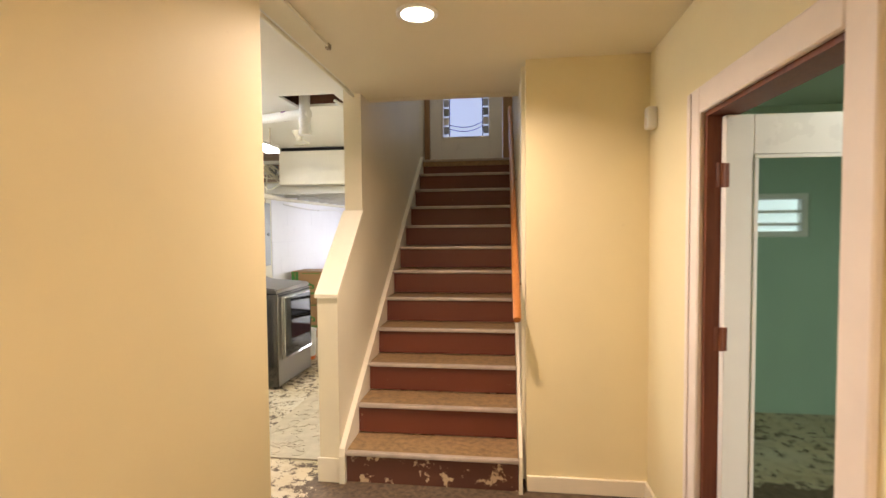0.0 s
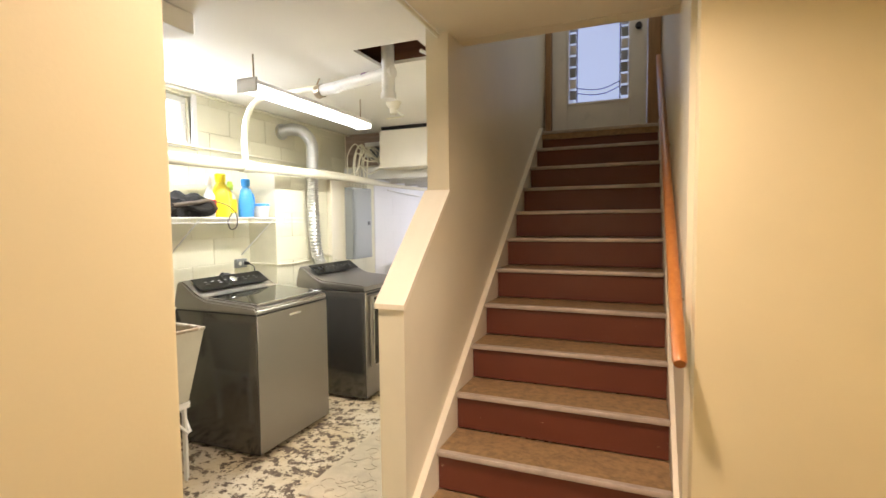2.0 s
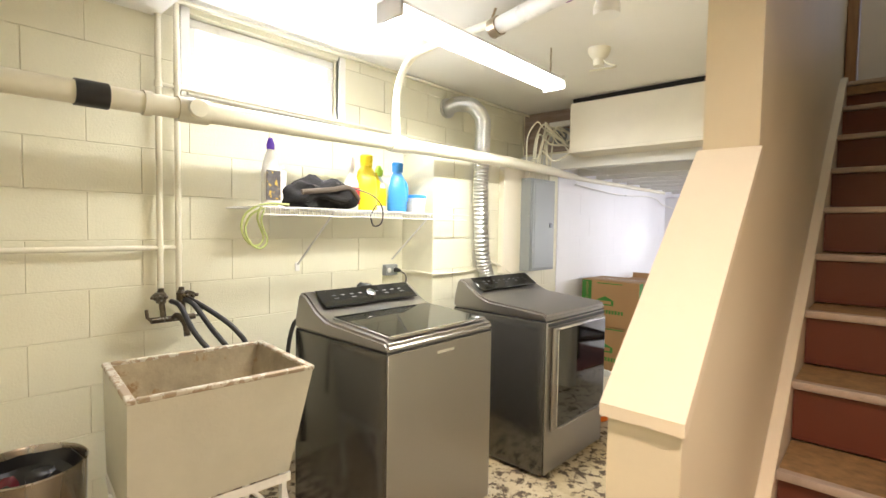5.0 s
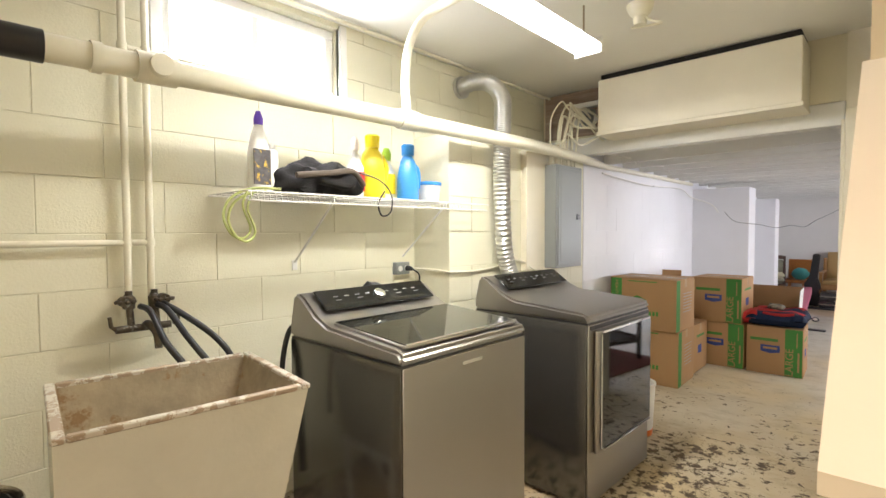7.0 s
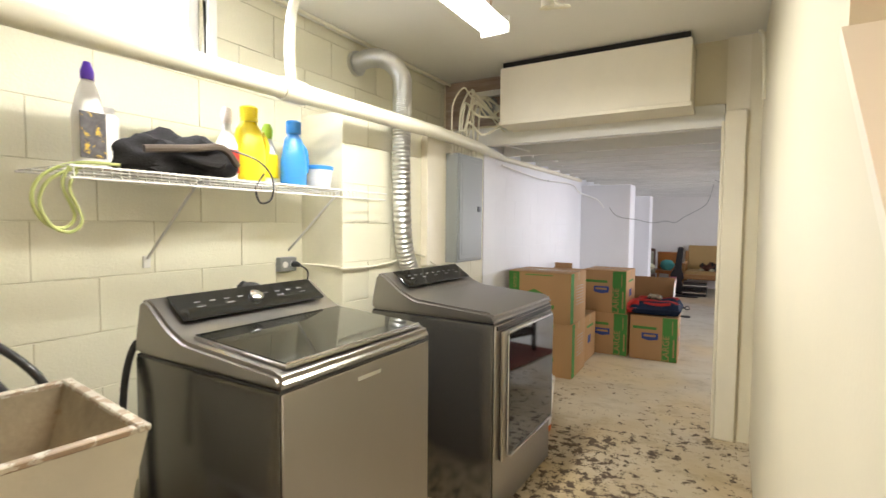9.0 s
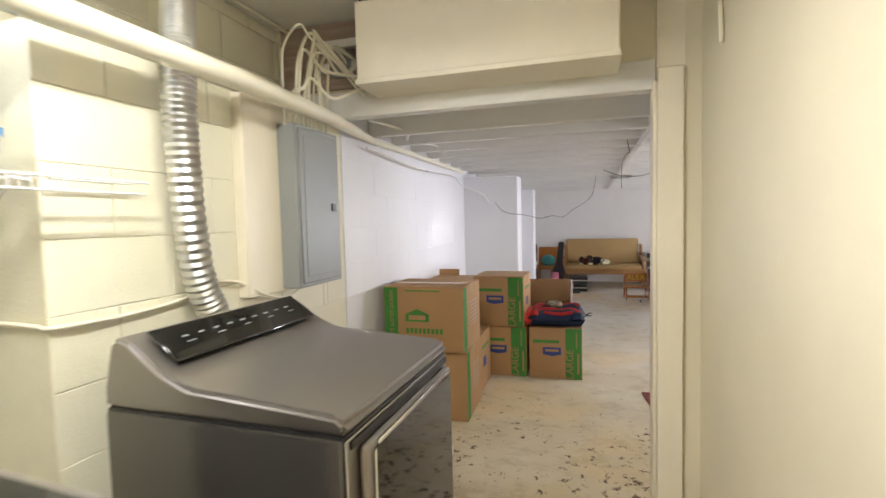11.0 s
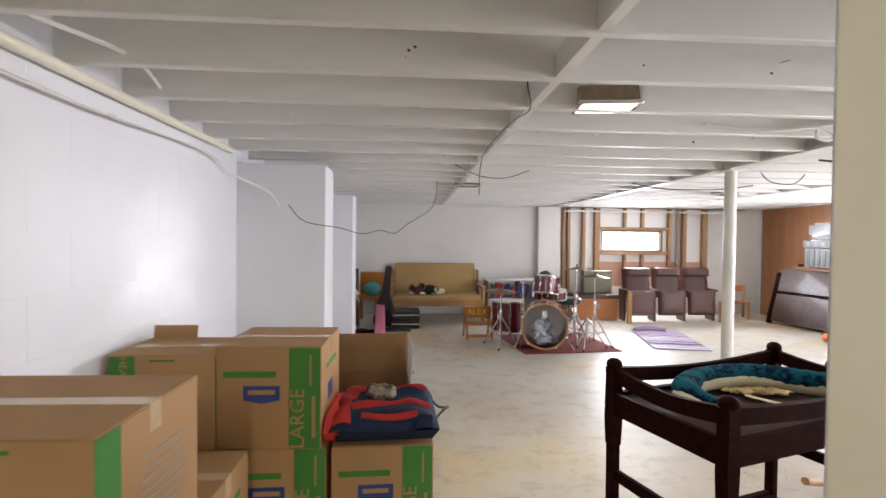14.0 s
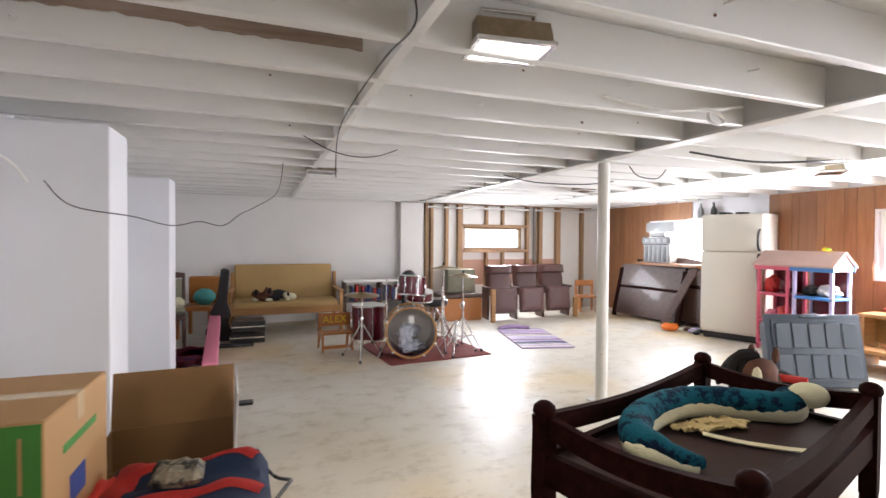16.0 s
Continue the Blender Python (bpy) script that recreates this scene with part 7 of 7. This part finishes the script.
tw = thing("grey_towel", pose(0.775, 11.47, 0.045), "crumpled grey towel stuffed inside the bass drum", "towel")
blob("fold", M_GREYCLOTH, tw, (0.03, 0, 0.07), (0.15, 0.09, 0.06), 0.5, 1, 4)
blob("fold", M_GREYCLOTH, tw, (-0.06, 0.03, 0.17), (0.08, 0.07, 0.13), 0.5, 4, 4)
blob("fold", M_GREYCLOTH, tw, (0.02, 0.05, 0.24), (0.10, 0.06, 0.09), 0.6, 8, 4)
gt = thing("guitar_bag", pose(1.42, 13.6, 0.0, -8, 0, 0), "dark padded bag leaning on the pier", "bag")
blob("bag", M_BLACK, gt, (0, 0, 0.62), (0.16, 0.09, 0.20), 0.1, 3)
box_part("stand_block", (-0.12, 0.12, -0.06, 0.06, 0.0, 0.45), M_BLACK, gt, 0.02)
rg = thing("rag_rug", pose(2.60, 11.92, 0, 0, 0, -13), "purple woven rag rug, rucked at the edge", "rug")
bm = B()
bx(bm, -0.33, 0.33, -0.62, 0.62, 0.002, 0.012, 0.004)
part("weave", bm, M_RUGPURPLE, rg)
random.seed(21)
for _k in range(40):
    box_part("woven_strip", (-0.332, 0.332, -0.615 + _k * 0.0308, -0.592 + _k * 0.0308, 0.0125, 0.0165), random.choice((M_RUGPURPLE, M_LILAC, M_RUGPURPLE, M_PINKTRIM, M_NAVY)), rg, 0.0015)
tube_part("rucked_edge", [(-0.30, 0.58, 0.03), (-0.1, 0.62, 0.05), (0.14, 0.57, 0.03)], 0.028, M_RUGPURPLE, rg, curve=5, seg=8)

# ---- theatre seats ----
def theatre_seat(m):
    t = thing("theatre_seat", m, "brown vinyl theatre seat with the seat tipped up", "theatre seat", "row of theatre seats")
    bm = B()
    soft_slab(bm, 0.46, 0.52, 0.09, 12, 0.004)
    p = part("backrest", bm, M_LEATHER, t, soft=True)
    p.matrix_local = pose(0, 0.10, 0.62, 78)
    bm = B()
    soft_slab(bm, 0.44, 0.14, 0.08, 10, 0.004)
    h = part("headrest_roll", bm, M_LEATHER, t, "rolled vinyl top", soft=True)
    h.matrix_local = pose(0, 0.035, 0.80, 78)
    bm = B()
    soft_slab(bm, 0.45, 0.42, 0.12, 12, 0.004)
    s = part("seat", bm, M_SEATGREY, t, "mauve-brown tipped-up seat cushion", soft=True)
    s.matrix_local = pose(0, -0.16, 0.31, 84)
    for x in (-0.245, 0.245):
        box_part("side_post", (x - 0.018, x + 0.018, -0.16, 0.12, 0.0, 0.50), M_HEADWOOD, t, 0.008)
        box_part("armrest", (x - 0.028, x + 0.028, -0.22, 0.10, 0.50, 0.53), M_HEADWOOD, t, 0.008)
    return t


_s0 = theatre_seat(pose(2.95, 13.55, 0, 0, 0, -6))
for _k in (1, 2):
    copy_thing(_s0, pose(2.95 + 0.53 * _k, 13.55 + 0.03 * _k, 0, 0, 0, -6))
for _x, _y in ((2.66, 13.2), (4.28, 13.3)):
    bp = thing("wood_block", pose(_x, _y, 0), "short upright pale wood offcut beside the seats", "wood block", "offcuts")
    box_part("block", (-0.035, 0.035, -0.03, 0.03, 0, 0.34 if _x > 3 else 0.52), M_OAK, bp, 0.004)
tr = thing("storage_chest", pose(2.25, 13.75, 0), "dark wooden storage chest with a brass lock", "chest")
box_part("chest", (-0.38, 0.36, -0.25, 0.25, 0.0, 0.36), M_RAIL, tr, 0.008)
box_part("lid", (-0.39, 0.37, -0.26, 0.26, 0.362, 0.43), M_HEADWOOD, tr, 0.01)
box_part("lock", (-0.04, 0.04, -0.262, -0.252, 0.20, 0.28), M_BRASS, tr, 0.003)
ol = thing("olive_case", pose(2.35, 13.82, 0.432), "upright olive-grey case on the wooden chest", "case")
box_part("shell", (-0.25, 0.25, -0.09, 0.09, 0.0, 0.38), M_OLIVE, ol, 0.02, seg=2)
kc = thing("child_chair", pose(4.85, 13.75, 0, 0, 0, -20), "small orange wooden chair", "chair")
box_part("seat", (-0.17, 0.17, -0.16, 0.16, 0.27, 0.295), M_RAIL, kc, 0.006)
box_part("back_slat", (-0.17, 0.17, 0.14, 0.16, 0.46, 0.56), M_RAIL, kc, 0.006)
for _x in (-0.15, 0.15):
    box_part("back_leg", (_x - 0.018, _x + 0.018, 0.13, 0.165, 0.0, 0.57), M_RAIL, kc, 0.004)
    box_part("leg", (_x - 0.018, _x + 0.018, -0.15, -0.115, 0.0, 0.27), M_RAIL, kc, 0.004)
box_part("side_panel", (-0.165, -0.15, -0.14, 0.14, 0.04, 0.24), M_RAIL, kc)

# ---- headboards, plank, fridge by the panelled wall ----
def headboard(m, w, h, label, carved):
    t = thing("headboard", m, label, "headboard", "leaning headboards")
    bm = B()
    n = 12
    top = [(w / 2 - w * k / n, h - 0.10 + 0.10 * math.sin(math.pi * k / n) ** 0.6) for k in range(n + 1)] if carved else [(w / 2, h), (-w / 2, h)]
    prism(bm, [(-w / 2, 0.05), (w / 2, 0.05)] + top, 1, -0.018, 0.018)
    part("panel", bm, M_HEADWOOD, t)
    for x in (-w / 2, w / 2):
        box_part("post", (x - 0.04, x + 0.04, -0.03, 0.03, 0, h - 0.06), M_DARKWOOD, t, 0.008)
    box_part("top_rail", (-w / 2 + 0.04, w / 2 - 0.04, -0.03, 0.03, h * 0.55, h * 0.60), M_DARKWOOD, t, 0.006)
    for x in (-w * 0.25, w * 0.25):
        box_part("raised_field", (x - w * 0.2, x + w * 0.2, -0.024, -0.018, h * 0.12, h * 0.5), M_HEADWOOD, t, 0.003)
    return t


headboard(pose(5.12, 12.62, 0, -14, 0, -84), 1.25, 0.92, "dark wooden headboard leaning on the panelled wall", False)
headboard(pose(5.36, 12.35, 0, -8, 0, -88), 1.45, 1.05, "dark arched wooden headboard leaning on the wall", True)
pl = thing("leaning_plank", pose(4.98, 12.05, 0, 0, 0, -85), "dark brown board leaning at a slant", "plank")
p = box_part("board", (-0.06, 0.06, -0.012, 0.012, 0.0, 0.98), M_HEADWOOD, pl, 0.003)
p.matrix_local = pose(0, 0, 0.01, -12, 22, 0)
pu = thing("orange_toy_pumpkin", pose(4.80, 11.75, 0), "small orange plastic pumpkin on the floor", "toy")
bm = B()
lathe(bm, [(0.03, 0.0), (0.11, 0.02), (0.13, 0.06), (0.10, 0.10), (0.02, 0.11)], 24)
for v in bm.verts:
    a = math.atan2(v.co.y, v.co.x)
    f = 1 - 0.07 * abs(math.cos(a * 4))
    v.co.x, v.co.y = v.co.x * f, v.co.y * f
part("shell", bm, M_ORANGE, pu, soft=True)
tube_part("stalk", [(0, 0, 0.10), (0.01, 0, 0.14)], 0.012, M_BOXGREEN, pu)
cl = thing("floor_clutter", pose(5.0, 11.5, 0), "small dark toys scattered on the floor by the fridge", "clutter")
for _k in range(6):
    blob("toy", (M_BLACK, M_LILAC, M_PLUSHBROWN)[_k % 3], cl, (0.05 * _k - 0.1, 0.06 * ((_k * 7) % 5) - 0.12, 0.03), (0.06, 0.05, 0.03), 0.3, _k, 2)


def fridge():
    t = thing("refrigerator", pose(5.23, 11.02, 0, 0, 0, -70), "off-white top-freezer refrigerator with black handles", "refrigerator")
    w, d = 0.72, 0.62
    box_part("cabinet", (-w / 2, w / 2, -d / 2 + 0.06, d / 2, 0.09, 1.66), M_FRIDGE, t, 0.008, seg=2)
    f = box_part("freezer_door", (-w / 2, w / 2, -d / 2, -d / 2 + 0.055, 1.17, 1.655), M_FRIDGE, t, 0.012, seg=2)
    g = box_part("fridge_door", (-w / 2, w / 2, -d / 2, -d / 2 + 0.055, 0.12, 1.16), M_FRIDGE, t, 0.012, seg=2)
    for dpar, z0, z1 in ((f, 1.19, 1.45), (g, 0.78, 1.14)):
        tube_part("handle", [(w / 2 - 0.03, -d / 2 - 0.005, z0), (w / 2 - 0.035, -d / 2 - 0.05, z0 + 0.05), (w / 2 - 0.035, -d / 2 - 0.05, z1 - 0.05), (w / 2 - 0.03, -d / 2 - 0.005, z1)], 0.014, M_BLACK, dpar, "black curved handle", curve=3)
    box_part("kick_plate", (-w / 2 + 0.02, w / 2 - 0.02, -d / 2 + 0.07, -d / 2 + 0.08, 0.01, 0.09), M_BLACK, t)
    for x in (-w / 2 + 0.06, w / 2 - 0.06):
        box_part("foot", (x - 0.025, x + 0.025, -d / 2 + 0.09, -d / 2 + 0.14, 0.0, 0.09), M_BLACK, t)
        box_part("foot", (x - 0.025, x + 0.025, d / 2 - 0.1, d / 2 - 0.05, 0.0, 0.09), M_BLACK, t)
    return t


fridge()
for _k, (_x, _y, _c) in enumerate(((5.2, 11.2, M_BLACK), (5.32, 11.05, M_BLACK))):
    v = thing("small_tin", pose(_x, _y, 1.662), "small dark tin on top of the refrigerator", "tin", "tins on the refrigerator")
    box_part("tin", (-0.09, 0.09, -0.04, 0.04, 0, 0.035), _c, v, 0.008)
for _k, _y in enumerate((11.95, 11.72)):
    v = thing("dark_bottle", pose(RX - 0.06, _y, 1.66), "dark bottle standing in the wall gap", "bottle")
    bm = B()
    lathe(bm, [(0.04, 0), (0.042, 0.12), (0.016, 0.18), (0.016, 0.23)], 12)
    part("glass", bm, M_BLACK if _k else M_GREYBOX, v, soft=True)
struct("trim_gap_ledge", (RX - 0.13, RX - 0.001, 10.92, 12.13, 1.63, 1.658), M_WHITE, "white ledge in the wall gap", 0.004)

# stacked radio gear in front of the window
ra = thing("stereo_stack", pose(5.40, 12.55, 0.95, 0, 0, -86), "silver and black stereo components stacked before the window", "stereo")
box_part("lower_unit", (-0.26, 0.26, -0.10, 0.10, 0.0, 0.30), M_GREYBOX, ra, 0.008)
for _k in range(5):
    box_part("dark_stripe", (-0.22 + _k * 0.09, -0.175 + _k * 0.09, -0.106, -0.10, 0.02, 0.28), M_BLACK, ra)
box_part("middle_unit", (-0.28, 0.28, -0.11, 0.10, 0.302, 0.42), M_BLACK, ra, 0.006)
for _k in range(4):
    box_part("button", (-0.22 + _k * 0.12, -0.15 + _k * 0.12, -0.114, -0.109, 0.33, 0.39), M_GREYBOX, ra, 0.002)
box_part("small_unit", (-0.16, 0.14, -0.08, 0.08, 0.422, 0.50), M_GREYBOX, ra, 0.01)
box_part("wire_rack", (-0.28, 0.28, -0.02, 0.0, 0.50, 0.66), M_GREYBOX, ra, 0.003, "pale wire rack")
struct("trim_east_sill", (RX - 0.40, RX - 0.001, 11.7, 13.0, 0.90, 0.945), M_PANEL, "wooden window sill shelf", 0.004)

# ---- play shelves ----
def play_shelf(m, w, mat, fascia, gable, label, stored):
    """A toy shelf with a roof whose ridge runs along its width; its open front faces -y."""
    t = thing("play_shelf", m, label, "toy shelf", "house-shaped toy shelves")
    d, top = 0.33, 0.98
    for x in (-w / 2, w / 2 - 0.035):
        for y in (-d / 2, d / 2 - 0.035):
            box_part("corner_post", (x, x + 0.035, y, y + 0.035, 0.0, top), mat, t, 0.006)
    for z in (0.04, 0.34, 0.66):
        box_part("shelf_board", (-w / 2, w / 2, -d / 2, d / 2, z, z + 0.03), fascia, t, 0.006)
    box_part("back_panel", (-w / 2 + 0.035, w / 2 - 0.035, d / 2 - 0.014, d / 2 - 0.004, 0.07, top), M_DRUM, t, label="dark red back panel")
    for y in (-d / 2 - 0.02, d / 2 + 0.005):
        box_part("eave_board", (-w / 2 - 0.02, w / 2 + 0.02, y, y + 0.015, top - 0.01, top + 0.045), fascia, t, 0.004)
    for s in (-1, 1):
        bm = B()
        prism(bm, [(s * (d / 2 + 0.035), top + 0.035), (s * (d / 2 + 0.035), top + 0.055), (0.0, top + 0.215), (0.0, top + 0.195)], 0, -w / 2 - 0.03, w / 2 + 0.03)
        part("roof", bm, M_PINKTAUPE, t, "pinkish taupe plastic roof slope" if s < 0 else "")
        bm = B()
        prism(bm, [(-d / 2 + 0.0, top + 0.0), (d / 2, top + 0.0), (d / 2, top + 0.035), (0.0, top + 0.19), (-d / 2, top + 0.035)], 0, s * (w / 2 - 0.004), s * (w / 2 + 0.008))
        part("gable", bm, gable, t, "pale gable end" if s > 0 else "")
    for k, (mt, sx, sz) in enumerate(stored):
        z = (0.07, 0.37, 0.69)[k % 3]
        blob("stored_toy", mt, t, (-w * 0.22 + (k // 3) * w * 0.40, -0.03 + 0.03 * (k % 2), z + sz * 0.9), (sx, 0.08, sz), 0.45, k, 3)
    return t


play_shelf(pose(5.07, 10.34, 0, 0, 0, -90), 0.38, M_PINK, M_PINK, M_PINK, "pink plastic house-shaped toy shelf with red toys", ((M_RED, 0.07, 0.09), (M_PINKFOAM, 0.07, 0.06), (M_RED, 0.08, 0.10), (M_PLUSHBLACK, 0.07, 0.07), (M_RED, 0.08, 0.09), (M_DRUM, 0.07, 0.11)))
play_shelf(pose(5.07, 9.90, 0, 0, 0, -90), 0.42, M_LILAC, M_BLUE, M_LABEL, "lilac and blue house-shaped toy shelf crammed with toys", ((M_RED, 0.10, 0.08), (M_LABEL, 0.12, 0.06), (M_PLUSHBLACK, 0.07, 0.06), (M_OAK, 0.08, 0.08), (M_PINK, 0.10, 0.07), (M_LABEL, 0.11, 0.07), (M_PLUSHBROWN, 0.06, 0.07)))
yt = thing("yellow_toy", pose(5.07, 9.86, 1.196), "small yellow and green toy on a toy shelf's roof", "toy")
blob("body", M_YELLOW, yt, (0, 0, 0.02), (0.035, 0.04, 0.022), 0.3, 2, 3)
blob("leaf", M_LIME, yt, (-0.02, -0.035, 0.022), (0.02, 0.03, 0.016), 0.3, 3, 2)
bn = thing("wooden_bench", pose(5.22, 9.02, 0, 0, 0, -86), "light wooden bench with red and white cloth on it", "bench")
for _z, _y in ((0.20, -0.22), (0.52, 0.08)):
    box_part("seat_board", (-0.55, 0.55, _y - 0.16, _y + 0.16, _z, _z + 0.035), M_OAK, bn, 0.005)
for _x in (-0.5, 0.5):
    box_part("end_panel", (_x - 0.015, _x + 0.015, -0.1, 0.22, 0.0, 0.52), M_OAK, bn, 0.004)
    box_part("end_panel", (_x - 0.015, _x + 0.015, -0.36, -0.1, 0.0, 0.20), M_OAK, bn, 0.004)
box_part("front_board", (-0.485, 0.485, 0.16, 0.18, 0.236, 0.52), M_OAK, bn, 0.004)
cc = thing("red_cloth", pose(5.26, 9.10, 0.557), "crumpled red and white cloth on the bench", "cloth")
blob("fold", M_RED, cc, (0.03, 0.1, 0.05), (0.14, 0.2, 0.05), 0.4, 2, 3)
blob("fold", M_LABEL, cc, (0.02, -0.2, 0.04), (0.1, 0.14, 0.04), 0.4, 7, 3)
ct = thing("toy_pile", pose(1.28, 7.05, 0), "pile of magenta and dark fabric toys on the floor", "toys")
for _k in range(8):
    blob("soft_toy", (plain("magenta_cloth", (0.34, 0.03, 0.12), 0.9), M_PLUSHBLACK, M_PINKFOAM, M_LABEL)[_k % 4] if _k < 4 else (M_PLUSHBLACK, M_PLUSHBROWN)[_k % 2], ct, (0.16 * (_k % 3), 0.16 * (_k // 3) - 0.1, 0.10 + 0.06 * (_k % 2)), (0.13, 0.12, 0.09), 0.4, _k, 3)


# ---- pieces of walls ----
def rects(y0, y1, z0, z1, zj, lj, ph, holes=()):
    """Rectangles of a running bond, cut away round the holes."""
    k0 = math.floor((z0 - zj[0]) / zj[1])
    k = k0
    out = []
    while zj[0] + k * zj[1] < z1 - 0.01:
        a, b = max(z0, zj[0] + k * zj[1]), min(z1, zj[0] + (k + 1) * zj[1])
        y = ph + (lj / 2 if k % 2 else 0)
        y -= math.ceil((y - y0) / lj) * lj
        while y < y1 - 0.01:
            c, d = max(y0, y), min(y1, y + lj)
            y += lj
            if d - c < 0.03 or b - a < 0.03:
                continue
            todo = [(c, d, a, b)]
            for h in holes:
                nxt = []
                for (p, q, r, s) in todo:
                    if q <= h[0] or p >= h[1] or s <= h[2] or r >= h[3]:
                        nxt.append((p, q, r, s))
                        continue
                    if p < h[0]:
                        nxt.append((p, h[0], r, s))
                    if q > h[1]:
                        nxt.append((h[1], q, r, s))
                    if r < h[2]:
                        nxt.append((max(p, h[0]), min(q, h[1]), r, h[2]))
                    if s > h[3]:
                        nxt.append((max(p, h[0]), min(q, h[1]), h[3], s))
                todo = nxt
            out += [t for t in todo if t[1] - t[0] > 0.03 and t[3] - t[2] > 0.02]
        k += 1
    return out


_cache = {}


def block_piece(name, parent, x, r, material, deep=0.008, gap=0.0013, bev=0.0020):
    """One wall piece whose face lies in the plane x."""
    w, h = round(r[1] - r[0], 3), round(r[3] - r[2], 3)
    key = (w, h, material.name, deep)
    if key not in _cache:
        bm = B()
        a, b = w / 2 - gap, h / 2 - gap
        bk = [bm.verts.new((-deep, y, z)) for y, z in ((-a, -b), (a, -b), (a, b), (-a, b))]
        md = [bm.verts.new((-bev, y, z)) for y, z in ((-a, -b), (a, -b), (a, b), (-a, b))]
        a, b = a - bev, b - bev
        fr = [bm.verts.new((0, y, z)) for y, z in ((-a, -b), (a, -b), (a, b), (-a, b))]
        bm.faces.new(fr)
        for p, q in ((bk, md), (md, fr)):
            for i in range(4):
                bm.faces.new((p[i], p[(i + 1) % 4], q[(i + 1) % 4], q[i]))
        me = bpy.data.meshes.new(name)
        bm.to_mesh(me)
        bm.free()
        me.materials.append(material)
        _cache[key] = me
    ob = new(name, _cache[key])
    ob.parent = parent
    ob.location = (x + random.uniform(-0.0003, 0.0003), (r[0] + r[1]) / 2, (r[2] + r[3]) / 2)
    return ob


random.seed(11)
WEST = bpy.data.objects["wall_west"]
for r in rects(1.72, 6.12, 0.0, CZ, (0.05, 0.2135), 0.42, 2.695, ((WIN[0] - 0.04, WIN[1] + 0.04, WIN[2] - 0.025, 2.6), (4.56, 6.3, 0.0, 1.925))):
    block_piece("block", WEST, WX, r, M_BLOCK)
for r in rects(4.56, 6.245, 0.0, 1.92, (0.05, 0.2135), 0.42, 4.77, ((5.31, 5.99, 1.04, 1.92),)):
    block_piece("block", thick, TX, r, M_BLOCK)
for r in rects(6.255, 14.28, 0.0, 1.99, (0.05, 0.2135), 0.42, 6.5, ((9.25, 9.64, 0, 2.2), (11.03, 11.37, 0, 2.2))):
    block_piece("block", white_wall, TX, r, M_WBLOCK, deep=0.005, gap=0.0002, bev=0.0006)
EAST = bpy.data.objects["wall_east"]
_y = 4.65
while _y < BACK - 0.02:
    w = random.choice((0.09, 0.13, 0.17, 0.21))
    y1 = min(BACK - 0.1, _y + w)
    cuts = [(a - 0.03, b + 0.03, c - 0.03, d + 0.03) for a, b, c, d in RW] + [(10.92, 12.13, 1.63, 2.0)]
    todo = [(0.0, JZ)]
    for a, b, c, d in cuts:
        if y1 > a and _y < b:
            todo = [t for p, q in todo for t in ((p, min(q, c)), (max(p, d), q)) if t[1] - t[0] > 0.02]
    for p, q in todo:
        bm = B()
        bx(bm, RX - 0.014, RX - 0.001, _y + 0.002, y1 - 0.002, p, q)
        part("plank", bm, M_PANEL, EAST)
    _y = y1
    if y1 >= BACK - 0.1:
        break
